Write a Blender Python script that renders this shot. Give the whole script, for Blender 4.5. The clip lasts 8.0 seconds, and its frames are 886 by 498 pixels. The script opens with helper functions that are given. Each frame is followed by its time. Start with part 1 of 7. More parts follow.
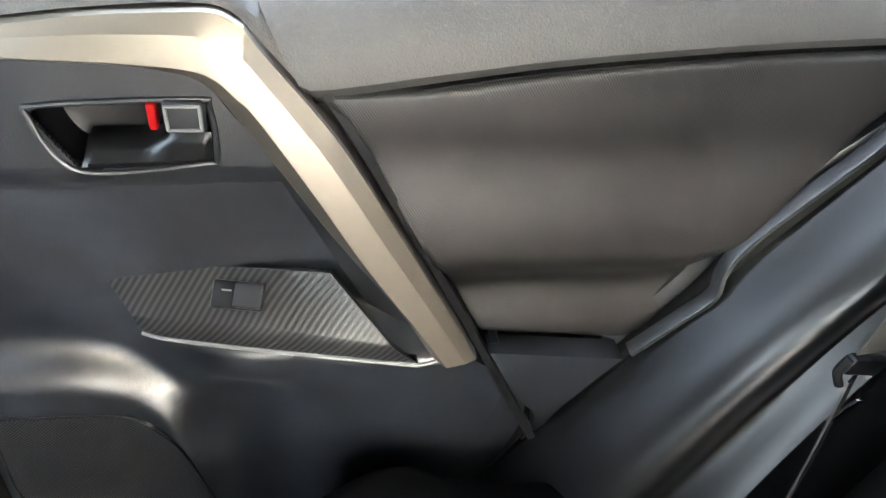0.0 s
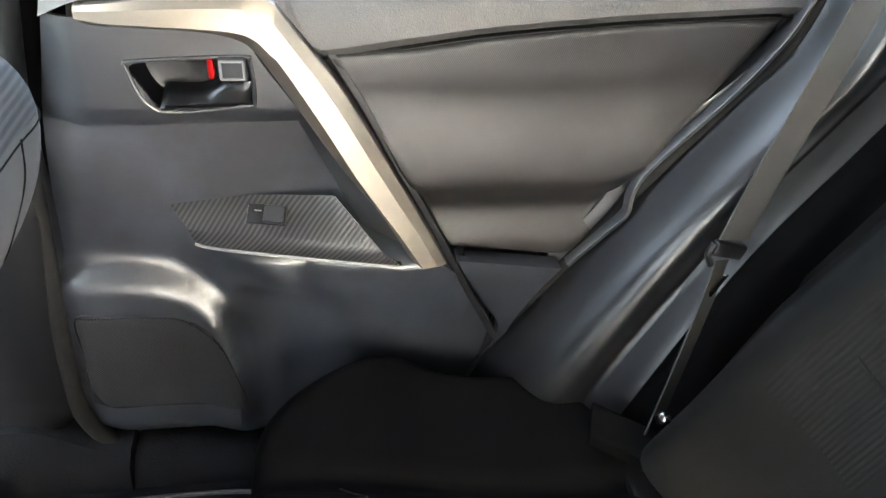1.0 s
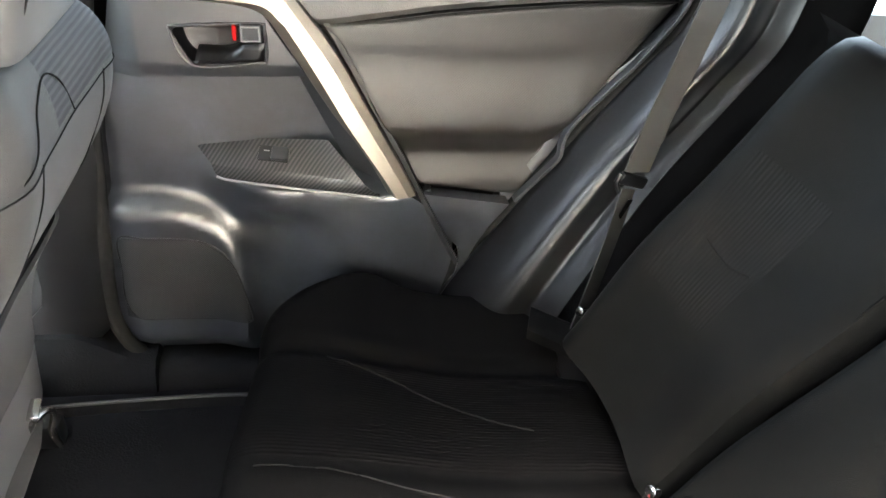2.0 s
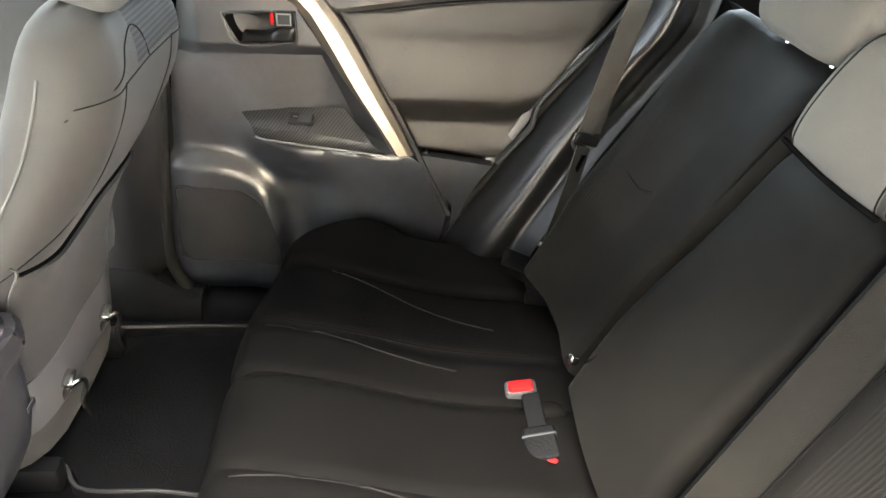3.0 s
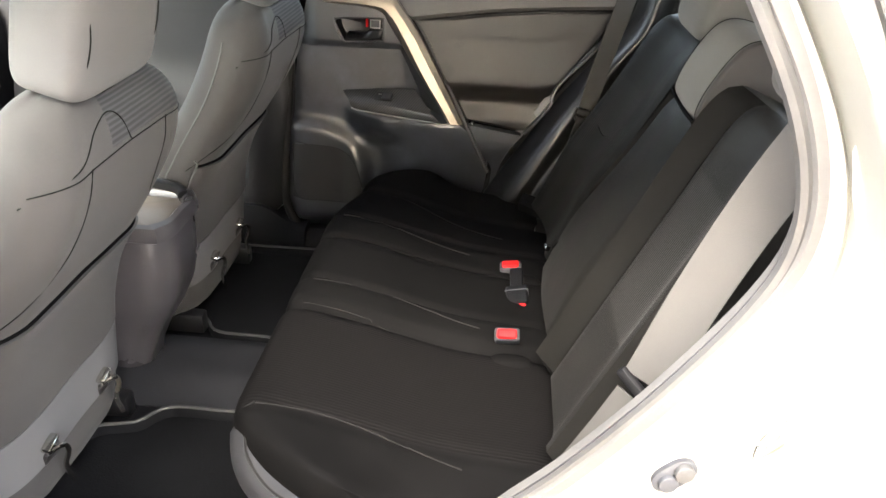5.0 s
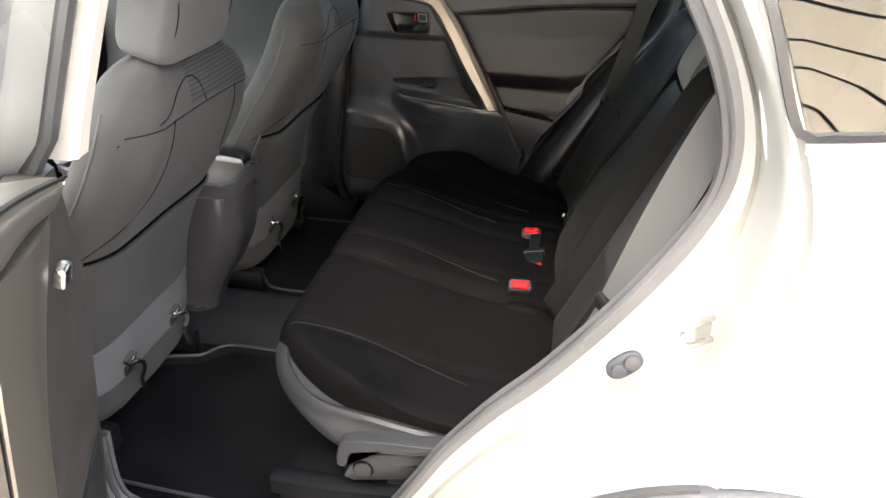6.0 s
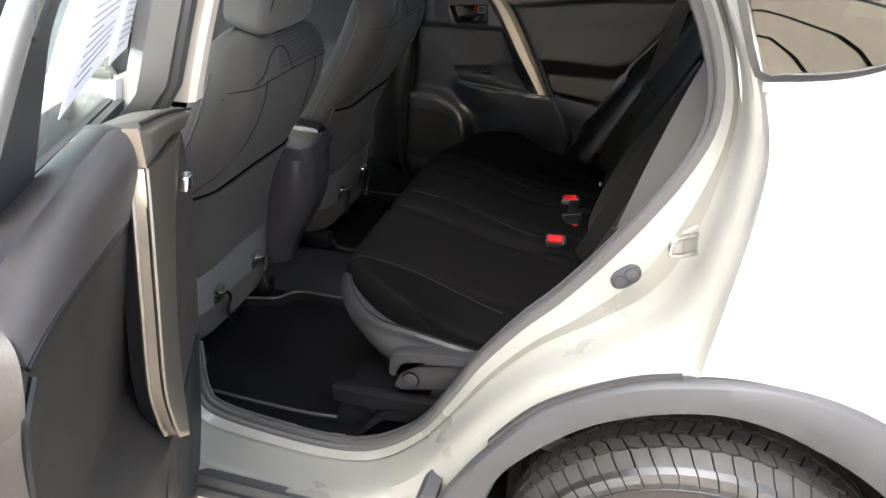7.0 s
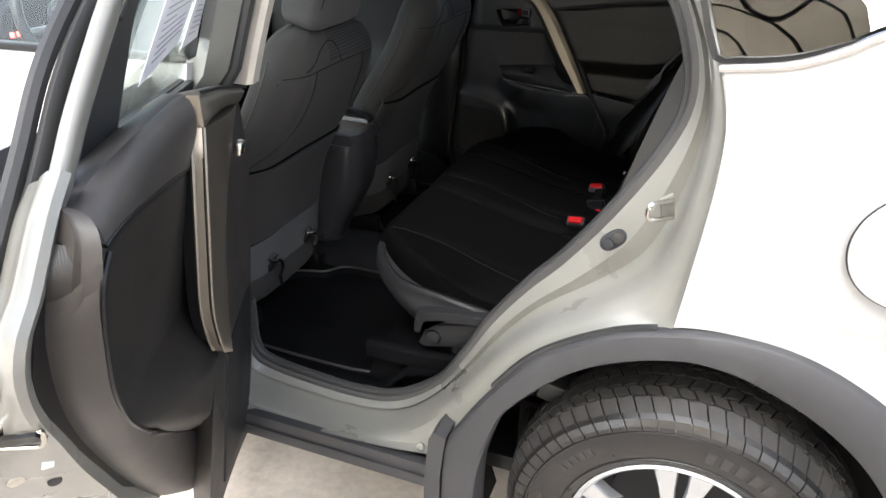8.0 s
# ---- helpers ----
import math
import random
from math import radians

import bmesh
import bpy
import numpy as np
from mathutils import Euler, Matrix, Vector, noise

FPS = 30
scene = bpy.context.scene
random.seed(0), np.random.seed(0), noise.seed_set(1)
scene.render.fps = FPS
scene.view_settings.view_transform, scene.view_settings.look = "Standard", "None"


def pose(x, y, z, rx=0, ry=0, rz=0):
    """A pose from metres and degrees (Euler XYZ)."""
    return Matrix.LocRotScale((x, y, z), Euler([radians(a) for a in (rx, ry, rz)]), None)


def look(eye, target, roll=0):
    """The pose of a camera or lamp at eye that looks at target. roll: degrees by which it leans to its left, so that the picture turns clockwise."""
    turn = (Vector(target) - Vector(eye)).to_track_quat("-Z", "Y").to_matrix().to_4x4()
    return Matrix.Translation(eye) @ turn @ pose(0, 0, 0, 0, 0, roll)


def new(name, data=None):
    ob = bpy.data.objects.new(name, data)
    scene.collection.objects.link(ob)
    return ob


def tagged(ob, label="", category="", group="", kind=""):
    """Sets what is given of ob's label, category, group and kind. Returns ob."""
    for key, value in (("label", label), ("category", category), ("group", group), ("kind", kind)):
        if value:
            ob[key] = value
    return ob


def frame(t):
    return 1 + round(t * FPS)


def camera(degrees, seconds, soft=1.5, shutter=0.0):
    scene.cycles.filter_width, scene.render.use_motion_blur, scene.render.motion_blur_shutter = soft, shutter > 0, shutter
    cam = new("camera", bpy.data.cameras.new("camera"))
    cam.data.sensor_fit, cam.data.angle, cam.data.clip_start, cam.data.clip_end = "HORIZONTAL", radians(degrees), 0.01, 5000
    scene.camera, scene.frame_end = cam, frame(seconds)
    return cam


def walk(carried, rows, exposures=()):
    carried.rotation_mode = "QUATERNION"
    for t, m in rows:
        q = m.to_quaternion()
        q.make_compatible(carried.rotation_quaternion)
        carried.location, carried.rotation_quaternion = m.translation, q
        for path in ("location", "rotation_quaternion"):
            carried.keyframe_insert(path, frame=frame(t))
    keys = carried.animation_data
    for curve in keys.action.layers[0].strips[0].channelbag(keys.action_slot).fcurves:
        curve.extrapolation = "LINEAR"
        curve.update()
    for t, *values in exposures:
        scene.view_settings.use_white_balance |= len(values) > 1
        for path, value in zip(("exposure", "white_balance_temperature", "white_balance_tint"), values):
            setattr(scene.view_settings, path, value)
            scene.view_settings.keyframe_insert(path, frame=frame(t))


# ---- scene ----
cam = camera(62.8, 8.0)
PATH = [
    (0, (-0.702, 0.168, 1.46), (-0.37, 1.659, 0.169), 6.6),
    (0.5, (-0.714, 0.036, 1.482), (-0.377, 1.559, 0.23), 5.9),
    (1, (-0.701, -0.126, 1.502), (-0.396, 1.446, 0.303), 4.8),
    (1.5, (-0.7, -0.283, 1.527), (-0.374, 1.31, 0.363), 5.3),
    (2.8, (-0.634, -0.698, 1.546), (-0.419, 0.963, 0.453), 4.9),
    (3, (-0.603, -0.779, 1.54), (-0.439, 0.909, 0.48), 4.0),
    (3.5, (-0.558, -0.931, 1.572), (-0.475, 0.774, 0.53), 3.3),
    (4, (-0.491, -1.095, 1.587), (-0.505, 0.628, 0.571), 2.6),
    (4.5, (-0.46, -1.263, 1.598), (-0.528, 0.473, 0.606), 2.7),
    (5.8, (-0.367, -1.583, 1.6), (-0.608, 0.156, 0.641), 2.5),
    (6, (-0.335, -1.626, 1.604), (-0.616, 0.106, 0.646), 2.3),
    (6.5, (-0.279, -1.732, 1.6), (-0.637, -0.01, 0.649), 2.1),
    (7, (-0.24, -1.881, 1.598), (-0.691, -0.176, 0.655), 1.7),
    (7.5, (-0.179, -1.988, 1.614), (-0.721, -0.305, 0.679), 1.3),
    (8, (-0.075, -2.047, 1.608), (-0.71, -0.39, 0.686), 0.7),
]
EXPOSURE = [(0, 6.1, 6050, 6), (0.7, 6.28, 6100, 6), (1.5, 6.4, 6200, 7), (3, 6.1, 6900, 7), (3.5, 6.12, 7050, 8), (4.0, 6.08, 7000, 9), (4.5, 5.72, 6900, 9), (6, 4.4, 6450, 9), (6.5, 4.0, 6300, 8), (7, 3.6, 6200, 8), (8, 2.72, 6150, 7)]
walk(cam, [(t, look(eye, target, roll)) for t, eye, target, roll in PATH], EXPOSURE)

# ---- world and light ----
world = bpy.data.worlds.new("world")
scene.world = world
world.use_nodes = True
wn = world.node_tree
sky = wn.nodes.new("ShaderNodeTexSky")
sky.sky_type, sky.sun_disc = "NISHITA", False
sky.sun_elevation, sky.sun_rotation = radians(48), radians(188)
sky.air_density, sky.dust_density = 0.6, 6.0
soften = wn.nodes.new("ShaderNodeHueSaturation")
soften.inputs["Saturation"].default_value = 0.55
wn.links.new(sky.outputs[0], soften.inputs["Color"])
wn.links.new(soften.outputs[0], wn.nodes["Background"].inputs[0])
wn.nodes["Background"].inputs[1].default_value = 0.15
sun_data = bpy.data.lights.new("sun", "SUN")
sun_data.energy, sun_data.angle, sun_data.color = 0.32, radians(40), (1.0, 0.99, 0.97)
sun = new("sun", sun_data)
sun.matrix_world = look((0.35, -2.1, 2.4), (0, 0, 0))


# ---- materials ----
def material(name, base, rough=0.5, metal=0.0, grain=0.0, scale=200.0, vary=0.25, spot=6.0, coat=0.0, sheen=0.0, ior=1.45, rough_vary=0.06):
    """A surface with stains at one scale and a fine grain with relief at another."""
    mat = bpy.data.materials.new(name)
    mat.use_nodes = True
    nt = mat.node_tree
    bsdf = nt.nodes["Principled BSDF"]
    co = nt.nodes.new("ShaderNodeTexCoord")
    big = nt.nodes.new("ShaderNodeTexNoise")
    big.inputs["Scale"].default_value, big.inputs["Detail"].default_value = spot, 6
    fine = nt.nodes.new("ShaderNodeTexNoise")
    fine.inputs["Scale"].default_value, fine.inputs["Detail"].default_value = scale, 3
    nt.links.new(co.outputs["Object"], big.inputs["Vector"])
    nt.links.new(co.outputs["Object"], fine.inputs["Vector"])
    mix = nt.nodes.new("ShaderNodeMath")
    mix.operation = "MULTIPLY_ADD"
    mix.inputs[1].default_value = 0.4
    nt.links.new(fine.outputs[0], mix.inputs[0])
    nt.links.new(big.outputs[0], mix.inputs[2])
    ramp = nt.nodes.new("ShaderNodeValToRGB")
    ramp.color_ramp.elements[0].position, ramp.color_ramp.elements[1].position = 0.45, 0.95
    ramp.color_ramp.elements[0].color = (*[c * (1 - vary) for c in base], 1)
    ramp.color_ramp.elements[1].color = (*[min(1, c * (1 + vary)) for c in base], 1)
    nt.links.new(mix.outputs[0], ramp.inputs[0])
    nt.links.new(ramp.outputs[0], bsdf.inputs["Base Color"])
    rr = nt.nodes.new("ShaderNodeMapRange")
    rr.inputs["From Min"].default_value, rr.inputs["From Max"].default_value = 0.3, 0.7
    rr.inputs["To Min"].default_value, rr.inputs["To Max"].default_value = max(0.02, rough - rough_vary), min(1, rough + rough_vary)
    nt.links.new(big.outputs[0], rr.inputs["Value"])
    nt.links.new(rr.outputs[0], bsdf.inputs["Roughness"])
    bsdf.inputs["Metallic"].default_value = metal
    bsdf.inputs["IOR"].default_value = ior
    bsdf.inputs["Coat Weight"].default_value = coat
    bsdf.inputs["Coat Roughness"].default_value = 0.14
    bsdf.inputs["Sheen Weight"].default_value = sheen
    if grain:
        bump = nt.nodes.new("ShaderNodeBump")
        bump.inputs["Strength"].default_value, bump.inputs["Distance"].default_value = grain, 0.001
        nt.links.new(fine.outputs[0], bump.inputs["Height"])
        nt.links.new(bump.outputs[0], bsdf.inputs["Normal"])
    return mat


def striped(name, base, dark, turn, width, rough, depth, sheen=0.0, second=None, ior=1.45):
    """Fabric ribs or a diagonal weave: fine stripes with relief, run by a wave along a turned axis."""
    mat = material(name, base, rough, sheen=sheen, ior=ior)
    nt = mat.node_tree
    bsdf = nt.nodes["Principled BSDF"]
    co = nt.nodes.new("ShaderNodeTexCoord")
    mp = nt.nodes.new("ShaderNodeMapping")
    mp.inputs["Rotation"].default_value = turn
    wave = nt.nodes.new("ShaderNodeTexWave")
    wave.wave_type, wave.bands_direction = "BANDS", "X"
    wave.inputs["Scale"].default_value = 0.314 / width
    wave.inputs["Distortion"].default_value = 0.15
    nt.links.new(co.outputs["Object"], mp.inputs[0])
    nt.links.new(mp.outputs[0], wave.inputs[0])
    height = wave.outputs["Fac"]
    if second:
        mp2 = nt.nodes.new("ShaderNodeMapping")
        mp2.inputs["Rotation"].default_value = second
        w2 = nt.nodes.new("ShaderNodeTexWave")
        w2.inputs["Scale"].default_value = 0.314 / (width * 0.75)
        nt.links.new(co.outputs["Object"], mp2.inputs[0])
        nt.links.new(mp2.outputs[0], w2.inputs[0])
        mul = nt.nodes.new("ShaderNodeMath")
        mul.operation = "MULTIPLY_ADD"
        mul.inputs[1].default_value, mul.inputs[2].default_value = 0.8, 0.0
        nt.links.new(w2.outputs["Fac"], mul.inputs[0])
        add = nt.nodes.new("ShaderNodeMath")
        add.operation = "MULTIPLY_ADD"
        add.inputs[1].default_value = 0.7
        nt.links.new(wave.outputs["Fac"], add.inputs[0])
        nt.links.new(mul.outputs[0], add.inputs[2])
        height = add.outputs[0]
    ramp = nt.nodes.new("ShaderNodeValToRGB")
    ramp.color_ramp.elements[0].position, ramp.color_ramp.elements[1].position = 0.3, 0.8
    ramp.color_ramp.elements[0].color, ramp.color_ramp.elements[1].color = (*dark, 1), (*base, 1)
    nt.links.new(height, ramp.inputs[0])
    nt.links.new(ramp.outputs[0], bsdf.inputs["Base Color"])
    bump = nt.nodes.new("ShaderNodeBump")
    bump.inputs["Strength"].default_value, bump.inputs["Distance"].default_value = 0.6, depth
    nt.links.new(height, bump.inputs["Height"])
    nt.links.new(bump.outputs[0], bsdf.inputs["Normal"])
    return mat


def dusty(name, base, dust, rough, grain=0.3, ior=1.45):
    """Dark moulded plastic with pale smears of dust and wiped patches."""
    mat = material(name, base, rough, grain=grain, scale=700, vary=0.08, rough_vary=0.09, ior=ior)
    nt = mat.node_tree
    bsdf = nt.nodes["Principled BSDF"]
    co = nt.nodes.new("ShaderNodeTexCoord")
    n1 = nt.nodes.new("ShaderNodeTexNoise")
    n1.inputs["Scale"].default_value, n1.inputs["Detail"].default_value, n1.inputs["Roughness"].default_value = 8, 7, 0.66
    n1.inputs["Distortion"].default_value = 0.3
    nt.links.new(co.outputs["Object"], n1.inputs["Vector"])
    rp = nt.nodes.new("ShaderNodeValToRGB")
    rp.color_ramp.elements[0].position, rp.color_ramp.elements[1].position = 0.42, 0.68
    nt.links.new(n1.outputs[0], rp.inputs[0])
    mx = nt.nodes.new("ShaderNodeMixRGB")
    nt.links.new(rp.outputs[0], mx.inputs[0])
    old = bsdf.inputs["Base Color"].links[0].from_socket
    nt.links.new(old, mx.inputs[1])
    mx.inputs[2].default_value = (*dust, 1)
    nt.links.new(mx.outputs[0], bsdf.inputs["Base Color"])
    return mat


def clear_glass(name, tint, gloss):
    """Thin pane: lets light through with a tint and mirrors by a set share."""
    mat = bpy.data.materials.new(name)
    mat.use_nodes = True
    nt = mat.node_tree
    nt.nodes.clear()
    out = nt.nodes.new("ShaderNodeOutputMaterial")
    tr = nt.nodes.new("ShaderNodeBsdfTransparent")
    tr.inputs[0].default_value = (*tint, 1)
    gl = nt.nodes.new("ShaderNodeBsdfGlossy")
    gl.inputs["Roughness"].default_value = 0.01
    lw = nt.nodes.new("ShaderNodeLayerWeight")
    lw.inputs["Blend"].default_value = 0.5
    steep = nt.nodes.new("ShaderNodeMath")
    steep.operation = "POWER"
    steep.inputs[1].default_value = 5.0
    mth = nt.nodes.new("ShaderNodeMath")
    mth.operation = "MULTIPLY_ADD"
    mth.inputs[1].default_value, mth.inputs[2].default_value = 0.9, gloss
    nt.links.new(lw.outputs["Facing"], steep.inputs[0])
    nt.links.new(steep.outputs[0], mth.inputs[0])
    mix = nt.nodes.new("ShaderNodeMixShader")
    nt.links.new(mth.outputs[0], mix.inputs[0])
    nt.links.new(tr.outputs[0], mix.inputs[1])
    nt.links.new(gl.outputs[0], mix.inputs[2])
    nt.links.new(mix.outputs[0], out.inputs[0])
    return mat


# The blue in both plastics and in the dust stands in for reflected sky.
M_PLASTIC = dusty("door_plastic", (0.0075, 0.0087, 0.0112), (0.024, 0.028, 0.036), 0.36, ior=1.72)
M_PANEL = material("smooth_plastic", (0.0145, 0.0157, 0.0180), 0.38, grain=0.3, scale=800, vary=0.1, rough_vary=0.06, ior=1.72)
M_GLOSS = material("glossy_plastic", (0.0045, 0.0045, 0.0048), 0.33, grain=0.05, scale=500, vary=0.1, spot=9, rough_vary=0.03, ior=1.44)
M_BLACK = material("black_plastic", (0.0055, 0.0055, 0.006), 0.35, vary=0.2, ior=1.36)
M_VINYL = striped("pad_vinyl", (0.0125, 0.0112, 0.0104), (0.0105, 0.0095, 0.0088), (0, 0.6, 0), 0.0022, 0.46, 0.0002, ior=1.45)
vt = M_VINYL.node_tree
stain_mask = vt.nodes.new("ShaderNodeTexNoise")
stain_mask.inputs["Scale"].default_value, stain_mask.inputs["Detail"].default_value = 90, 5
where = vt.nodes.new("ShaderNodeNewGeometry")
mark = None
for spot_at, reach in (((-0.559, 0.69, 1.110), 0.011), ((-0.567, 0.69, 1.095), 0.009), ((-0.60, 0.69, 1.025), 0.016)):
    far = vt.nodes.new("ShaderNodeVectorMath")
    far.operation = "DISTANCE"
    far.inputs[1].default_value = spot_at
    vt.links.new(where.outputs["Position"], far.inputs[0])
    wob = vt.nodes.new("ShaderNodeMath")
    wob.operation = "MULTIPLY_ADD"
    wob.inputs[1].default_value = 0.035
    vt.links.new(stain_mask.outputs[0], wob.inputs[0])
    vt.links.new(far.outputs["Value"], wob.inputs[2])
    edge_map = vt.nodes.new("ShaderNodeMapRange")
    edge_map.inputs["From Min"].default_value, edge_map.inputs["From Max"].default_value = reach + 0.018, reach + 0.030
    edge_map.inputs["To Min"].default_value, edge_map.inputs["To Max"].default_value = 0.35, 1.0
    vt.links.new(wob.outputs[0], edge_map.inputs["Value"])
    if mark is None:
        mark = edge_map.outputs[0]
    else:
        mul = vt.nodes.new("ShaderNodeMath")
        mul.operation = "MULTIPLY"
        vt.links.new(mark, mul.inputs[0])
        vt.links.new(edge_map.outputs[0], mul.inputs[1])
        mark = mul.outputs[0]
dirt = vt.nodes.new("ShaderNodeMixRGB")
dirt.blend_type, dirt.inputs[0].default_value = "MULTIPLY", 1.0
vb = vt.nodes["Principled BSDF"].inputs["Base Color"]
vt.links.new(vb.links[0].from_socket, dirt.inputs[1])
vt.links.new(mark, dirt.inputs[2])
vt.links.new(dirt.outputs[0], vb)
M_BELTLINE = material("upper_trim", (0.046, 0.0435, 0.040), 0.5, grain=0.5, scale=500, vary=0.2)
M_GOLD = material("champagne_trim", (0.175, 0.155, 0.128), 0.38, metal=0.8, grain=0.02, scale=900, vary=0.03, rough_vary=0.02)
M_CARBON = striped("carbon_weave", (0.036, 0.036, 0.037), (0.006, 0.006, 0.007), (0, radians(-42), 0), 0.0055, 0.28, 0.0004)
M_GRILLE = striped("speaker_mesh", (0.016, 0.016, 0.017), (0.004, 0.004, 0.004), (0, radians(45), 0), 0.004, 0.5, 0.001, second=(0, radians(-45), 0))
# One bench cloth in two tones: uneven light put in as dark cushions, lighter backs.
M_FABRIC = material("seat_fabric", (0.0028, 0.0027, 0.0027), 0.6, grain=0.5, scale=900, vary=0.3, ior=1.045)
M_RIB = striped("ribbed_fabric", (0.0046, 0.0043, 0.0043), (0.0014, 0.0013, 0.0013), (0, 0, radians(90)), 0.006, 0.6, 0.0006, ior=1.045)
M_LITFABRIC = material("lit_seat_fabric", (0.0046, 0.0044, 0.0040), 0.5, grain=0.5, scale=900, vary=0.3, sheen=0.012, ior=1.1)
M_LITRIB = striped("lit_ribbed_fabric", (0.0066, 0.0063, 0.0057), (0.0029, 0.0027, 0.0025), (0, 0, radians(90)), 0.006, 0.55, 0.0006, sheen=0.025, ior=1.12)
M_GREYFAB = material("grey_fabric", (0.075, 0.073, 0.067), 0.85, grain=0.5, scale=900, vary=0.15, sheen=0.05, ior=1.2)
M_FRONTSEAT = material("front_seat_fabric", (0.037, 0.0356, 0.0345), 0.72, grain=0.5, scale=900, vary=0.15, sheen=0.04, ior=1.2)
M_FRONTRIB = striped("front_ribbed_fabric", (0.042, 0.042, 0.043), (0.027, 0.027, 0.028), (0, radians(-45), 0), 0.007, 0.8, 0.001, ior=1.2)
M_HEADREST = material("front_headrest_fabric", (0.07, 0.07, 0.07), 0.85, grain=0.5, scale=900, vary=0.12, sheen=0.04, ior=1.2)
# Rear door trim once more, toned in its colour for the daylight outside.
M_DAYTRIM = material("daylit_door_trim", (0.037, 0.0332, 0.0305), 0.45, grain=0.15, scale=700, vary=0.15, ior=1.4)
M_SIDE = material("seat_side_plastic", (0.0125, 0.0127, 0.0138), 0.55, grain=0.25, scale=700, vary=0.1, ior=1.32)
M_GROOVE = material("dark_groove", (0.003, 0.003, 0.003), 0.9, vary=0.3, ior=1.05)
M_CAP = material("headrest_side_fabric", (0.026, 0.023, 0.021), 0.6, grain=0.4, scale=900, vary=0.15, ior=1.3)
M_SEAM = material("seam_thread", (0.0075, 0.0072, 0.0070), 0.8, ior=1.06)
M_PIPE = material("grey_piping", (0.07, 0.07, 0.07), 0.75, vary=0.1, ior=1.2)
M_WEB = material("belt_webbing", (0.040, 0.039, 0.0374), 0.75, grain=0.3, scale=900, vary=0.1, ior=1.12)
M_CARPET = material("carpet", (0.0038, 0.0039, 0.0044), 0.95, grain=1.0, scale=420, vary=0.4, sheen=0.0, ior=1.05)
M_TUNNEL = material("tunnel_carpet", (0.0105, 0.0107, 0.0120), 0.95, grain=1.0, scale=420, vary=0.35, ior=1.1)
M_MAT = material("rubber_mat", (0.0042, 0.0043, 0.0048), 0.7, grain=0.8, scale=260, vary=0.4, ior=1.1)
M_RUBBER = material("rubber_seal", (0.025, 0.025, 0.025), 0.5, vary=0.2)
M_SEALGREY = material("seal_flock", (0.046, 0.045, 0.044), 0.7, vary=0.15)
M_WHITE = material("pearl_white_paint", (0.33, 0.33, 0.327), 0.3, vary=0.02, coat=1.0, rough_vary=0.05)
# The body white at half strength: shade inside the door frames, held in the colour.
M_SHADEWHITE = material("shaded_white_paint", (0.168, 0.166, 0.150), 0.32, vary=0.05, coat=0.6, rough_vary=0.08)
M_CLAD = material("grey_cladding", (0.036, 0.036, 0.038), 0.5, grain=0.5, scale=600, vary=0.12, ior=1.38)
M_TYRE = material("tread_rubber", (0.030, 0.0285, 0.0275), 0.5, grain=0.3, scale=300, vary=0.35, ior=1.38)
M_TYREWALL = material("tyre_wall_rubber", (0.013, 0.0122, 0.0118), 0.30, grain=0.1, scale=300, vary=0.25, ior=1.5)
M_ALLOY = material("alloy", (0.48, 0.49, 0.50), 0.3, metal=0.8, vary=0.05)
M_STEEL = material("plated_steel", (0.62, 0.60, 0.55), 0.22, metal=1.0, vary=0.1)
M_CHROME = material("chrome", (0.75, 0.74, 0.74), 0.12, metal=1.0, vary=0.03)
M_RED = material("red_button", (0.24, 0.005, 0.006), 0.5, vary=0.06, ior=1.12)
M_SATIN = material("satin_plastic", (0.17, 0.17, 0.17), 0.4, vary=0.08)
M_BUCKLE = material("buckle_plastic", (0.022, 0.023, 0.026), 0.55, vary=0.15, ior=1.35)
M_SHIELD = material("seat_shield", (0.085, 0.085, 0.087), 0.55, grain=0.2, scale=700, vary=0.1, ior=1.35)
M_CONSOLE = material("console_plastic", (0.030, 0.028, 0.030), 0.30, grain=0.05, scale=600, vary=0.12, rough_vary=0.05, ior=1.5)
# Brown tint in the lid's colour stands for the headliner mirrored in it.
M_LID = material("lid_headliner_tint", (0.085, 0.072, 0.060), 0.5, grain=0.05, scale=500, vary=0.15, ior=1.3)
M_CONCRETE = material("concrete", (0.48, 0.425, 0.36), 0.9, grain=1.0, scale=38, vary=0.32, spot=4.0)
M_CANVAS = material("canopy_cloth", (0.56, 0.48, 0.38), 0.8, grain=0.2, vary=0.2, spot=0.8)
cn = M_CANVAS.node_tree
lit = cn.nodes.new("ShaderNodeBsdfTranslucent")
lit.inputs[0].default_value = (0.85, 0.80, 0.70, 1)
both = cn.nodes.new("ShaderNodeMixShader")
both.inputs[0].default_value = 0.8
cn.links.new(cn.nodes["Principled BSDF"].outputs[0], both.inputs[1])
cn.links.new(lit.outputs[0], both.inputs[2])
cn.links.new(both.outputs[0], cn.nodes["Material Output"].inputs[0])
M_BEAM = material("dark_steel", (0.012, 0.011, 0.011), 0.5)
M_HEAD = material("headliner", (0.52, 0.51, 0.48), 0.9, grain=0.3, vary=0.06)
M_PILLAR = material("pillar_trim", (0.42, 0.39, 0.34), 0.6, vary=0.08)
M_PAPER = material("paper", (0.72, 0.72, 0.74), 0.7, vary=0.04)
M_INK = material("ink", (0.35, 0.35, 0.37), 0.7)
M_LINER = material("wheel_well", (0.009, 0.0085, 0.008), 0.7, grain=0.6, scale=90, vary=0.5, ior=1.2)
M_GLASS = clear_glass("clear_glass", (0.88, 0.92, 0.9), 0.04)
M_TINT = clear_glass("privacy_glass", (0.15, 0.15, 0.15), 0.07)
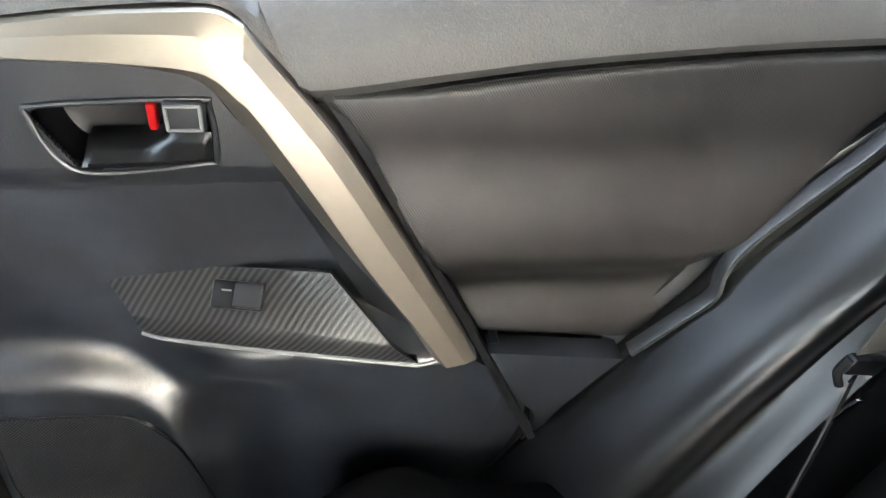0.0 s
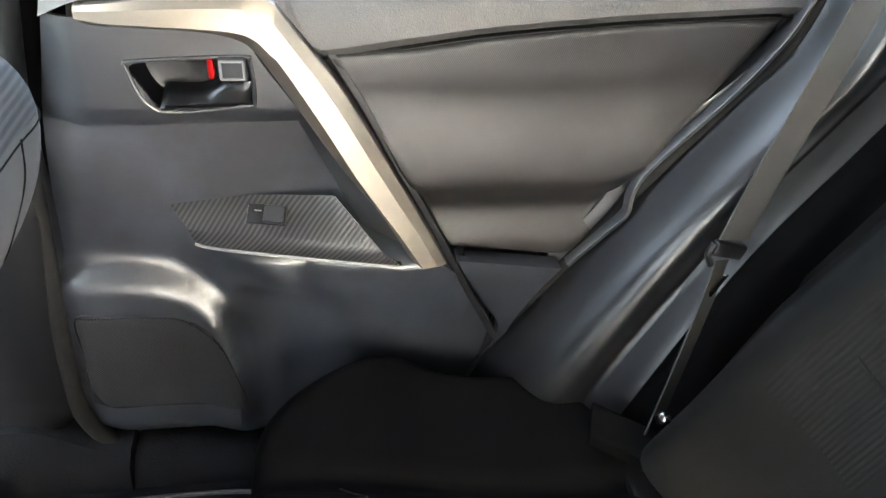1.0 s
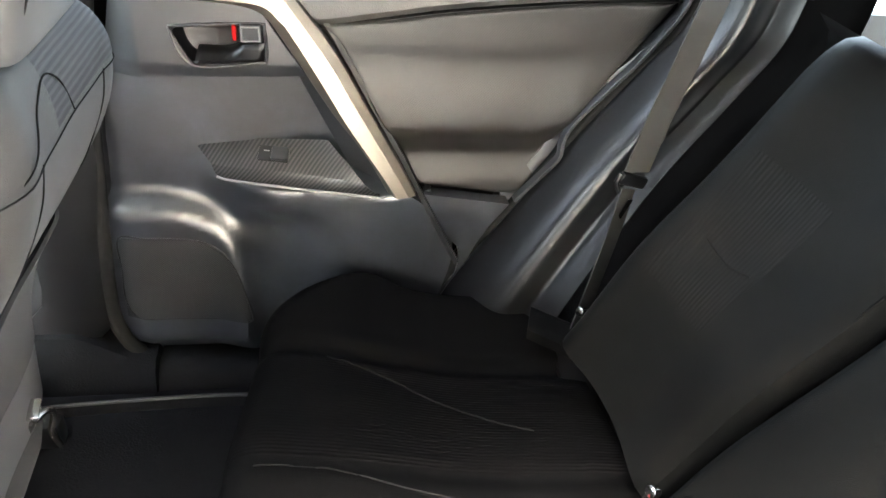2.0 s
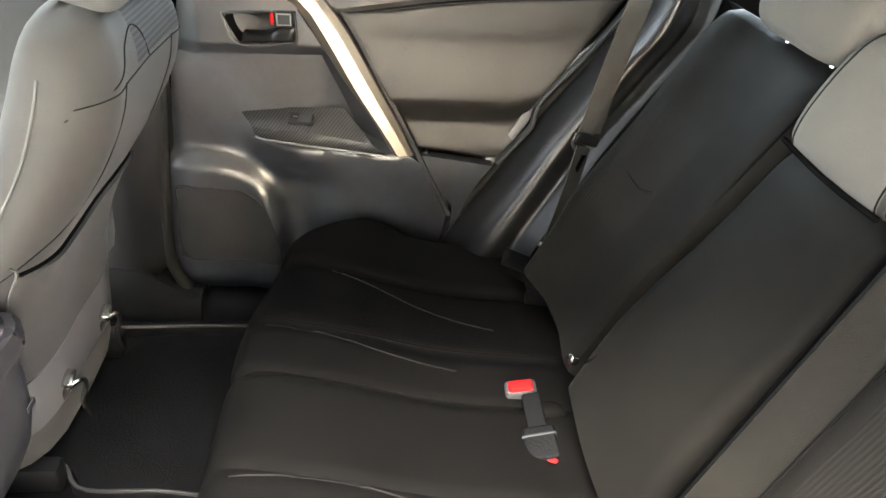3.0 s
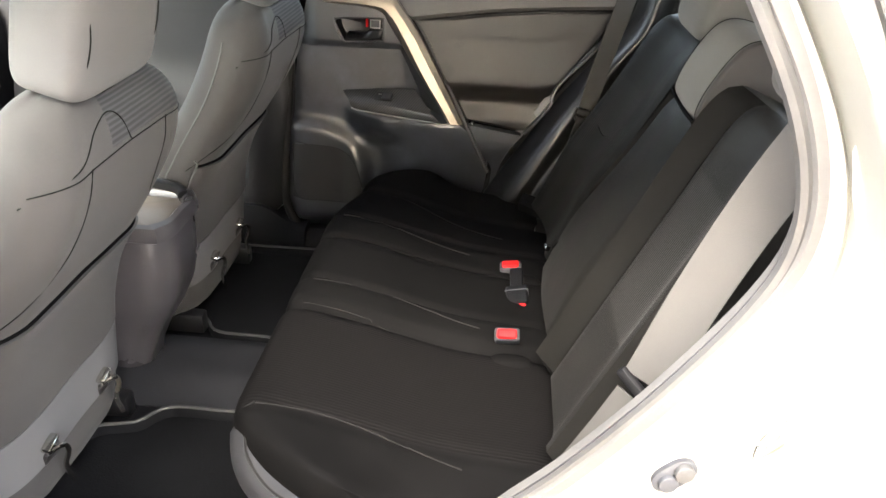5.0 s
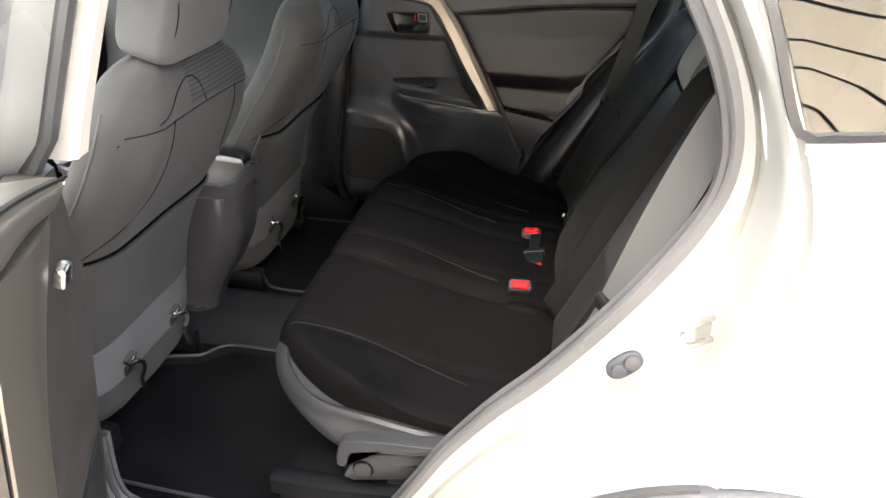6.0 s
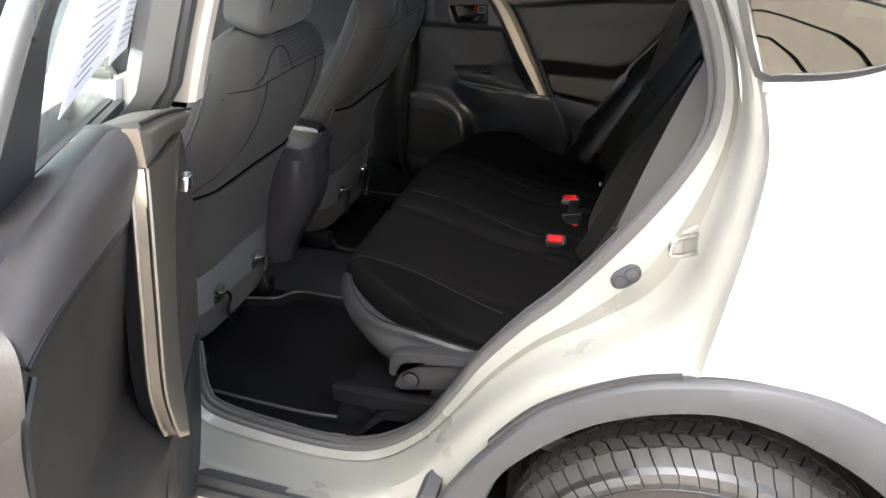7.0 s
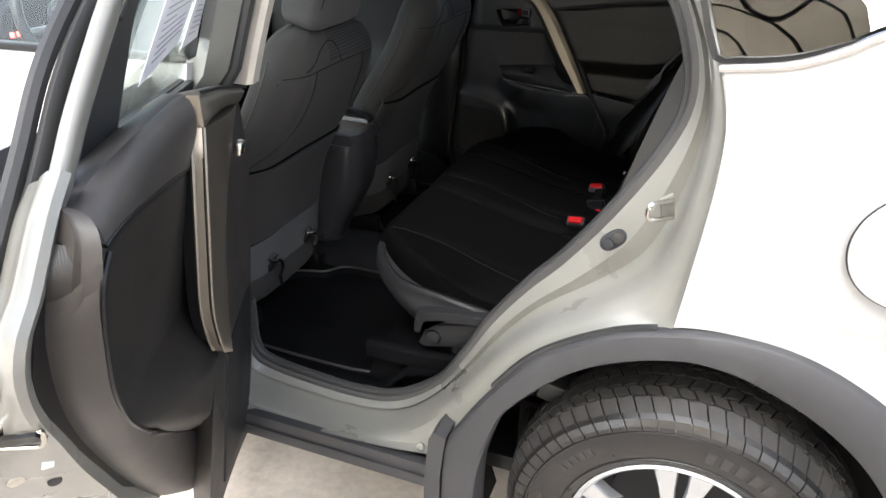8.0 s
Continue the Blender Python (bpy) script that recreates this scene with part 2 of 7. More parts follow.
M_LAMP = bpy.data.materials.new("red_display")
M_LAMP.use_nodes = True
M_LAMP.node_tree.nodes["Principled BSDF"].inputs["Emission Color"].default_value = (1, 0.03, 0.02, 1)
M_LAMP.node_tree.nodes["Principled BSDF"].inputs["Emission Strength"].default_value = 2.5


# ---- mesh tools ----
def thing(name, at, label, category, group="", kind=""):
    ob = new(name)
    ob.location = at
    ob.empty_display_size = 0.05
    return tagged(ob, label, category, group, kind)


def part(name, bm, mat, parent=None, label="", smooth=True, turn=None):
    """Links a bmesh, given in world places, as one mesh under a thing or a part. mat: one material or a list by face index."""
    if turn is not None:
        bmesh.ops.transform(bm, matrix=turn, verts=bm.verts)
    bmesh.ops.recalc_face_normals(bm, faces=bm.faces)
    me = bpy.data.meshes.new(name)
    bm.to_mesh(me)
    bm.free()
    for m in mat if isinstance(mat, (list, tuple)) else [mat]:
        me.materials.append(m)
    if smooth:
        me.shade_smooth()
        me.set_sharp_from_angle(angle=radians(38))
    ob = new(name, me)
    if parent is not None:
        ob.parent = parent
        if parent.data is None:
            ob.matrix_parent_inverse = Matrix.Translation(-parent.location)
    if label:
        ob["label"] = label
    return ob


def bezel_curve(pts, n=40, closed=False):
    """A smooth line through the points, in n even steps."""
    p = np.array(pts, float)
    q = np.vstack([p[-1], p, p[0], p[1]]) if closed else np.vstack([2 * p[0] - p[1], p, 2 * p[-1] - p[-2]])
    out = []
    for i in range(1, len(q) - 2):
        for t in np.linspace(0, 1, 16, endpoint=False):
            a, b, c, d = q[i - 1], q[i], q[i + 1], q[i + 2]
            out.append(0.5 * ((2 * b) + (c - a) * t + (2 * a - 5 * b + 4 * c - d) * t ** 2 + (3 * b - a - 3 * c + d) * t ** 3))
    if not closed:
        out.append(q[-2])
    out = np.array(out)
    if closed:
        out = np.vstack([out, out[:1]])
    s = np.r_[0, np.cumsum(np.linalg.norm(np.diff(out, axis=0), axis=1))]
    at = np.linspace(0, s[-1], n + 1)[:-1] if closed else np.linspace(0, s[-1], n)
    return np.stack([np.interp(at, s, out[:, k]) for k in range(out.shape[1])], 1)


def matched(pts, corner, per=8):
    """A smooth line with the same number of steps between all points and a sharp turn at one of them."""
    p = np.array(pts, float)
    out = []
    for q in (p[:corner + 1], p[corner:]):
        e = np.vstack([2 * q[0] - q[1], q, 2 * q[-1] - q[-2]])
        for i in range(1, len(e) - 2):
            a, b, c, d = e[i - 1:i + 3]
            for t in np.linspace(0, 1, per, endpoint=False):
                out.append(0.5 * (2 * b + (c - a) * t + (2 * a - 5 * b + 4 * c - d) * t ** 2 + (3 * b - a - 3 * c + d) * t ** 3))
    out.append(p[-1])
    return np.array(out)


def poly_line(pts, n=40):
    """The same through straight pieces."""
    p = np.array(pts, float)
    s = np.r_[0, np.cumsum(np.linalg.norm(np.diff(p, axis=0), axis=1))]
    at = np.linspace(0, s[-1], n)
    return np.stack([np.interp(at, s, p[:, k]) for k in range(p.shape[1])], 1)


def coons(bottom, top, left, right):
    """A sheet between four lines; bottom and top run left to right, left and right run bottom to top."""
    nu, nv = len(bottom), len(left)
    u, v = np.linspace(0, 1, nu)[:, None, None], np.linspace(0, 1, nv)[None, :, None]
    b, t, l, r = bottom[:, None], top[:, None], left[None], right[None]
    return (1 - v) * b + v * t + (1 - u) * l + u * r - ((1 - u) * (1 - v) * bottom[0] + u * (1 - v) * bottom[-1] + (1 - u) * v * top[0] + u * v * top[-1])


def sheet(bm, grid, wrap=False):
    nu, nv = grid.shape[:2]
    vs = [[bm.verts.new(grid[i, j]) for j in range(nv)] for i in range(nu)]
    for i in range(nu if wrap else nu - 1):
        for j in range(nv - 1):
            k = (i + 1) % nu
            bm.faces.new((vs[i][j], vs[k][j], vs[k][j + 1], vs[i][j + 1]))
    return vs


def slab(grid, back):
    """A sheet with thickness: back is the vector or the grid of its rear face."""
    bm = bmesh.new()
    rear = grid + np.array(back) if np.ndim(back) == 1 else back
    a, b = sheet(bm, grid), sheet(bm, rear)
    nu, nv = grid.shape[:2]
    for i in range(nu - 1):
        bm.faces.new((a[i][0], a[i + 1][0], b[i + 1][0], b[i][0]))
        bm.faces.new((a[i][-1], b[i][-1], b[i + 1][-1], a[i + 1][-1]))
    for j in range(nv - 1):
        bm.faces.new((a[0][j], b[0][j], b[0][j + 1], a[0][j + 1]))
        bm.faces.new((a[-1][j], a[-1][j + 1], b[-1][j + 1], b[-1][j]))
    return bm


def loft(loops, bm=None, caps=True):
    """A body through closed rings of equal count."""
    bm = bm or bmesh.new()
    g = np.array(loops, float)
    vs = [[bm.verts.new(p) for p in ring] for ring in g]
    n = g.shape[1]
    for a, b in zip(vs, vs[1:]):
        for j in range(n):
            k = (j + 1) % n
            bm.faces.new((a[j], a[k], b[k], b[j]))
    if caps:
        for ring, pts in ((vs[0], g[0]), (vs[-1], g[-1])):
            c = bm.verts.new(pts.mean(0))
            for j in range(n):
                bm.faces.new((ring[j], ring[(j + 1) % n], c))
    return bm


def sweep(path, profile, up=(0, 0, 1), bm=None, closed=False, scale=None):
    """Carries a closed 2D profile (side, up) along a line."""
    p = np.array(path, float)
    loops = []
    n = len(p)
    for i in range(n):
        a, b = (p[i - 1], p[(i + 1) % n]) if closed else (p[max(i - 1, 0)], p[min(i + 1, n - 1)])
        t = (b - a) / np.linalg.norm(b - a)
        u = np.array(up[i] if np.ndim(up) == 2 else up, float)
        side = np.cross(t, u)
        side /= np.linalg.norm(side)
        v = np.cross(side, t)
        k = 1 if scale is None else scale[i]
        loops.append([p[i] + k * (side * x + v * y) for x, y in profile])
    if closed:
        loops.append(loops[0])
    return loft(loops, bm, caps=not closed)


def ring2(rx, ry, n=10, power=2.0):
    a = np.linspace(0, 2 * math.pi, n, endpoint=False)
    c, s = np.cos(a), np.sin(a)
    return [(rx * np.sign(x) * abs(x) ** (2 / power), ry * np.sign(y) * abs(y) ** (2 / power)) for x, y in zip(c, s)]


def tube(path, r, n=8, bm=None, up=(0, 0, 1), closed=False):
    return sweep(path, ring2(r, r, n), up, bm, closed)


def block(size, m=None, r=0.004, seg=2, bm=None):
    """A box with rounded edges, at the pose m."""
    b = bmesh.new()
    bmesh.ops.create_cube(b, size=1)
    bmesh.ops.scale(b, vec=size, verts=b.verts)
    if r:
        bmesh.ops.bevel(b, geom=list(b.edges), offset=min(r, min(size) * 0.45), segments=seg, profile=0.5, affect="EDGES")
    if m is not None:
        bmesh.ops.transform(b, matrix=m, verts=b.verts)
    if bm is None:
        return b
    tmp = bpy.data.meshes.new("tmp")
    b.to_mesh(tmp)
    b.free()
    bm.from_mesh(tmp)
    bpy.data.meshes.remove(tmp)
    return bm


def disc(at, axis, r, depth, n=20, edge=0.15):
    """A low round stud with a rounded rim, that looks along axis."""
    z = Vector(axis).normalized()
    m = z.to_track_quat("Z", "Y").to_matrix().to_4x4()
    m.translation = Vector(at)
    a = np.linspace(0, 2 * math.pi, n, endpoint=False)
    rings = []
    for k, h in ((1, -depth), (1, depth * (1 - edge * 2)), (1 - edge * 0.4, depth * (1 - edge * 0.5)), (1 - edge, depth), (0.05, depth)):
        rings.append([m @ Vector((k * r * math.cos(t), k * r * math.sin(t), h)) for t in a])
    return loft(rings)


def edge_round(n, width):
    """0 at both ends of n steps, 1 inside, with a round shoulder."""
    t = np.linspace(0, 1, n)
    d = np.minimum(np.minimum(t, 1 - t) / width, 1)
    return np.sqrt(1 - (1 - d) ** 2)


def pillow(grid, proud, way=(0, -1, 0), wu=0.12, wv=0.12):
    """Lifts the middle of a sheet by proud, with rounded borders."""
    k = edge_round(grid.shape[0], wu)[:, None] * edge_round(grid.shape[1], wv)[None, :]
    return grid + k[..., None] * proud * np.array(way, float)


# ---- rear doors: one builder, in the place of the right-hand door; turn carries it to the other side ----
def inside(poly, x, z):
    hit = False
    for (x0, z0), (x1, z1) in zip(poly, poly[1:] + poly[:1]):
        if (z0 > z) != (z1 > z) and x < (x1 - x0) * (z - z0) / (z1 - z0) + x0:
            hit = not hit
    return hit


def bump(x, c, w):
    return np.exp(-((x - c) / w) ** 2)


def step(x, a, b):
    t = np.clip((x - a) / (b - a), 0, 1)
    return t * t * (3 - 2 * t)


def strip_y(z):
    return 0.665 + 0.121 * (z - 0.87)


def lower_y(x, z):
    """Depth of the lower trim: a hollow behind the armrest, a speaker pod and a bulge under the rest."""
    y = 0.752 - 0.018 * step(x, -0.75, -0.62)
    pod = (np.clip((x + 1.06) / 0.215, 0, None) ** 3 + np.clip((z - 0.60) / 0.215, 0, None) ** 3) ** (1 / 3)
    y = y - 0.036 * step(pod, 1.13, 0.93) * step(z, 0.43, 0.52)
    y = y - 0.060 * step(z, 0.90, 0.86) * step(x, -0.93, -0.78) * (1 - 0.75 * bump(x, -0.80, 0.07) * step(z, 0.84, 0.76))
    y = y + 0.030 * step(z, 0.86, 0.60) * step(x, -0.72, -0.60)
    y = y + 0.018 * step(x, -1.05, -1.11) + 0.012 * step(z, 0.52, 0.42)
    return y


PAPERS = [[(-0.60, 1.55), (-0.48, 1.34), (-0.70, 1.38), (-0.82, 1.54)], [(-0.84, 1.55), (-0.73, 1.362), (-0.88, 1.37), (-0.945, 1.52)]]


def open_front(add):
    """Front half of the open door's trim, seen along its length: bezel, pull strip, handle and speaker panel."""
    near = bezel_curve([(-0.455, 0.700, 1.300), (-0.425, 0.688, 1.250), (-0.405, 0.672, 1.140), (-0.395, 0.656, 1.020), (-0.400, 0.642, 0.960), (-0.415, 0.634, 0.925)], 40)
    far = bezel_curve([(-0.690, 0.692, 1.290), (-0.610, 0.683, 1.180), (-0.560, 0.672, 1.080), (-0.525, 0.657, 1.000), (-0.470, 0.643, 0.955), (-0.430, 0.634, 0.925)], 40)
    rows = [near + np.array((-0.002, 0.006, 0.0)), near + np.array((0.001, 0.003, 0)), near, near * 0.55 + far * 0.45 + np.array((0, -0.010, 0.0)), near * 0.45 + far * 0.55 + np.array((0, -0.010, 0.0)), far, far + np.array((-0.002, 0.02, 0))]
    add("diagonal_strip", slab(np.array(rows), (0, 0.02, 0)), M_GOLD, text="satin champagne-grey pull strip")
    # bezel over the strip, with a seam and a bright rounded nose
    low = bezel_curve([(-0.455, 0.702, 1.300), (-0.560, 0.697, 1.306), (-0.690, 0.690, 1.290)], 24)
    top = bezel_curve([(-0.470, 0.716, 1.345), (-0.600, 0.704, 1.330), (-0.764, 0.690, 1.300)], 24)
    add("strip_nose", slab(pillow(coons(low, top, poly_line([low[0], top[0]], 10), poly_line([low[-1], top[-1]], 10)), 0.008, (0, -1, 0.4), 0.2, 0.3), (0, 0.02, -0.004)), M_GOLD, text="satin champagne-grey strip end")
    back = bezel_curve([(-0.480, 0.800, 1.312), (-0.620, 0.800, 1.290), (-0.800, 0.800, 1.262)], 24)
    add("bezel", slab(pillow(coons(top + np.array((0, 0.002, 0.003)), back, poly_line([top[0], back[0]], 12), poly_line([top[-1], back[-1]], 12)), 0.012, (0, -0.4, 1), 0.1, 0.2), (0, 0.01, -0.02)), M_GOLD)
    add("bezel_seam", tube(top + np.array((0, -0.002, 0.006)), 0.0022, 6), M_BLACK)

    def face(u, z):
        """A place on the front panel: u from 0 at the strip to 1 at the hinge side."""
        zs = (0.36, 0.565, 0.80, 0.875, 0.93, 1.0, 1.08, 1.17, 1.26)
        x0 = np.interp(z, zs, (-0.55, -0.47, -0.42, -0.425, -0.44, -0.52, -0.56, -0.60, -0.66))
        y0 = np.interp(z, zs, (0.648, 0.648, 0.648, 0.650, 0.650, 0.668, 0.680, 0.692, 0.702))
        x1 = np.interp(z, zs, (-0.93, -0.95, -0.95, -0.95, -0.95, -0.95, -0.95, -0.945, -0.93))
        y1 = np.interp(z, zs, (0.630, 0.641, 0.663, 0.670, 0.676, 0.684, 0.692, 0.710, 0.730))
        dip = 0.016 * math.sin(math.pi * u) ** 0.8 * (0.4 if z < 0.82 else 1.0)
        return (x0 * (1 - u) + x1 * u, y0 * (1 - u) + y1 * u + dip, z)

    g = np.array([[face(u, z) for z in np.linspace(0.36, 1.26, 50)] for u in np.linspace(0, 1, 24)])
    panel = add("front_panel", slab(g, (-0.07, 0.05, 0)), M_DAYTRIM, text="black front door trim with speaker")
    g = np.array([[np.array(face(u, z)) + (0, -0.005, 0) for z in np.linspace(0.42, 0.80, 24)] for u in np.linspace(0.35, 0.93, 18)])
    add("speaker_grille", slab(g, (0, 0.012, 0)), M_GRILLE, panel, "black speaker mesh")
    bowl = [np.array(face(u, z)) + (0, -0.002, 0) for u, z in ((0.25, 1.225), (0.30, 1.18), (0.45, 1.165), (0.60, 1.175), (0.62, 1.215), (0.45, 1.235))]
    ring = bezel_curve(bowl, 40, closed=True)
    add("handle_bowl", loft([ring, ring * 0.7 + ring.mean(0) * 0.3 + np.array((0, 0.02, 0))]), M_BLACK, panel, "black recessed handle bowl")
    add("pull_lever", block((0.036, 0.016, 0.026), pose(-0.690, 0.680, 1.206, 0, 0, 4), 0.005, 3), M_STEEL, panel, "satin metal pull lever")
    # white painted hinge side behind the trim, light grey in place of its shade
    g = coons(poly_line([(-0.975, 0.652, 0.40), (-0.985, 0.73, 0.40)], 8), poly_line([(-0.965, 0.672, 0.70), (-0.985, 0.74, 0.70)], 8), poly_line([(-0.975, 0.652, 0.40), (-0.965, 0.672, 0.70)], 12), poly_line([(-0.985, 0.73, 0.40), (-0.985, 0.74, 0.70)], 12))
    add("hinge_side", slab(g, (-0.02, 0, 0)), M_SATIN, text="white hinge side, its shade coloured in as light grey")
    edge = bezel_curve([(-0.99, 0.660, 0.34), (-1.0, 0.668, 0.52), (-1.0, 0.690, 0.72), (-1.0, 0.715, 0.95)], 20)
    add("hinge_seal", tube(edge, 0.009, 8, up=(0, 1, 0)), M_RUBBER)
    # grip slot behind the strip: a black sheet that also holds the wall's shade
    wall = near[5:38] + np.array((-0.001, 0.0, 0.0))
    add("grip_slot", slab(np.array([wall + np.array((0, 0.003, 0)), wall + np.array((-0.004, 0.022, 0)), wall + np.array((-0.014, 0.046, 0))]), (-0.01, 0, 0)), M_BLACK, text="black grip slot with the strip wall's shade")


def rear_door(name, label, turn, window_open):
    root_at = Vector((-1.08, 0.76, 0.42))
    door = thing(name, turn @ root_at, label, "car door", group="rear passenger doors")

    def add(part_name, bm, mat, parent=door, text="", smooth=True):
        return part(part_name, bm, mat, parent, text, smooth, turn=turn)

    if window_open:
        open_front(add)
    else:
        # lower trim
        left = bezel_curve([(-1.035, 0.432), (-1.08, 0.47), (-1.103, 0.55), (-1.10, 0.65), (-1.085, 0.8), (-1.062, 0.98), (-1.05, 1.058)], 64)
        right = bezel_curve([(-0.60, 0.425), (-0.535, 0.6), (-0.50, 0.80), (-0.56, 0.872), (-0.615, 0.888), (-0.655, 0.93), (-0.69, 0.99), (-0.735, 1.068)], 64)
        bottom = poly_line([(-1.035, 0.432), (-0.60, 0.425)], 60)
        top = poly_line([(-1.05, 1.058), (-0.735, 1.068)], 60)
        g = coons(bottom, top, left, right)
        x, z = g[..., 0], g[..., 1]
        add("lower_trim", slab(np.stack([x, lower_y(x, z), z], 2), (0, 0.03, 0)), M_PLASTIC, text="scuffed dark plastic lower door trim")
        # lower rear corner under the gap line
        bottom = poly_line([(-0.60, 0.425), (-0.50, 0.43)], 20)
        top = poly_line([(-0.52, 0.868), (-0.512, 0.872)], 20)
        g = coons(bottom, top, bezel_curve([(-0.60, 0.425), (-0.535, 0.6), (-0.505, 0.80), (-0.52, 0.868)], 30), bezel_curve([(-0.50, 0.43), (-0.475, 0.6), (-0.46, 0.745), (-0.512, 0.872)], 30))
        x, z = g[..., 0], g[..., 1]
        add("lower_corner", slab(np.stack([x, 0.69 + 0.03 * step(z, 0.8, 0.5), z], 2), (0, 0.03, 0)), M_PLASTIC)
        # textured panel behind the gap line
        g = coons(poly_line([(-0.49, 0.43), (-0.475, 0.43)], 12), poly_line([(-0.524, 0.868), (-0.365, 0.846)], 12),
                  bezel_curve([(-0.49, 0.43), (-0.445, 0.70), (-0.47, 0.77), (-0.524, 0.868)], 24), bezel_curve([(-0.475, 0.43), (-0.43, 0.70), (-0.40, 0.79), (-0.365, 0.846)], 24))
        x, z = g[..., 0], g[..., 1]
        add("textured_panel", slab(np.stack([x, 0.676 + 0.0 * x + 0.03 * step(z, 0.83, 0.6), z], 2), (0, 0.03, 0)), M_PLASTIC)
        # handle panel, with an opening for the handle bowl
        bowl = [(-0.930, 1.139), (-0.917, 1.148), (-0.80, 1.154), (-0.789, 1.146), (-0.788, 1.098), (-0.80, 1.091), (-0.902, 1.085)]
        left = poly_line([(-1.05, 1.058), (-1.012, 1.20)], 90)
        right = bezel_curve([(-0.725, 1.068), (-0.745, 1.10), (-0.778, 1.15), (-0.80, 1.19)], 90)
        g = coons(poly_line([(-1.05, 1.058), (-0.725, 1.068)], 180), poly_line([(-1.012, 1.20), (-0.80, 1.19)], 180), left, right)
        x, z = g[..., 0], g[..., 1]
        y = 0.722 - 0.006 * step(z, 1.06, 1.09) + 0.03 * step(x, -0.98, -1.05)
        bm = bmesh.new()
        sheet(bm, np.stack([x, y, z], 2))
        cut = [f for f in bm.faces if inside(bowl, f.calc_center_median().x, f.calc_center_median().z)]
        bmesh.ops.delete(bm, geom=cut, context="FACES")
        edge = bmesh.ops.extrude_face_region(bm, geom=list(bm.faces))
        bmesh.ops.translate(bm, vec=(0, 0.004, 0), verts=[v for v in edge["geom"] if isinstance(v, bmesh.types.BMVert)])
        panel = add("handle_panel", bm, M_PANEL)
        rim = bezel_curve([(p[0], 0.7155, p[1]) for p in bowl], 80, closed=True)
        # bowl behind the opening
        mid = rim.mean(0)
        inner = rim * 0.97 + mid * 0.03 + np.array((0, 0.012, 0))
        deep = (rim - mid) * np.array((0.78, 1, 0.62)) + mid + np.array((0.004, 0.042, 0.004))
        bm = loft([inner, deep * 0.5 + inner * 0.5 + np.array((0, 0.012, 0)), deep], caps=False)
        c = bm.verts.new(deep.mean(0) + np.array((0, 0.004, 0)))
        ring = [v for v in bm.verts][-len(deep) - 1:-1]
        for a, b in zip(ring, ring[1:] + ring[:1]):
            bm.faces.new((a, b, c))
        add("handle_bowl", bm, M_BLACK, panel, "black recessed handle bowl")
        add("bowl_rim", tube(rim, 0.0028, 8, up=(0, 1, 0), closed=True), M_PANEL, panel)
        # lower lip of the bowl and the lever
        lip = coons(poly_line([(-0.90, 0.716, 1.088), (-0.792, 0.716, 1.093)], 24), bezel_curve([(-0.895, 0.735, 1.107), (-0.85, 0.735, 1.107), (-0.822, 0.722, 1.12), (-0.79, 0.714, 1.124)], 24),
                    poly_line([(-0.90, 0.716, 1.088), (-0.895, 0.735, 1.107)], 6), poly_line([(-0.792, 0.716, 1.093), (-0.79, 0.714, 1.124)], 6))
        add("bowl_lip", slab(pillow(lip, 0.005), (0, 0.02, -0.002)), M_BLACK, panel)
        lever = block((0.034, 0.014, 0.030), pose(-0.809, 0.716, 1.140, 0, 0, 0), 0.004, 3)
        add("pull_lever", lever, M_BUCKLE, panel, "grey pull lever")
        frame_path = poly_line([(-0.823, 0.7085, 1.129), (-0.823, 0.7085, 1.151), (-0.796, 0.7085, 1.151), (-0.796, 0.7085, 1.129), (-0.8228, 0.7085, 1.129)], 41)[:-1]
        add("lever_frame", tube(frame_path, 0.0016, 6, up=(0, 1, 0), closed=True), M_SATIN, panel)
        add("lock_tab", block((0.007, 0.016, 0.024), pose(-0.834, 0.716, 1.141), 0.002), M_RED, panel, "red lock tab")
        # champagne strip: two faces that meet in a ridge
        out = np.array([(-0.970, 1.214), (-0.924, 1.219), (-0.866, 1.227), (-0.807, 1.231), (-0.775, 1.231), (-0.755, 1.220), (-0.738, 1.196), (-0.684, 1.126), (-0.634, 1.041), (-0.572, 0.932), (-0.540, 0.872)])
        ridge = np.array([(-0.968, 1.204), (-0.930, 1.199), (-0.853, 1.196), (-0.800, 1.192), (-0.778, 1.184), (-0.762, 1.168), (-0.748, 1.152), (-0.706, 1.084), (-0.656, 0.998), (-0.605, 0.921), (-0.574, 0.872)])
        inn = np.array([(-0.957, 1.192), (-0.931, 1.190), (-0.853, 1.187), (-0.813, 1.181), (-0.793, 1.174), (-0.783, 1.165), (-0.774, 1.154), (-0.733, 1.092), (-0.685, 1.018), (-0.630, 0.944), (-0.590, 0.876)])
        out, ridge, inn = matched(out, 5), matched(ridge, 5), matched(inn, 5)
        rows = []
        for line, d in ((out, 0.030), (out, 0.004), (out * 0.97 + ridge * 0.03, 0.0), (out * 0.6 + ridge * 0.4, -0.006), (ridge, -0.010), (ridge * 0.9 + inn * 0.1, -0.010), (inn * 0.9 + ridge * 0.1, 0.003), (inn, 0.006), (inn, 0.030)):
            rows.append(np.stack([line[:, 0], strip_y(line[:, 1]) + d, line[:, 1]], 1))
        bm = bmesh.new()
        vs = sheet(bm, np.array(rows))
        for k in (0, -1):
            bm.faces.new([r[k] for r in vs])
        bar = add("diagonal_strip", bm, M_GOLD, text="satin champagne metallic trim strip")
        bar.data.set_sharp_from_angle(angle=radians(11))
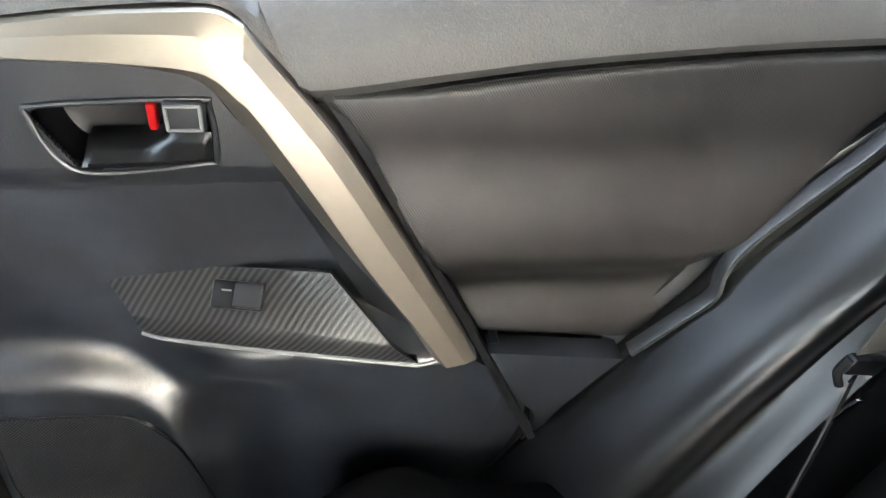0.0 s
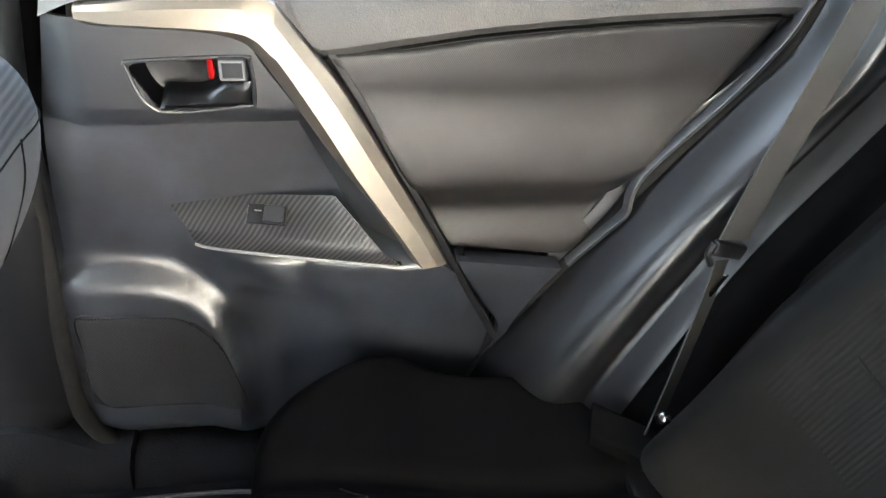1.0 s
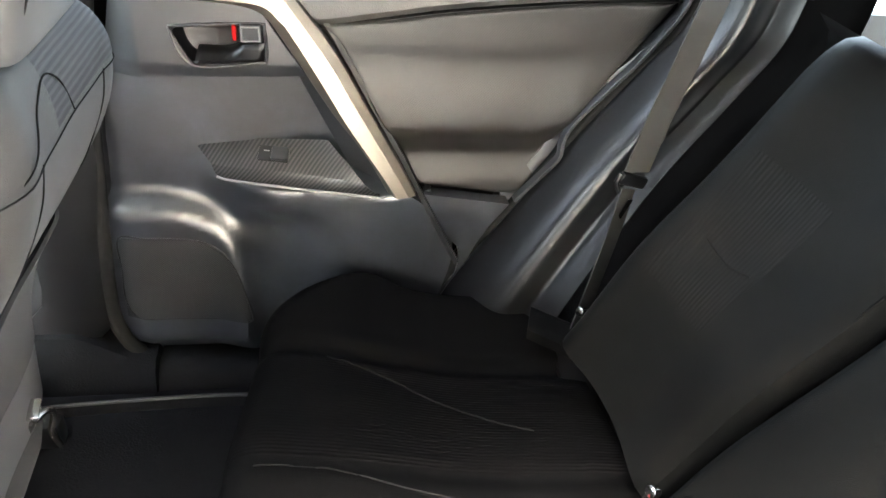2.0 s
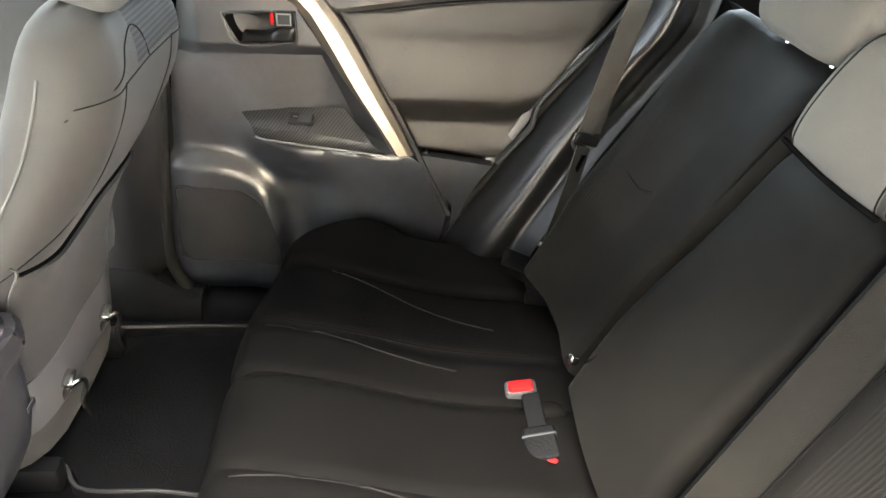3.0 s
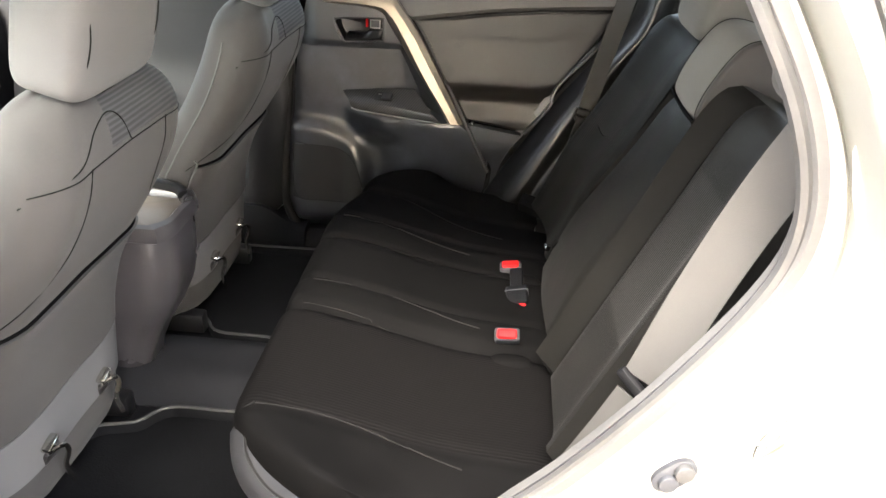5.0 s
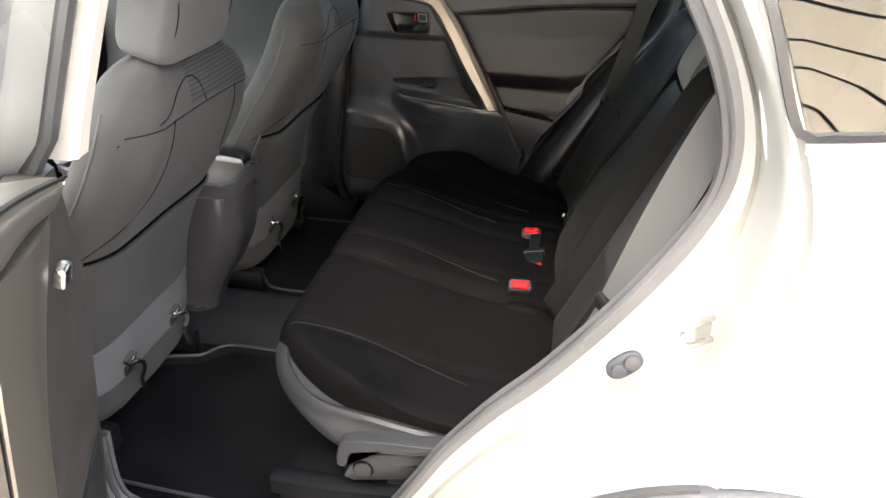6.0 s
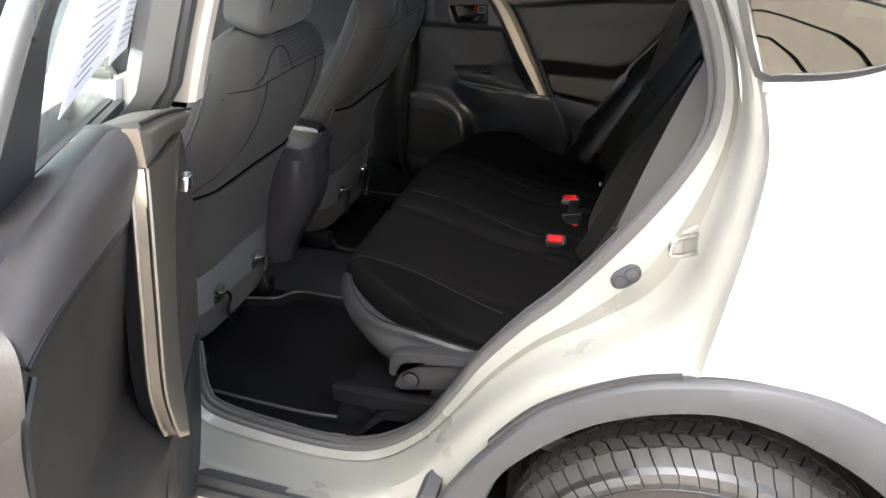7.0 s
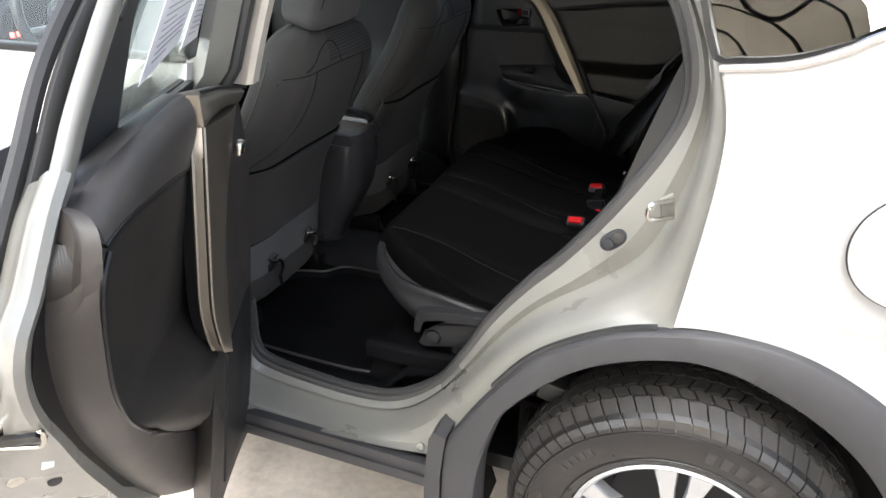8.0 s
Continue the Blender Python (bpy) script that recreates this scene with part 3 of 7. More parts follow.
        # shaded hollow beside the strip and the dark line along its outer edge
        hollow = coons(poly_line([(-0.655, 0.735, 0.895), (-0.59, 0.70, 0.872)], 10), poly_line([(-0.745, 0.735, 1.075), (-0.715, 0.72, 1.075)], 10),
                       poly_line([(-0.655, 0.735, 0.895), (-0.745, 0.735, 1.075)], 20), poly_line([(-0.59, 0.70, 0.872), (-0.715, 0.72, 1.075)], 20))
        add("grip_hollow", slab(hollow, (0, 0.02, 0)), M_PANEL)
    # top trim along the window
    seam = bezel_curve([(-0.71, 1.160), (-0.69, 1.155), (-0.586, 1.172), (-0.487, 1.187), (-0.331, 1.203), (-0.20, 1.212), (-0.13, 1.216), (-0.09, 1.214)], 60)
    crest = bezel_curve([(-0.76, 1.262), (-0.70, 1.268), (-0.586, 1.280), (-0.487, 1.290), (-0.331, 1.305), (-0.20, 1.318), (-0.13, 1.325), (-0.06, 1.33)], 60)
    if window_open:
        seam = bezel_curve([(-0.455, 1.236), (-0.35, 1.254), (-0.25, 1.266), (-0.13, 1.277), (-0.07, 1.277), (-0.046, 1.274)], 60)
        crest = bezel_curve([(-0.66, 1.289), (-0.56, 1.289), (-0.46, 1.289), (-0.34, 1.289), (-0.26, 1.290), (-0.19, 1.291)], 60)
    rows = []
    for k, y in ((0, 0.735), (0.02, 0.714), (0.12, 0.706), (0.35, 0.708), (0.6, 0.722), (0.8, 0.742), (0.95, 0.772), (1.0, 0.80)):
        line = seam * (1 - k) + crest * k
        rows.append(np.stack([line[:, 0], np.full(60, y), line[:, 1]], 1))
    if window_open:
        # the roll turns back into a point under the window frame
        top = np.vstack([np.stack([crest[:, 0], np.full(60, 0.80), crest[:, 1]], 1)[:-1], [(-0.196, 0.80, 1.294)]])
        front = bezel_curve([(-0.455, 0.714, 1.236), (-0.450, 0.712, 1.275), (-0.455, 0.716, 1.318), (-0.480, 0.738, 1.340), (-0.550, 0.770, 1.322), (-0.66, 0.80, 1.289)], 30)
        rear = bezel_curve([(-0.046, 0.716, 1.274), (-0.054, 0.725, 1.286), (-0.066, 0.739, 1.294), (-0.088, 0.760, 1.297), (-0.112, 0.778, 1.294), (-0.15, 0.79, 1.296), (-0.196, 0.80, 1.294)], 30)
        roll = coons(np.stack([seam[:, 0], np.full(60, 0.714), seam[:, 1]], 1), top, front, rear)
        rows = list(np.swapaxes(roll, 0, 1))
    add("window_trim", slab(np.array(rows), (0, 0.02, -0.004)), M_DAYTRIM if window_open else M_BELTLINE, text="grained grey upper door trim")
    if not window_open:
        a = bezel_curve([(-1.012, 1.196), (-0.97, 1.214), (-0.924, 1.22), (-0.866, 1.228), (-0.80, 1.233), (-0.765, 1.228), (-0.742, 1.20), (-0.715, 1.163)], 60)
        b = bezel_curve([(-1.0, 1.245), (-0.96, 1.25), (-0.90, 1.255), (-0.85, 1.258), (-0.80, 1.261), (-0.77, 1.262), (-0.745, 1.255), (-0.715, 1.255)], 60)
        rows = []
        for k, y in ((0, 0.735), (0.05, 0.716), (0.4, 0.72), (0.7, 0.74), (1.0, 0.80)):
            line = a * (1 - k) + b * k
            rows.append(np.stack([line[:, 0], np.full(60, y), line[:, 1]], 1))
        add("front_window_trim", slab(np.array(rows), (0, 0.02, -0.004)), M_BELTLINE)
    # padded vinyl panel with the armrest roll
    left = bezel_curve([(-0.532, 0.872), (-0.588, 0.968), (-0.632, 1.044), (-0.672, 1.11), (-0.708, 1.160)], 90)
    right = bezel_curve([(-0.330, 0.868), (-0.292, 0.925), (-0.286, 0.965), (-0.274, 0.995), (-0.234, 1.052), (-0.172, 1.13), (-0.125, 1.20), (-0.118, 1.211)], 90)
    bottom = bezel_curve([(-0.528, 0.872), (-0.44, 0.860), (-0.365, 0.850), (-0.335, 0.868)], 60)
    top = bezel_curve([(-0.708, 1.160), (-0.586, 1.170), (-0.487, 1.185), (-0.331, 1.201), (-0.20, 1.210), (-0.118, 1.211)], 60)
    if window_open:
        left = bezel_curve([(-0.64, 0.615), (-0.575, 0.74), (-0.528, 0.872), (-0.581, 0.968), (-0.623, 1.044), (-0.66, 1.11), (-0.695, 1.18)], 90)
        right = bezel_curve([(-0.25, 0.875), (-0.18, 0.938), (-0.120, 1.000), (-0.067, 1.077), (-0.034, 1.166), (-0.023, 1.235), (-0.042, 1.268)], 90)
        bottom = bezel_curve([(-0.64, 0.615), (-0.53, 0.680), (-0.39, 0.772), (-0.25, 0.875)], 60)
        top = bezel_curve([(-0.695, 1.18), (-0.544, 1.216), (-0.42, 1.240), (-0.292, 1.260), (-0.18, 1.270), (-0.095, 1.275), (-0.042, 1.268)], 60)
    g = coons(bottom, top, left, right)
    x, z = g[..., 0], g[..., 1]
    zz = z - 0.02 * step(x, -0.35, -0.25)
    y = 0.712 - 0.004 * step(zz, 1.19, 1.12) - 0.022 * step(zz, 1.12, 0.985) + 0.032 * step(zz, 0.995, 0.930) - 0.015 * step(zz, 0.935, 0.870)
    if window_open:
        v = np.linspace(0, 1, 90)[None]
        y = 0.716 - 0.066 * step(x, -0.14, -0.42) * step(z, 1.00, 0.90) + 0.012 * bump(x, -0.16, 0.12) * bump(z, 1.10, 0.14)
        # pocket behind the lower lip
        y = y + 0.030 * np.exp(-(v / 0.10) ** 2) * step(x, -0.60, -0.45)
    k = edge_round(60, 0.035)[:, None] * edge_round(90, 0.03)[None]
    add("padded_panel", slab(np.stack([x, y + (0.02 if window_open else 0.009) * (1 - k), z], 2), (0, 0.04, 0)), M_VINYL, text="dark brown-grey vinyl padded door panel")
    if window_open:
        # dark groove round the pad
        lip = np.stack([bottom[4:, 0], np.full(56, 0.7075), bottom[4:, 1] - 0.002], 1)
        add("pocket_lip", tube(lip, 0.0045, 8, up=(0, 1, 0)), M_DAYTRIM, text="rounded pocket lip")
        rim = right[2:]
        add("pad_seam", tube(np.stack([rim[:, 0], np.full(len(rim), 0.7105), rim[:, 1]], 1), 0.0035, 6, up=(0, 1, 0)), M_BLACK)
    line = np.stack([seam[:, 0], np.full(60, 0.7155), seam[:, 1] - 0.003], 1)
    add("top_seam", tube(line, 0.0022 if window_open else 0.0012, 6, up=(0, 1, 0)), M_BLACK)
    if not window_open:
        gap = bezel_curve([(-0.712, 1.190), (-0.700, 1.170), (-0.66, 1.105), (-0.62, 1.032), (-0.575, 0.952), (-0.533, 0.872), (-0.495, 0.80), (-0.455, 0.725)], 60)
        line = np.stack([gap[:, 0] - 0.002, strip_y(gap[:, 1]) + 0.018, gap[:, 1]], 1)
        add("dark_border", sweep(line, [(-0.006, -0.008), (0.004, -0.008), (0.004, 0.004), (0.002, 0.006), (-0.006, 0.006)], up=(0, -1, 0)), M_BLACK)
    if not window_open:
        # satin strip along the rear edge
        edge_line = bezel_curve([(-0.355, 0.680, 0.852), (-0.315, 0.676, 0.905), (-0.288, 0.672, 0.945), (-0.284, 0.678, 0.975), (-0.262, 0.684, 1.015), (-0.172, 0.692, 1.118), (-0.116, 0.70, 1.195), (-0.098, 0.705, 1.25)], 60)
        add("edge_strip", sweep(edge_line, [(-0.004, -0.012), (0.004, -0.012), (0.004, 0.002), (0.002, 0.005), (-0.003, 0.005), (-0.004, 0.003)], up=(0, -1, 0)), M_PANEL)
    # border round the pad, towards the rear and below
    a = bezel_curve([(-0.50, 0.45), (-0.475, 0.62), (-0.42, 0.76), (-0.378, 0.845), (-0.335, 0.905), (-0.305, 0.955), (-0.290, 1.005), (-0.175, 1.118), (-0.112, 1.195), (-0.10, 1.23)], 60)
    b = bezel_curve([(-0.52, 0.44), (-0.455, 0.56), (-0.375, 0.69), (-0.30, 0.775), (-0.235, 0.84), (-0.175, 0.90), (-0.13, 0.98), (-0.085, 1.12), (-0.066, 1.21), (-0.062, 1.27)], 60)
    if window_open:
        # a soft roll that tapers to a point under the frame
        a = np.vstack([bezel_curve([(-0.90, 0.680, 0.50), (-0.64, 0.682, 0.617), (-0.53, 0.692, 0.682), (-0.39, 0.706, 0.774), (-0.25, 0.712, 0.877), (-0.18, 0.712, 0.940), (-0.119, 0.712, 1.002), (-0.066, 0.712, 1.079), (-0.032, 0.712, 1.166), (-0.020, 0.713, 1.235)], 80),
                       bezel_curve([(-0.020, 0.713, 1.235), (-0.024, 0.712, 1.264), (-0.034, 0.716, 1.284), (-0.046, 0.727, 1.298), (-0.058, 0.743, 1.303), (-0.066, 0.760, 1.301)], 24)[1:]])
        b = np.vstack([bezel_curve([(-0.90, 0.74, 0.30), (-0.70, 0.75, 0.36), (-0.571, 0.765, 0.455), (-0.356, 0.768, 0.680), (-0.16, 0.768, 0.908), (-0.064, 0.768, 1.042), (-0.026, 0.768, 1.134), (-0.017, 0.768, 1.174)], 80),
                       bezel_curve([(-0.017, 0.768, 1.174), (-0.027, 0.768, 1.21), (-0.052, 0.768, 1.257), (-0.066, 0.768, 1.296)], 24)[1:]])
        for _ in range(14):
            a[1:-1] = a[1:-1] * 0.5 + (a[:-2] + a[2:]) * 0.25
            b[1:-1] = b[1:-1] * 0.5 + (b[:-2] + b[2:]) * 0.25
        taper = np.r_[1 + 1.6 * step(a[:80, 0], -0.30, -0.60), (np.linspace(1, 0.05, 24))[1:]]
        rows = []
        for k, bulge in ((0.0, -0.010), (0.0, 0.0), (0.06, 0.006), (0.25, 0.013), (0.5, 0.020), (0.75, 0.022), (0.92, 0.014), (1.0, 0.0)):
            rows.append(a * (1 - k) + b * k - np.stack([0 * taper, bulge * taper, 0 * taper], 1))
    else:
        rows = [np.stack([a[:, 0] * (1 - k) + b[:, 0] * k, np.full(60, y), a[:, 1] * (1 - k) + b[:, 1] * k], 1) for k, y in ((0, 0.712), (0.15, 0.706), (0.6, 0.714), (0.85, 0.722), (0.97, 0.738), (1.0, 0.765))]
    add("border_trim", slab(np.array(rows), (0, 0.02, 0)), M_DAYTRIM if window_open else M_PANEL, text="brown-grey border trim")
    if not window_open:
        # armrest ledge with the switch
        back = bezel_curve([(-0.918, 0.750, 0.925), (-0.88, 0.757, 0.934), (-0.80, 0.750, 0.940), (-0.693, 0.722, 0.952)], 50)
        fore = bezel_curve([(-0.893, 0.719, 0.905), (-0.86, 0.712, 0.902), (-0.76, 0.694, 0.902), (-0.632, 0.670, 0.893)], 50)
        low = bezel_curve([(-0.886, 0.716, 0.886), (-0.86, 0.709, 0.882), (-0.76, 0.690, 0.878), (-0.604, 0.664, 0.872)], 50)
        rows = [back + np.array((0, 0.006, -0.006)), back, back * 0.5 + fore * 0.5, fore * 0.97 + back * 0.03 + np.array((0, 0, 0.001)), fore, fore * 0.5 + low * 0.5 + np.array((0, -0.002, 0)), low, low + np.array((0, 0.012, -0.002))]
        ledge = add("switch_panel", slab(np.array(rows), (0, 0.02, -0.012)), M_CARBON, text="carbon-weave window switch panel")
        lowedge = np.array([p + np.array((0, -0.001, -0.003)) for p in low])
        add("ledge_edge", tube(np.vstack([lowedge, [(-0.575, 0.668, 0.872)]]), 0.0022, 6), M_SATIN, ledge)
        bowl_m = Matrix.Translation((-0.787, 0.724, 0.923)) @ Euler((radians(-54), radians(0), radians(-11))).to_matrix().to_4x4()
        add("switch_recess", block((0.054, 0.004, 0.030), bowl_m, 0.002), M_BLACK, ledge)
        add("window_switch", block((0.030, 0.012, 0.026), bowl_m @ pose(0.012, -0.003, 0.0), 0.003), M_BUCKLE, ledge, "dark grey window switch")
        add("switch_mark", block((0.010, 0.002, 0.0015), bowl_m @ pose(-0.012, -0.0035, 0.004), 0.0003), M_SATIN, ledge)
        # speaker grille
        left = poly_line([(-1.085, 0.565), (-1.072, 0.752)], 24)
        right = bezel_curve([(-0.848, 0.56), (-0.856, 0.64), (-0.88, 0.715), (-0.905, 0.738)], 24)
        g = coons(poly_line([(-1.085, 0.565), (-0.848, 0.56)], 30), bezel_curve([(-1.072, 0.752), (-1.0, 0.754), (-0.94, 0.748), (-0.905, 0.738)], 30), left, right)
        x, z = g[..., 0], g[..., 1]
        sp = np.stack([x, lower_y(x, z) - 0.004 + 0.004 * bump(x, -0.97, 0.05) * bump(z, 0.65, 0.05), z], 2)
        add("speaker_grille", slab(sp, (0, 0.012, 0)), M_GRILLE, text="black speaker mesh")
        rim = np.vstack([g[0, ::-1], g[:, 0], g[-1], g[::-1, -1]])
        rim = bezel_curve([(p[0], lower_y(p[0], p[1]) - 0.003, p[1]) for p in rim[::9]], 80, closed=True)
        add("grille_rim", tube(rim, 0.0016, 6, up=(0, 1, 0), closed=True), M_BLACK)
    if window_open:
        # end face of the white shell, stepped, with its rubber seal
        e = bezel_curve([(-1.0, 0.40), (-0.62, 0.43), (-0.45, 0.53), (-0.30, 0.68), (-0.19, 0.81), (-0.11, 0.91), (-0.045, 1.0), (0.016, 1.085), (0.044, 1.15), (0.038, 1.195), (0.008, 1.224), (-0.015, 1.258), (-0.045, 1.302), (-0.08, 1.337)], 90)
        way = e - np.array((-0.50, 0.98))
        way /= np.linalg.norm(way, axis=1)[:, None]
        rows = []
        for out_by, y in ((-0.045, 0.772), (-0.022, 0.766), (-0.008, 0.764), (0.0, 0.772), (-0.012, 0.790), (-0.034, 0.804), (-0.046, 0.809), (-0.058, 0.820), (-0.085, 0.838), (-0.12, 0.856), (-0.14, 0.872)):
            turn_in = step(e[:, 1], 0.98, 1.16)[:, None]
            q = e + way * (out_by * turn_in + max(-0.02, 0.55 * (y - 0.772)) * (1 - turn_in) if y > 0.78 else out_by)
            rows.append(np.stack([q[:, 0], np.full(90, y), q[:, 1]], 1))
        bm = bmesh.new()
        sheet(bm, np.array(rows))
        add("door_shell", bm, M_SHADEWHITE, text="white painted inner door shell with stepped edge")
        q = e - way * 0.125
        add("door_seal", tube(np.stack([q[:, 0], np.full(90, 0.868), q[:, 1]], 1)[30:], 0.016, 10, up=(0, 1, 0)), M_RUBBER, text="black rubber door seal")
        flat = poly_line([(-1.05, 0.46), (-0.60, 0.47)], 20)
        back = coons(flat, poly_line([(-1.03, 1.24), (-0.06, 1.25)], 20), poly_line([(-1.05, 0.46), (-1.03, 1.24)], 24), bezel_curve([(-0.60, 0.47), (-0.30, 0.72), (-0.08, 0.98), (0.0, 1.10), (0.005, 1.18), (-0.06, 1.25)], 24))
        add("trim_backing", slab(np.stack([back[..., 0], np.full(back.shape[:2], 0.768), back[..., 1]], 2), (0, 0.004, 0)), M_BLACK)
        skin = coons(poly_line([(-1.09, 0.38), (-0.62, 0.40)], 20), poly_line([(-1.09, 1.26), (-0.18, 1.30)], 20), poly_line([(-1.09, 0.38), (-1.09, 1.26)], 24), bezel_curve([(-0.62, 0.40), (-0.40, 0.66), (-0.18, 0.96), (-0.11, 1.08), (-0.11, 1.18), (-0.18, 1.30)], 24))
        add("door_skin", slab(np.stack([skin[..., 0], 0.886 + 0.02 * bump(skin[..., 1], 1.0, 0.3), skin[..., 1]], 2), (0, 0.004, 0)), M_WHITE)
        fr = bezel_curve([(-0.02, 0.79, 1.16), (-0.045, 0.79, 1.195), (-0.075, 0.79, 1.238), (-0.106, 0.79, 1.28), (-0.135, 0.79, 1.318), (-0.168, 0.79, 1.365), (-0.226, 0.79, 1.427), (-0.292, 0.79, 1.488), (-0.40, 0.785, 1.565), (-0.53, 0.775, 1.62), (-0.66, 0.765, 1.64), (-0.80, 0.75, 1.64), (-0.92, 0.755, 1.61), (-0.965, 0.78, 1.45), (-1.0, 0.80, 1.26)], 80)
        thin = (1 - 0.15 * step(np.linspace(0, 1, 80), 0.45, 0.58)) 
        frame_part = add("window_frame", sweep(fr, ring2(0.019, 0.011, 20, 3.2), up=(0, -1, 0), scale=thin), M_SHADEWHITE, text="white window frame")
        hub = np.array((-0.62, 0.80, 1.34))
        reach = fr - hub
        reach /= np.linalg.norm(reach, axis=1)[:, None]
        add("glass_run", tube((fr - reach * (0.024 * thin)[:, None] + np.array((0, -0.002, 0)))[22:], 0.009, 8, up=(0, 1, 0)), M_RUBBER, frame_part)
        fill = coons(bezel_curve([(-0.365, 0.806, 1.272), (-0.30, 0.806, 1.275), (-0.20, 0.806, 1.28)], 8), bezel_curve([(-0.60, 0.783, 1.585), (-0.59, 0.783, 1.60), (-0.58, 0.783, 1.615)], 8),
                     bezel_curve([(-0.365, 0.806, 1.272), (-0.41, 0.806, 1.381), (-0.467, 0.806, 1.471), (-0.60, 0.783, 1.585)], 20), bezel_curve([(-0.20, 0.806, 1.28), (-0.24, 0.806, 1.34), (-0.31, 0.806, 1.41), (-0.39, 0.806, 1.49), (-0.58, 0.783, 1.615)], 20))
        add("corner_filler", slab(fill, (0, 0.012, 0)), M_RUBBER, frame_part, "black corner trim beside the glass")
        run = bezel_curve([(0.0, 0.825, 1.09), (-0.05, 0.825, 1.15), (-0.10, 0.825, 1.215), (-0.14, 0.825, 1.268), (-0.175, 0.825, 1.315), (-0.215, 0.825, 1.375), (-0.26, 0.825, 1.42), (-0.325, 0.823, 1.47), (-0.44, 0.82, 1.545), (-0.60, 0.80, 1.62)], 60)
        add("frame_seal", sweep(run, ring2(0.022, 0.012, 10), up=(0, -1, 0)), M_RUBBER, frame_part, "black rubber frame seal")
        add("frame_seal", tube(run + np.array((0.010, 0.022, 0.008)), 0.012, 8, up=(0, 1, 0)), M_RUBBER, frame_part)
        for off in (0.0, 0.016):
            add("window_seal", sweep(bezel_curve([(-0.99, 0.812 + off, 1.272), (-0.7, 0.812 + off, 1.275), (-0.45, 0.812 + off, 1.277), (-0.28, 0.812 + off, 1.282)], 30), [(-0.006, -0.010), (0.006, -0.010), (0.006, 0.008), (-0.006, 0.008)]), M_RUBBER)
        gl = coons(bezel_curve([(-0.99, 0.828, 1.268), (-0.7, 0.828, 1.272), (-0.33, 0.828, 1.28)], 24), bezel_curve([(-0.95, 0.765, 1.58), (-0.80, 0.755, 1.63), (-0.58, 0.775, 1.59)], 24), poly_line([(-0.99, 0.828, 1.268), (-0.95, 0.765, 1.58)], 12), bezel_curve([(-0.33, 0.828, 1.28), (-0.45, 0.81, 1.46), (-0.58, 0.775, 1.59)], 12))
        pane = add("window_pane", slab(gl, (0, 0.004, 0)), M_GLASS)
        pane.visible_shadow = False
        for corners in PAPERS:
            (x0, z0), (x1, z1), (x2, z2), (x3, z3) = corners
            lean = lambda z: 0.814 - 0.14 * (z - 1.30)
            c0, c1, c2, c3 = ((x, lean(z), z) for x, z in ((x0, z0), (x1, z1), (x2, z2), (x3, z3)))
            paper = add("paper_sheet", slab(coons(poly_line([c1, c2], 8), poly_line([c0, c3], 8), poly_line([c1, c0], 10), poly_line([c2, c3], 10)), (0, 0.001, 0)), M_PAPER, pane, "white printed sheet of paper")
            for k in range(14):
                v = 0.12 + 0.058 * k
                ends = [(np.array(c1) * (1 - u) + np.array(c2) * u) * (1 - v) + (np.array(c0) * (1 - u) + np.array(c3) * u) * v - np.array((0, 0.0016, 0)) for u in (0.15, 0.85 if k % 5 else 0.5)]
                add("print_line", sweep(poly_line(ends, 3), [(-0.0005, -0.0007), (0.0005, -0.0007), (0.0005, 0.0007), (-0.0005, 0.0007)]), M_INK, paper)
        # latch slot, screws, bung and label on the end face
        face = Vector((0.80, -0.55, -0.25))
        slot_line = poly_line([(-0.011, 0.816, 1.030), (-0.009, 0.790, 1.040), (-0.004, 0.767, 1.051)], 8)
        add("latch_slot", sweep(slot_line, [(-0.009, -0.004), (0.009, -0.004), (0.009, 0.002), (-0.009, 0.002)], up=tuple(face)), M_BLACK, text="dark latch slot")
        add("latch_edge", tube(bezel_curve([(-0.016, 0.816, 1.020), (-0.012, 0.788, 1.028), (-0.004, 0.766, 1.040), (0.000, 0.764, 1.060), (0.004, 0.766, 1.066)], 16), 0.003, 8), M_STEEL, text="plated latch edge")
        for at in ((-0.064, 0.823, 0.931), (-0.010, 0.814, 1.050)):
            add("latch_screw", disc(at, face, 0.010, 0.003, 14), M_STEEL)
        add("edge_bung", disc((-0.104, 0.793, 0.900), face, 0.009, 0.003, 16), M_RUBBER)
        add("label_plate", block((0.0012, 0.014, 0.026), Matrix.Translation((-0.063, 0.784, 0.966)) @ face.to_track_quat("X", "Z").to_matrix().to_4x4(), 0.0003), M_PAPER)
        return door
    # door shell
    shell = [(-1.005, 1.285), (-1.04, 1.10), (-1.075, 0.98), (-1.125, 0.70), (-1.125, 0.52), (-1.09, 0.44), (-1.03, 0.405), (-0.75, 0.39), (-0.60, 0.42), (-0.51, 0.53), (-0.42, 0.70), (-0.30, 0.82), (-0.17, 0.90), (-0.075, 0.95), (-0.045, 1.10), (-0.035, 1.25), (-0.05, 1.34)]
    o = bezel_curve(shell, 90)
    inset = o + (np.array((-0.55, 0.95)) - o) * 0.045
    rows = [np.stack([o[:, 0], np.full(90, 0.885), o[:, 1]], 1), np.stack([o[:, 0], np.full(90, 0.872), o[:, 1]], 1), np.stack([inset[:, 0], np.full(90, 0.845), inset[:, 1]], 1), np.stack([inset[:, 0], np.full(90, 0.775), inset[:, 1]], 1)]
    i2 = o + (np.array((-0.55, 0.95)) - o) * 0.10
    rows.append(np.stack([i2[:, 0], np.full(90, 0.782), i2[:, 1]], 1))
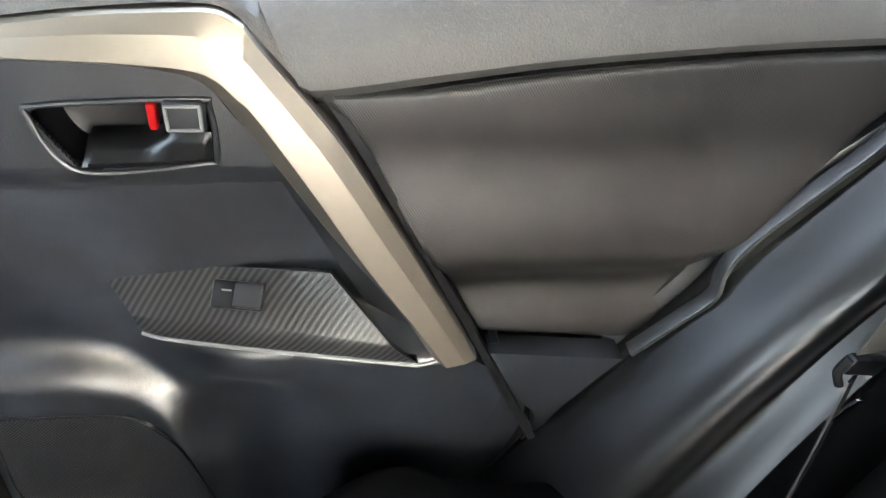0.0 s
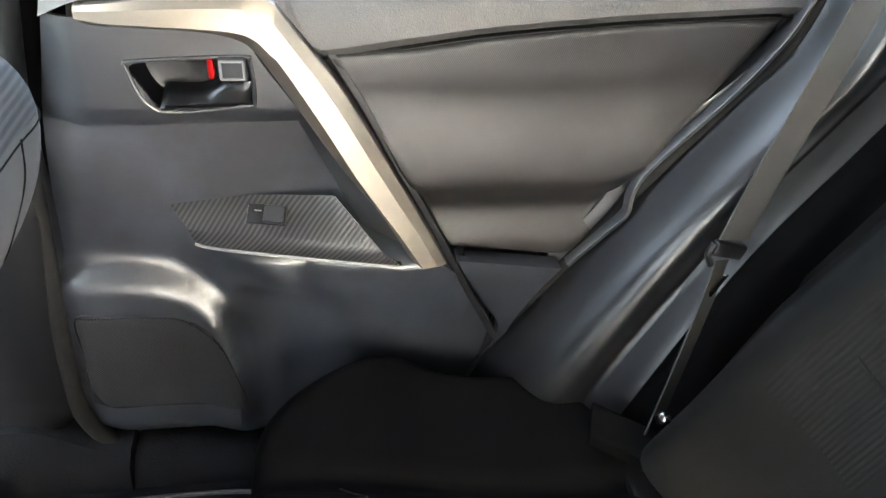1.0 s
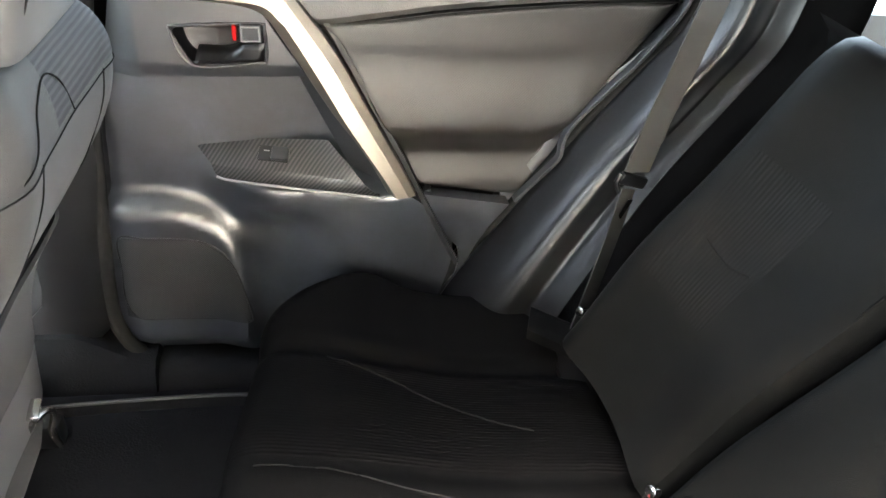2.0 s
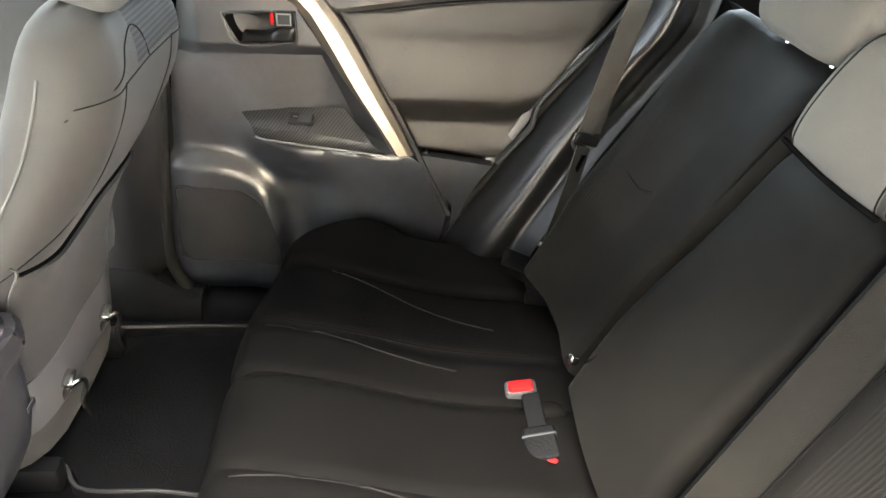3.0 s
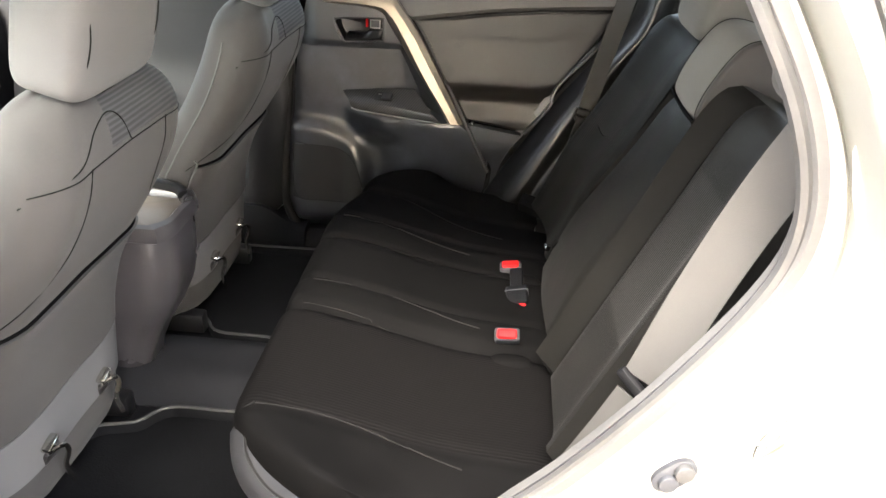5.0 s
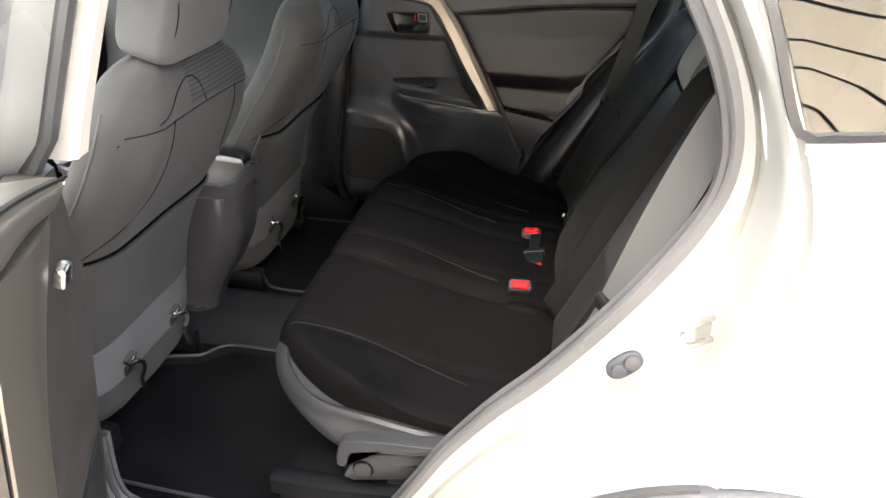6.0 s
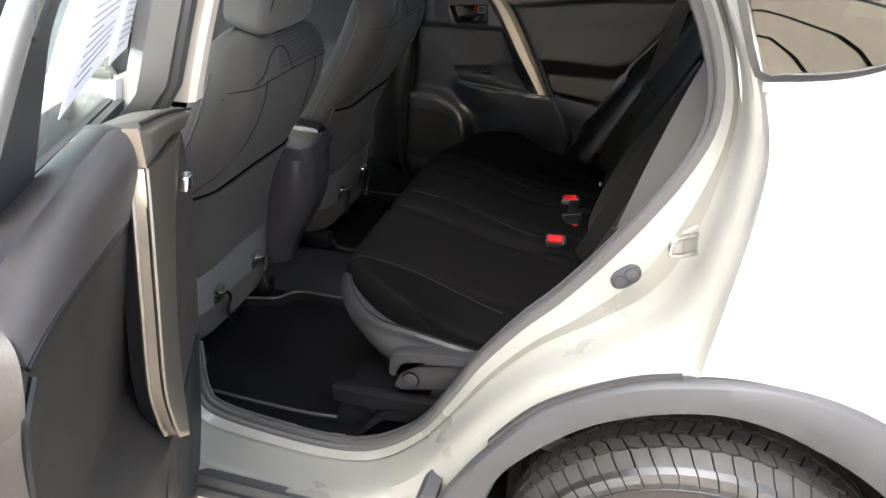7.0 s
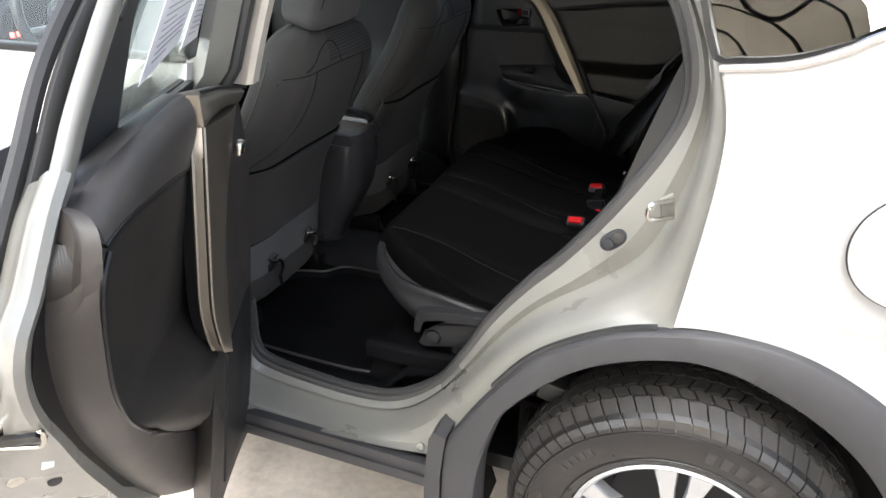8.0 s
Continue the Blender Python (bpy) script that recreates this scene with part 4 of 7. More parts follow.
    i3 = o + (np.array((-0.55, 0.95)) - o) * 0.22
    rows.append(np.stack([i3[:, 0], np.full(90, 0.800), i3[:, 1]], 1))
    bm = bmesh.new()
    sheet(bm, np.array(rows))
    add("door_shell", bm, M_SHADEWHITE, text="white painted inner door shell")
    o2 = coons(o[:30][::-1], o[-30:], o[29:61][[0, *range(2, 31)]], poly_line([o[0], o[89]], 30))
    back = o2 + (np.array((-0.58, 0.95)) - o2) * 0.10
    add("trim_backing", slab(np.stack([back[..., 0], np.full(back.shape[:2], 0.768), back[..., 1]], 2), (0, 0.004, 0)), M_BLACK)
    gx, gz = o2[..., 0], o2[..., 1]
    add("door_skin", slab(np.stack([gx, 0.89 + 0.02 * bump(gz, 1.0, 0.3), gz], 2), (0, 0.004, 0)), M_WHITE)
    rim2 = o + (np.array((-0.55, 0.95)) - o) * 0.02
    seal = np.stack([rim2[:, 0], np.full(90, 0.855), rim2[:, 1]], 1)
    add("door_seal", tube(seal, 0.009, 8, up=(0, 1, 0)), M_RUBBER, text="black rubber door seal")
    # window frame and pane
    fr = bezel_curve([(-1.005, 0.80, 1.26), (-0.975, 0.79, 1.40), (-0.945, 0.77, 1.52), (-0.90, 0.75, 1.60), (-0.80, 0.74, 1.635), (-0.60, 0.74, 1.645), (-0.42, 0.745, 1.62), (-0.28, 0.76, 1.55), (-0.16, 0.785, 1.44), (-0.075, 0.82, 1.34)], 70)
    frame_part = add("window_frame", sweep(fr, [(-0.022, -0.03), (0.022, -0.03), (0.022, 0.012), (0.012, 0.022), (-0.018, 0.022), (-0.022, 0.014)], up=(0, -1, 0)), M_SHADEWHITE)
    inner_fr = fr + (np.array((-0.55, 0.80, 1.30)) - fr) * np.array((0.06, 0.2, 0.07))
    add("glass_run", tube(inner_fr, 0.008, 8, up=(0, 1, 0)), M_RUBBER, frame_part)
    outer_fr = fr + (fr - np.array((-0.55, 0.70, 1.30))) * np.array((0.035, 0.0, 0.035)) + np.array((0, -0.012, 0))
    add("frame_seal", sweep(outer_fr, ring2(0.014, 0.012, 8), up=(0, -1, 0)), M_RUBBER, frame_part)
    belt_seal = [(-0.975, 0.815, 1.272), (-0.7, 0.815, 1.285), (-0.4, 0.815, 1.312), (-0.13, 0.815, 1.338)]
    add("window_seal", sweep(bezel_curve(belt_seal, 30), [(-0.008, -0.012), (0.008, -0.012), (0.008, 0.010), (-0.008, 0.010)]), M_RUBBER)
    lowg = bezel_curve([(-0.985, 0.825, 1.272), (-0.7, 0.825, 1.285), (-0.5, 0.825, 1.302), (-0.36, 0.825, 1.314)], 24)
    upg = bezel_curve([(-0.93, 0.765, 1.52), (-0.85, 0.755, 1.61), (-0.6, 0.75, 1.635), (-0.40, 0.755, 1.59)], 24)
    gl = coons(lowg, upg, poly_line([lowg[0], upg[0]], 12), poly_line([lowg[-1], upg[-1]], 12))
    pane = add("window_pane", slab(gl, (0, 0.004, 0)), M_GLASS)
    pane.visible_shadow = False
    add("divider_bar", sweep(bezel_curve([(-0.345, 0.812, 1.315), (-0.365, 0.785, 1.45), (-0.395, 0.75, 1.60)], 12), [(-0.012, -0.012), (0.012, -0.012), (0.012, 0.012), (-0.012, 0.012)], up=(0, -1, 0)), M_RUBBER, frame_part)
    fixed = coons(bezel_curve([(-0.335, 0.82, 1.318), (-0.13, 0.82, 1.338)], 8), bezel_curve([(-0.385, 0.76, 1.57), (-0.30, 0.765, 1.53)], 8), poly_line([(-0.335, 0.82, 1.318), (-0.385, 0.76, 1.57)], 8), bezel_curve([(-0.13, 0.82, 1.338), (-0.19, 0.785, 1.44), (-0.30, 0.765, 1.53)], 8))
    small = add("fixed_pane", slab(fixed, (0, 0.004, 0)), M_GLASS)
    small.visible_shadow = False
    return door


rear_door("rear_door", "closed rear car door with dark trim, champagne strip and carbon switch panel", Matrix.Identity(4), False)
HINGE, SAG = Vector((-1.142, -0.636, 0)), Vector((-0.5, -0.75, 1.061))
OPEN = Matrix.Translation(HINGE) @ Matrix.Rotation(radians(-64.5), 4, "Z") @ Matrix.Translation((1.091, 0.735, 0))
OPEN = OPEN @ Matrix.Translation(SAG) @ Matrix.Rotation(radians(-10.56), 4, "X") @ Matrix.Rotation(radians(-4.15), 4, "Y") @ Matrix.Translation((0.5, 0.75, -1.1)) @ Matrix.Diagonal((1, -1, 1, 1))
rear_door("rear_door", "wide open white rear car door with dark inner trim and papers", OPEN, True)


# ---- rear bench ----
def cushion_body(centre, half, m=None, power=3.4, nu=28, nv=16, bulge=0.0):
    """A soft rounded block."""
    loops = []
    for v in np.linspace(-math.pi / 2 + 0.06, math.pi / 2 - 0.06, nv):
        cz, sz = abs(math.cos(v)) ** (2 / power), math.copysign(abs(math.sin(v)) ** (2 / power), v)
        ring = [(half[0] * cz * x + bulge * (1 - y * y) * cz, half[1] * cz * y, half[2] * sz) for x, y in ring2(1, 1, nu, power)]
        loops.append(ring)
    m = m or Matrix.Identity(4)
    return loft([[Vector(centre) + m.to_3x3() @ Vector(p) for p in ring] for ring in loops])


def zone(bm, n, test):
    """Gives the side faces of a loft the material index that test(ring, point) returns."""
    bm.faces.ensure_lookup_table()
    for k, f in enumerate(bm.faces):
        f.material_index = test(k // n, k % n)


CUSH = bezel_curve([(-0.70, 0.49), (-0.755, 0.56), (-0.803, 0.66), (-0.830, 0.735), (-0.828, 0.780), (-0.795, 0.805), (-0.72, 0.795), (-0.60, 0.772), (-0.45, 0.745), (-0.27, 0.716)], 70)


def bench_cushion(name, y0, y1, grooves, ribs, text, round0, round1):
    ys = np.linspace(y0, y1, 64)
    low = np.array([(-0.27, 0.56), (-0.45, 0.50), (-0.60, 0.485)])
    base = np.vstack([CUSH, low])
    mid = np.array((-0.52, 0.62))
    loops = []
    for y in ys:
        k = 1.0
        for end, r in ((abs(y - y0), round0), (abs(y - y1), round1)):
            if end < r:
                k -= 0.16 * (r / 0.13) * (1 - math.sqrt(max(0.0, 1 - (1 - end / r) ** 2)))
        p = mid + (base - mid) * k
        plan = 0.0
        for yc, w in ((-0.66, 0.15), (0.64, 0.17)):
            plan += 0.13 * max(0.0, 1 - abs(y - yc) / w) ** 2
        p[:, 0] += plan * step(p[:, 0], -0.5, -0.8)
        for yc, w, d in grooves:
            p[4:70, 1] -= d * math.exp(-((y - yc) / w) ** 2) * step(np.arange(66), 0, 18)
        p[:, 1] -= 0.052 * step(y, 0.12, 0.48) * step(p[:, 1], 0.55, 0.70)
        p[:, 0] += 0.025 * step(y, 0.12, 0.48) * step(p[:, 0], -0.5, -0.8)
        p[10:64, 1] -= 0.012 * bump(p[10:64, 0], -0.50, 0.12) * (1 if round0 + round1 else 0)
        loops.append([(x, y, z) for x, z in p])
    bm = loft(loops)
    n = len(base)

    def kind(j, i):
        y = ys[min(j, 63)]
        if i >= 70:
            return 2
        return 1 if any(a < y < b for a, b in ribs) and 19 < i < 69 else 0

    zone(bm, n, kind)
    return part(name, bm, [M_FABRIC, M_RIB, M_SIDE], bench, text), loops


bench = thing("rear_bench_seat", (-0.5, 0, 0.40), "black fabric rear bench seat with ribbed inserts, split backrests and headrests", "car seat")
cu_right, lr = bench_cushion("cushion", 0.052, 0.64, [(0.42, 0.018, 0.016), (0.165, 0.014, 0.006)], [(0.165, 0.40)], "narrow black fabric seat cushion", 0.03, 0.13)
cu_left, ll = bench_cushion("cushion", -0.66, 0.046, [(-0.235, 0.018, 0.020), (-0.53, 0.014, 0.006), (-0.135, 0.009, 0.006)], [(-0.53, -0.25)], "wide black fabric seat cushion", 0.13, 0.03)


def on_cushion(x, y):
    """Height of the cushion's top at a place."""
    loops, ys = (lr, (0.052, 0.64)) if y > 0.049 else (ll, (-0.66, 0.046))
    k = (y - ys[0]) / (ys[1] - ys[0]) * 63
    ring = np.array(loops[int(np.clip(round(k), 0, 63))])[20:70]
    return float(np.interp(x, ring[:, 0], ring[:, 2]))


def cushion_seam(parent, pts, r=0.0016):
    line = bezel_curve([(x, y, on_cushion(x, y) + 0.0006) for x, y in pts], 40)
    for p in line:
        p[2] = on_cushion(p[0], p[1]) + 0.0006
    part("stitched_seam", tube(line, r, 6), M_SEAM, parent, "pale stitched seam")


cushion_seam(cu_left, [(-0.79, -0.150), (-0.70, -0.138), (-0.60, -0.142), (-0.44, -0.175)])
cushion_seam(cu_left, [(-0.795, -0.53), (-0.70, -0.522), (-0.60, -0.53), (-0.45, -0.565)])
cushion_seam(cu_left, [(-0.79, -0.222), (-0.70, -0.222), (-0.60, -0.238)])
cushion_seam(cu_right, [(-0.70, 0.40), (-0.62, 0.365), (-0.547, 0.322), (-0.457, 0.279), (-0.40, 0.258)])
cushion_seam(cu_right, [(-0.79, 0.158), (-0.70, 0.158), (-0.60, 0.135), (-0.48, 0.12)])
# lower hem of the left bolster
hem = bezel_curve([(-0.80, -0.555, 0.792), (-0.775, -0.615, 0.762), (-0.71, -0.659, 0.735), (-0.60, -0.662, 0.715), (-0.42, -0.662, 0.685)], 40)
part("hem", tube(hem, 0.0018, 6), M_SEAM, cu_left)
skirt = coons(bezel_curve([(-0.672, -0.650, 0.612), (-0.56, -0.668, 0.62), (-0.42, -0.668, 0.63)], 30), bezel_curve([(-0.803, -0.557, 0.790), (-0.777, -0.617, 0.760), (-0.71, -0.663, 0.733), (-0.60, -0.666, 0.713), (-0.42, -0.666, 0.683)], 30),
              bezel_curve([(-0.672, -0.650, 0.612), (-0.745, -0.625, 0.655), (-0.806, -0.585, 0.71), (-0.828, -0.555, 0.75), (-0.803, -0.557, 0.790)], 20), poly_line([(-0.42, -0.668, 0.63), (-0.42, -0.666, 0.683)], 20))
part("side_skirt", slab(pillow(skirt, 0.010, (-0.3, -1, 0), 0.2, 0.2), (0.012, 0.03, 0)), M_SIDE, cu_left, "light grey side skirt")
# piping round the front corner of the ribbed insert
pipe = bezel_curve([(-0.838, -0.30, 0.735), (-0.838, -0.48, 0.735), (-0.832, -0.53, 0.742), (-0.815, -0.535, 0.785), (-0.79, -0.53, 0.804)], 30)
part("piping", tube(pipe, 0.002, 6), M_SEAM, cu_left)

LEANB = radians(24)
UPB, FWD = Vector((math.sin(LEANB), 0, math.cos(LEANB))), Vector((-math.cos(LEANB), 0, math.sin(LEANB)))
FOOT = Vector((-0.29, 0, 0.745))


def backrest(name, y0, y1, height, depth_of, text, taper0=0.0, taper1=0.0, ribs=None):
    """A leaning pad: rings up its length, with depth_of(y share, height share) lifting its face."""
    loops = []
    ns, na = 34, 30
    shares = np.r_[np.linspace(0, 0.86, ns - 10), 1 - 0.14 * np.cos(np.linspace(0.2, math.pi / 2, 10))]
    for s in shares:
        top = max(0.0, (s - 0.86) / 0.14)
        cut = 1 - 0.55 * (1 - math.sqrt(max(0, 1 - top ** 2.2)))
        a, b = y0 + taper0 * s, y1 + taper1 * s
        c, h = (a + b) / 2, (b - a) / 2
        ring = []
        for k in range(na):
            t = k / (na - 1)
            y = c + h * (2 * t - 1)
            e = min(t, 1 - t)
            shoulder = 0.03 * (1 - math.sqrt(max(0, 1 - (1 - min(e / 0.09, 1)) ** 2)))
            f = depth_of(t, s) - shoulder - 0.06 * (1 - cut)
            ring.append(FOOT + UPB * (height * s) + FWD * f + Vector((0, y, 0)))
        for k in range(na):
            t = 1 - k / (na - 1)
            y = c + h * (2 * t - 1) * 0.98
            ring.append(FOOT + UPB * (height * s) - FWD * (0.11 * cut) + Vector((0, y, 0)))
        loops.append(ring)
    bm = loft(loops)
    if ribs:
        zone(bm, 2 * na, lambda j, i: 1 if j < ns and ribs[0] < i / (na - 1) < ribs[1] and ribs[2] < shares[min(j, ns - 1)] < ribs[3] else 0)
    return part(name, bm, [M_LITFABRIC, M_LITRIB], bench, text)


back_right = backrest("backrest", 0.095, 0.555, 0.59, lambda t, s: 0.012 + 0.030 * bump(t, 0.62, 0.10) * (1 - 0.3 * s) - 0.125 * step(t, 0.66, 1.0) - 0.012 * bump(t, 0.3, 0.16) + 0.012 * bump(s, 0.35, 0.2), "narrow outer black backrest with a side bolster", -0.055, -0.035, (0.28, 0.58, 0.3, 0.7))
back_mid = backrest("backrest", -0.225, 0.09, 0.51, lambda t, s: 0.006 + 0.020 * bump(s, 0.30, 0.3) + 0.012 * bump(t, 0.5, 0.4), "middle black backrest with folding armrest", 0.03, -0.055)
back_left = backrest("backrest", -0.625, -0.235, 0.59, lambda t, s: 0.014 + 0.030 * bump(t, 0.90, 0.055) - 0.008 * bump(t, 0.80, 0.03) - 0.03 * step(t, 0.95, 1.0) - 0.08 * step(t, 0.28, 0.0) + 0.02 * bump(t, 0.24, 0.08), "outer black backrest behind the belt", 0.03, 0.035, (0.3, 0.72, 0.3, 0.78))


def back_line(pts, lift, r, mat, name, parent, text=""):
    line = bezel_curve([FOOT + UPB * s + FWD * (lift if len(p) < 3 else p[2]) + Vector((0, p[0], 0)) for p in pts for s in (p[1],)], 40)
    return part(name, tube(line, r, 6), mat, parent, text)


back_line([(0.06, 0.06), (0.03, 0.11), (-0.03, 0.14), (-0.13, 0.145), (-0.19, 0.10)], 0.026, 0.002, M_GROOVE, "armrest_seam", back_mid)
back_line([(0.115, 0.02), (0.10, 0.2), (0.075, 0.4), (0.055, 0.53)], 0.006, 0.0022, M_GROOVE, "edge_gap", back_right)
back_line([(-0.232, 0.02), (-0.22, 0.2), (-0.205, 0.4), (-0.198, 0.50)], 0.006, 0.0022, M_GROOVE, "edge_gap", back_left)
back_line([(-0.313, 0.03, 0.008), (-0.304, 0.2, 0.008), (-0.293, 0.4, 0.008), (-0.283, 0.53, 0.006)], 0.0, 0.0022, M_GROOVE, "bolster_seam", back_left)
back_line([(0.22, 0.30, 0.014), (0.27, 0.285, 0.016), (0.33, 0.30, 0.030), (0.345, 0.36, 0.034)], 0.0, 0.0015, M_SEAM, "stitched_seam", back_right)
for y, par in ((0.435, back_right), (0.085, back_right), (-0.273, back_left)):
    p = Vector((-0.278, y, 0.785)) + FWD * (0.010 if y > 0.3 else 0.026)
    part("metal_stud", disc(p, FWD + Vector((0, -0.3, 0)), 0.0085, 0.006, 14), M_STEEL, par, "small plated stud")


def headrest(parent, name, at, half, lean, text, mat, posts, power=3.6):
    m = Matrix.Rotation(lean, 4, "Y")
    pad = part(name, cushion_body(at, half, m, power), mat, parent, text)
    for dy in posts:
        foot = Vector(at) + m.to_3x3() @ Vector((0, dy, -half[2] - 0.045))
        top = Vector(at) + m.to_3x3() @ Vector((0, dy, -half[2] + 0.02))
        part("post", tube([foot, (foot + top) / 2, top], 0.006, 10, up=(0, 1, 0)), M_CHROME, pad, "chrome headrest post")
        part("post_guide", block((0.03, 0.028, 0.014), Matrix.Translation(foot + Vector((0, 0, 0.006))) @ m, 0.005), M_BLACK, pad)
    return pad


headrest(bench, "headrest", (0.0, 0.165, 1.385), (0.055, 0.125, 0.115), LEANB * 0.6, "grey fabric headrest on chrome posts", M_GREYFAB, (-0.06, 0.06), 5.5)
# low saddle headrest: a thick profile drawn across, with darker end caps
saddle = bezel_curve([(-0.100, 1.205), (-0.092, 1.245), (-0.066, 1.300), (-0.040, 1.332), (-0.005, 1.340), (0.045, 1.325), (0.085, 1.290), (0.095, 1.245), (0.060, 1.225), (0.0, 1.205), (-0.055, 1.190), (-0.088, 1.190)], 60, closed=True)
mid = saddle.mean(0)
ends = ((-0.166, 0.90), (-0.163, 0.955), (-0.155, 0.985), (-0.142, 1.0), (-0.06, 1.012), (0.018, 1.0), (0.031, 0.985), (0.039, 0.955), (0.042, 0.90))
bm = loft([[(x, y, z) for x, z in mid + (saddle - mid) * k] for y, k in ends])
zone(bm, 60, lambda j, i: 1 if j < 2 or j > 7 else 0)
low_rest = part("headrest", bm, [M_GREYFAB, M_CAP], bench, "low grey saddle headrest with brown-grey sides")
for y, k in ((-0.152, 0.992), (0.028, 0.992)):
    part("headrest_seam", tube([(x, y, z) for x, z in mid + (saddle - mid) * k], 0.0012, 6, up=(0, 1, 0), closed=True), M_SEAM, low_rest)
# near-black tube drawn as the shadow along the headrest's lower edge
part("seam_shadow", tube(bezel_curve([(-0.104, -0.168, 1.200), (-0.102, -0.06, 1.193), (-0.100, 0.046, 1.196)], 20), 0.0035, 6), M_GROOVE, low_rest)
headrest(bench, "headrest", (0.015, -0.43, 1.41), (0.055, 0.125, 0.115), LEANB * 0.6, "grey fabric headrest on chrome posts", M_GREYFAB, (-0.06, 0.06), 5.5)

# cushion flap beside the outer belt anchor
flap = coons(poly_line([(-0.36, 0.47, 0.722), (-0.275, 0.40, 0.722)], 10), poly_line([(-0.345, 0.515, 0.735), (-0.262, 0.45, 0.735)], 10), poly_line([(-0.36, 0.47, 0.722), (-0.345, 0.515, 0.735)], 8), poly_line([(-0.275, 0.40, 0.722), (-0.262, 0.45, 0.735)], 8))
part("anchor_flap", slab(pillow(flap, 0.006, (0, 0, 1)), (0, 0, -0.02)), M_FABRIC, bench)
part("metal_stud", disc((-0.270, 0.425, 0.735), (-0.6, -0.2, 0.8), 0.009, 0.006, 14), M_STEEL, bench)
part("seat_core", block((0.30, 1.20, 0.22), pose(-0.16, 0, 0.56), 0.01), M_BLACK, bench)
# base, lever unit and rail on the open side
part("seat_base", loft([[(-0.70, y, 0.42), (-0.30, y, 0.42), (-0.30, y, 0.64), (-0.66, y, 0.62)] for y in (-0.635, 0.60)]), M_MAT, bench)
lev = bezel_curve([(-0.668, 0.619), (-0.663, 0.660), (-0.651, 0.677), (-0.60, 0.688), (-0.54, 0.693), (-0.473, 0.694), (-0.470, 0.680), (-0.516, 0.672), (-0.575, 0.664), (-0.636, 0.655), (-0.648, 0.640), (-0.654, 0.617)], 60, closed=True)
part("recline_lever", loft([[(x, y, z) for x, z in (lev - lev.mean(0)) * k + lev.mean(0)] for y, k in ((-0.655, 1), (-0.690, 1), (-0.697, 0.97), (-0.699, 0.93))]), M_SIDE, bench, "grey plastic recline lever")
cov = poly_line([(-0.660, 0.578), (-0.637, 0.636), (-0.522, 0.662), (-0.460, 0.672), (-0.452, 0.640), (-0.518, 0.634), (-0.532, 0.597), (-0.643, 0.570), (-0.659, 0.577)], 64)
cover = part("hinge_cover", loft([[(x, y, z) for x, z in (cov - cov.mean(0)) * k + cov.mean(0)] for y, k in ((-0.64, 1), (-0.680, 1), (-0.684, 0.97), (-0.685, 0.93))]), M_SIDE, bench, "dark grey hinge cover")
part("cover_button", disc((-0.620, -0.686, 0.605), (0, -1, 0), 0.017, 0.004, 24), M_SIDE, cover)
part("button_gap", tube([(-0.620 + 0.0185 * math.cos(a), -0.6855, 0.605 + 0.0185 * math.sin(a)) for a in np.linspace(0, 2 * math.pi, 28, endpoint=False)], 0.0014, 6, up=(0, 1, 0), closed=True), M_GROOVE, cover)
rail = bezel_curve([(-0.808, -0.66, 0.522), (-0.705, -0.665, 0.526), (-0.585, -0.665, 0.535), (-0.46, -0.66, 0.548)], 20)
part("seat_rail", sweep(rail, [(-0.02, -0.025), (0.02, -0.025), (0.02, 0.01), (0.012, 0.016), (-0.012, 0.016), (-0.02, 0.01)]), M_MAT, bench, "black plastic rail cover")
part("rail_foot", loft([[(-0.82, y, 0.40), (-0.45, y, 0.40), (-0.45, y, 0.53), (-0.79, y, 0.505)] for y in (-0.655, -0.45)]), M_MAT, bench)


# ---- belts ----
def belt(name, at, label):
    return thing(name, at, label, "seat belt", group="rear seat belts")


def webbing(points, side, width, parent, name="webbing", text="", thick=0.0022):
    """A flat band along a line, side giving its width's direction."""
    p = bezel_curve(points, 30)
    sd = np.array(side, float)
    sd = sd / np.linalg.norm(sd)
    prof = [(-width / 2, -thick / 2), (width / 2, -thick / 2), (width / 2, thick / 2), (-width / 2, thick / 2)]
    loops = []
    for i in range(len(p)):
        t = p[min(i + 1, len(p) - 1)] - p[max(i - 1, 0)]
        t /= np.linalg.norm(t)
        s = sd - t * np.dot(sd, t)
        s /= np.linalg.norm(s)
        nrm = np.cross(s, t)
        loops.append([p[i] + s * a + nrm * b for a, b in prof])
    return part(name, loft(loops), M_WEB, parent, text, smooth=False)


belt_r = belt("seat_belt", (-0.27, 0.46, 0.72), "grey webbing seat belt hanging beside the black trim, tongue parked")
webbing([(-0.100, 0.578, 1.42), (-0.137, 0.566, 1.26), (-0.160, 0.560, 1.16), (-0.178, 0.557, 1.083), (-0.196, 0.553, 0.985)], (1.0, 0.25, 0.12), 0.050, belt_r)
webbing([(-0.205, 0.548, 0.955), (-0.222, 0.525, 0.89), (-0.248, 0.495, 0.81), (-0.278, 0.462, 0.72)], (0.75, 0.60, 0.1), 0.046, belt_r)
part("tongue", block((0.054, 0.013, 0.022), pose(-0.200, 0.551, 0.970, 0, 18, 10), 0.005), M_BLACK, belt_r, "black plastic belt tongue")
part("tongue_loop", tube(bezel_curve([(-0.224, 0.547, 0.985), (-0.229, 0.546, 0.968), (-0.222, 0.543, 0.952)], 12), 0.0045, 8, up=(0, 1, 0)), M_BLACK, belt_r)
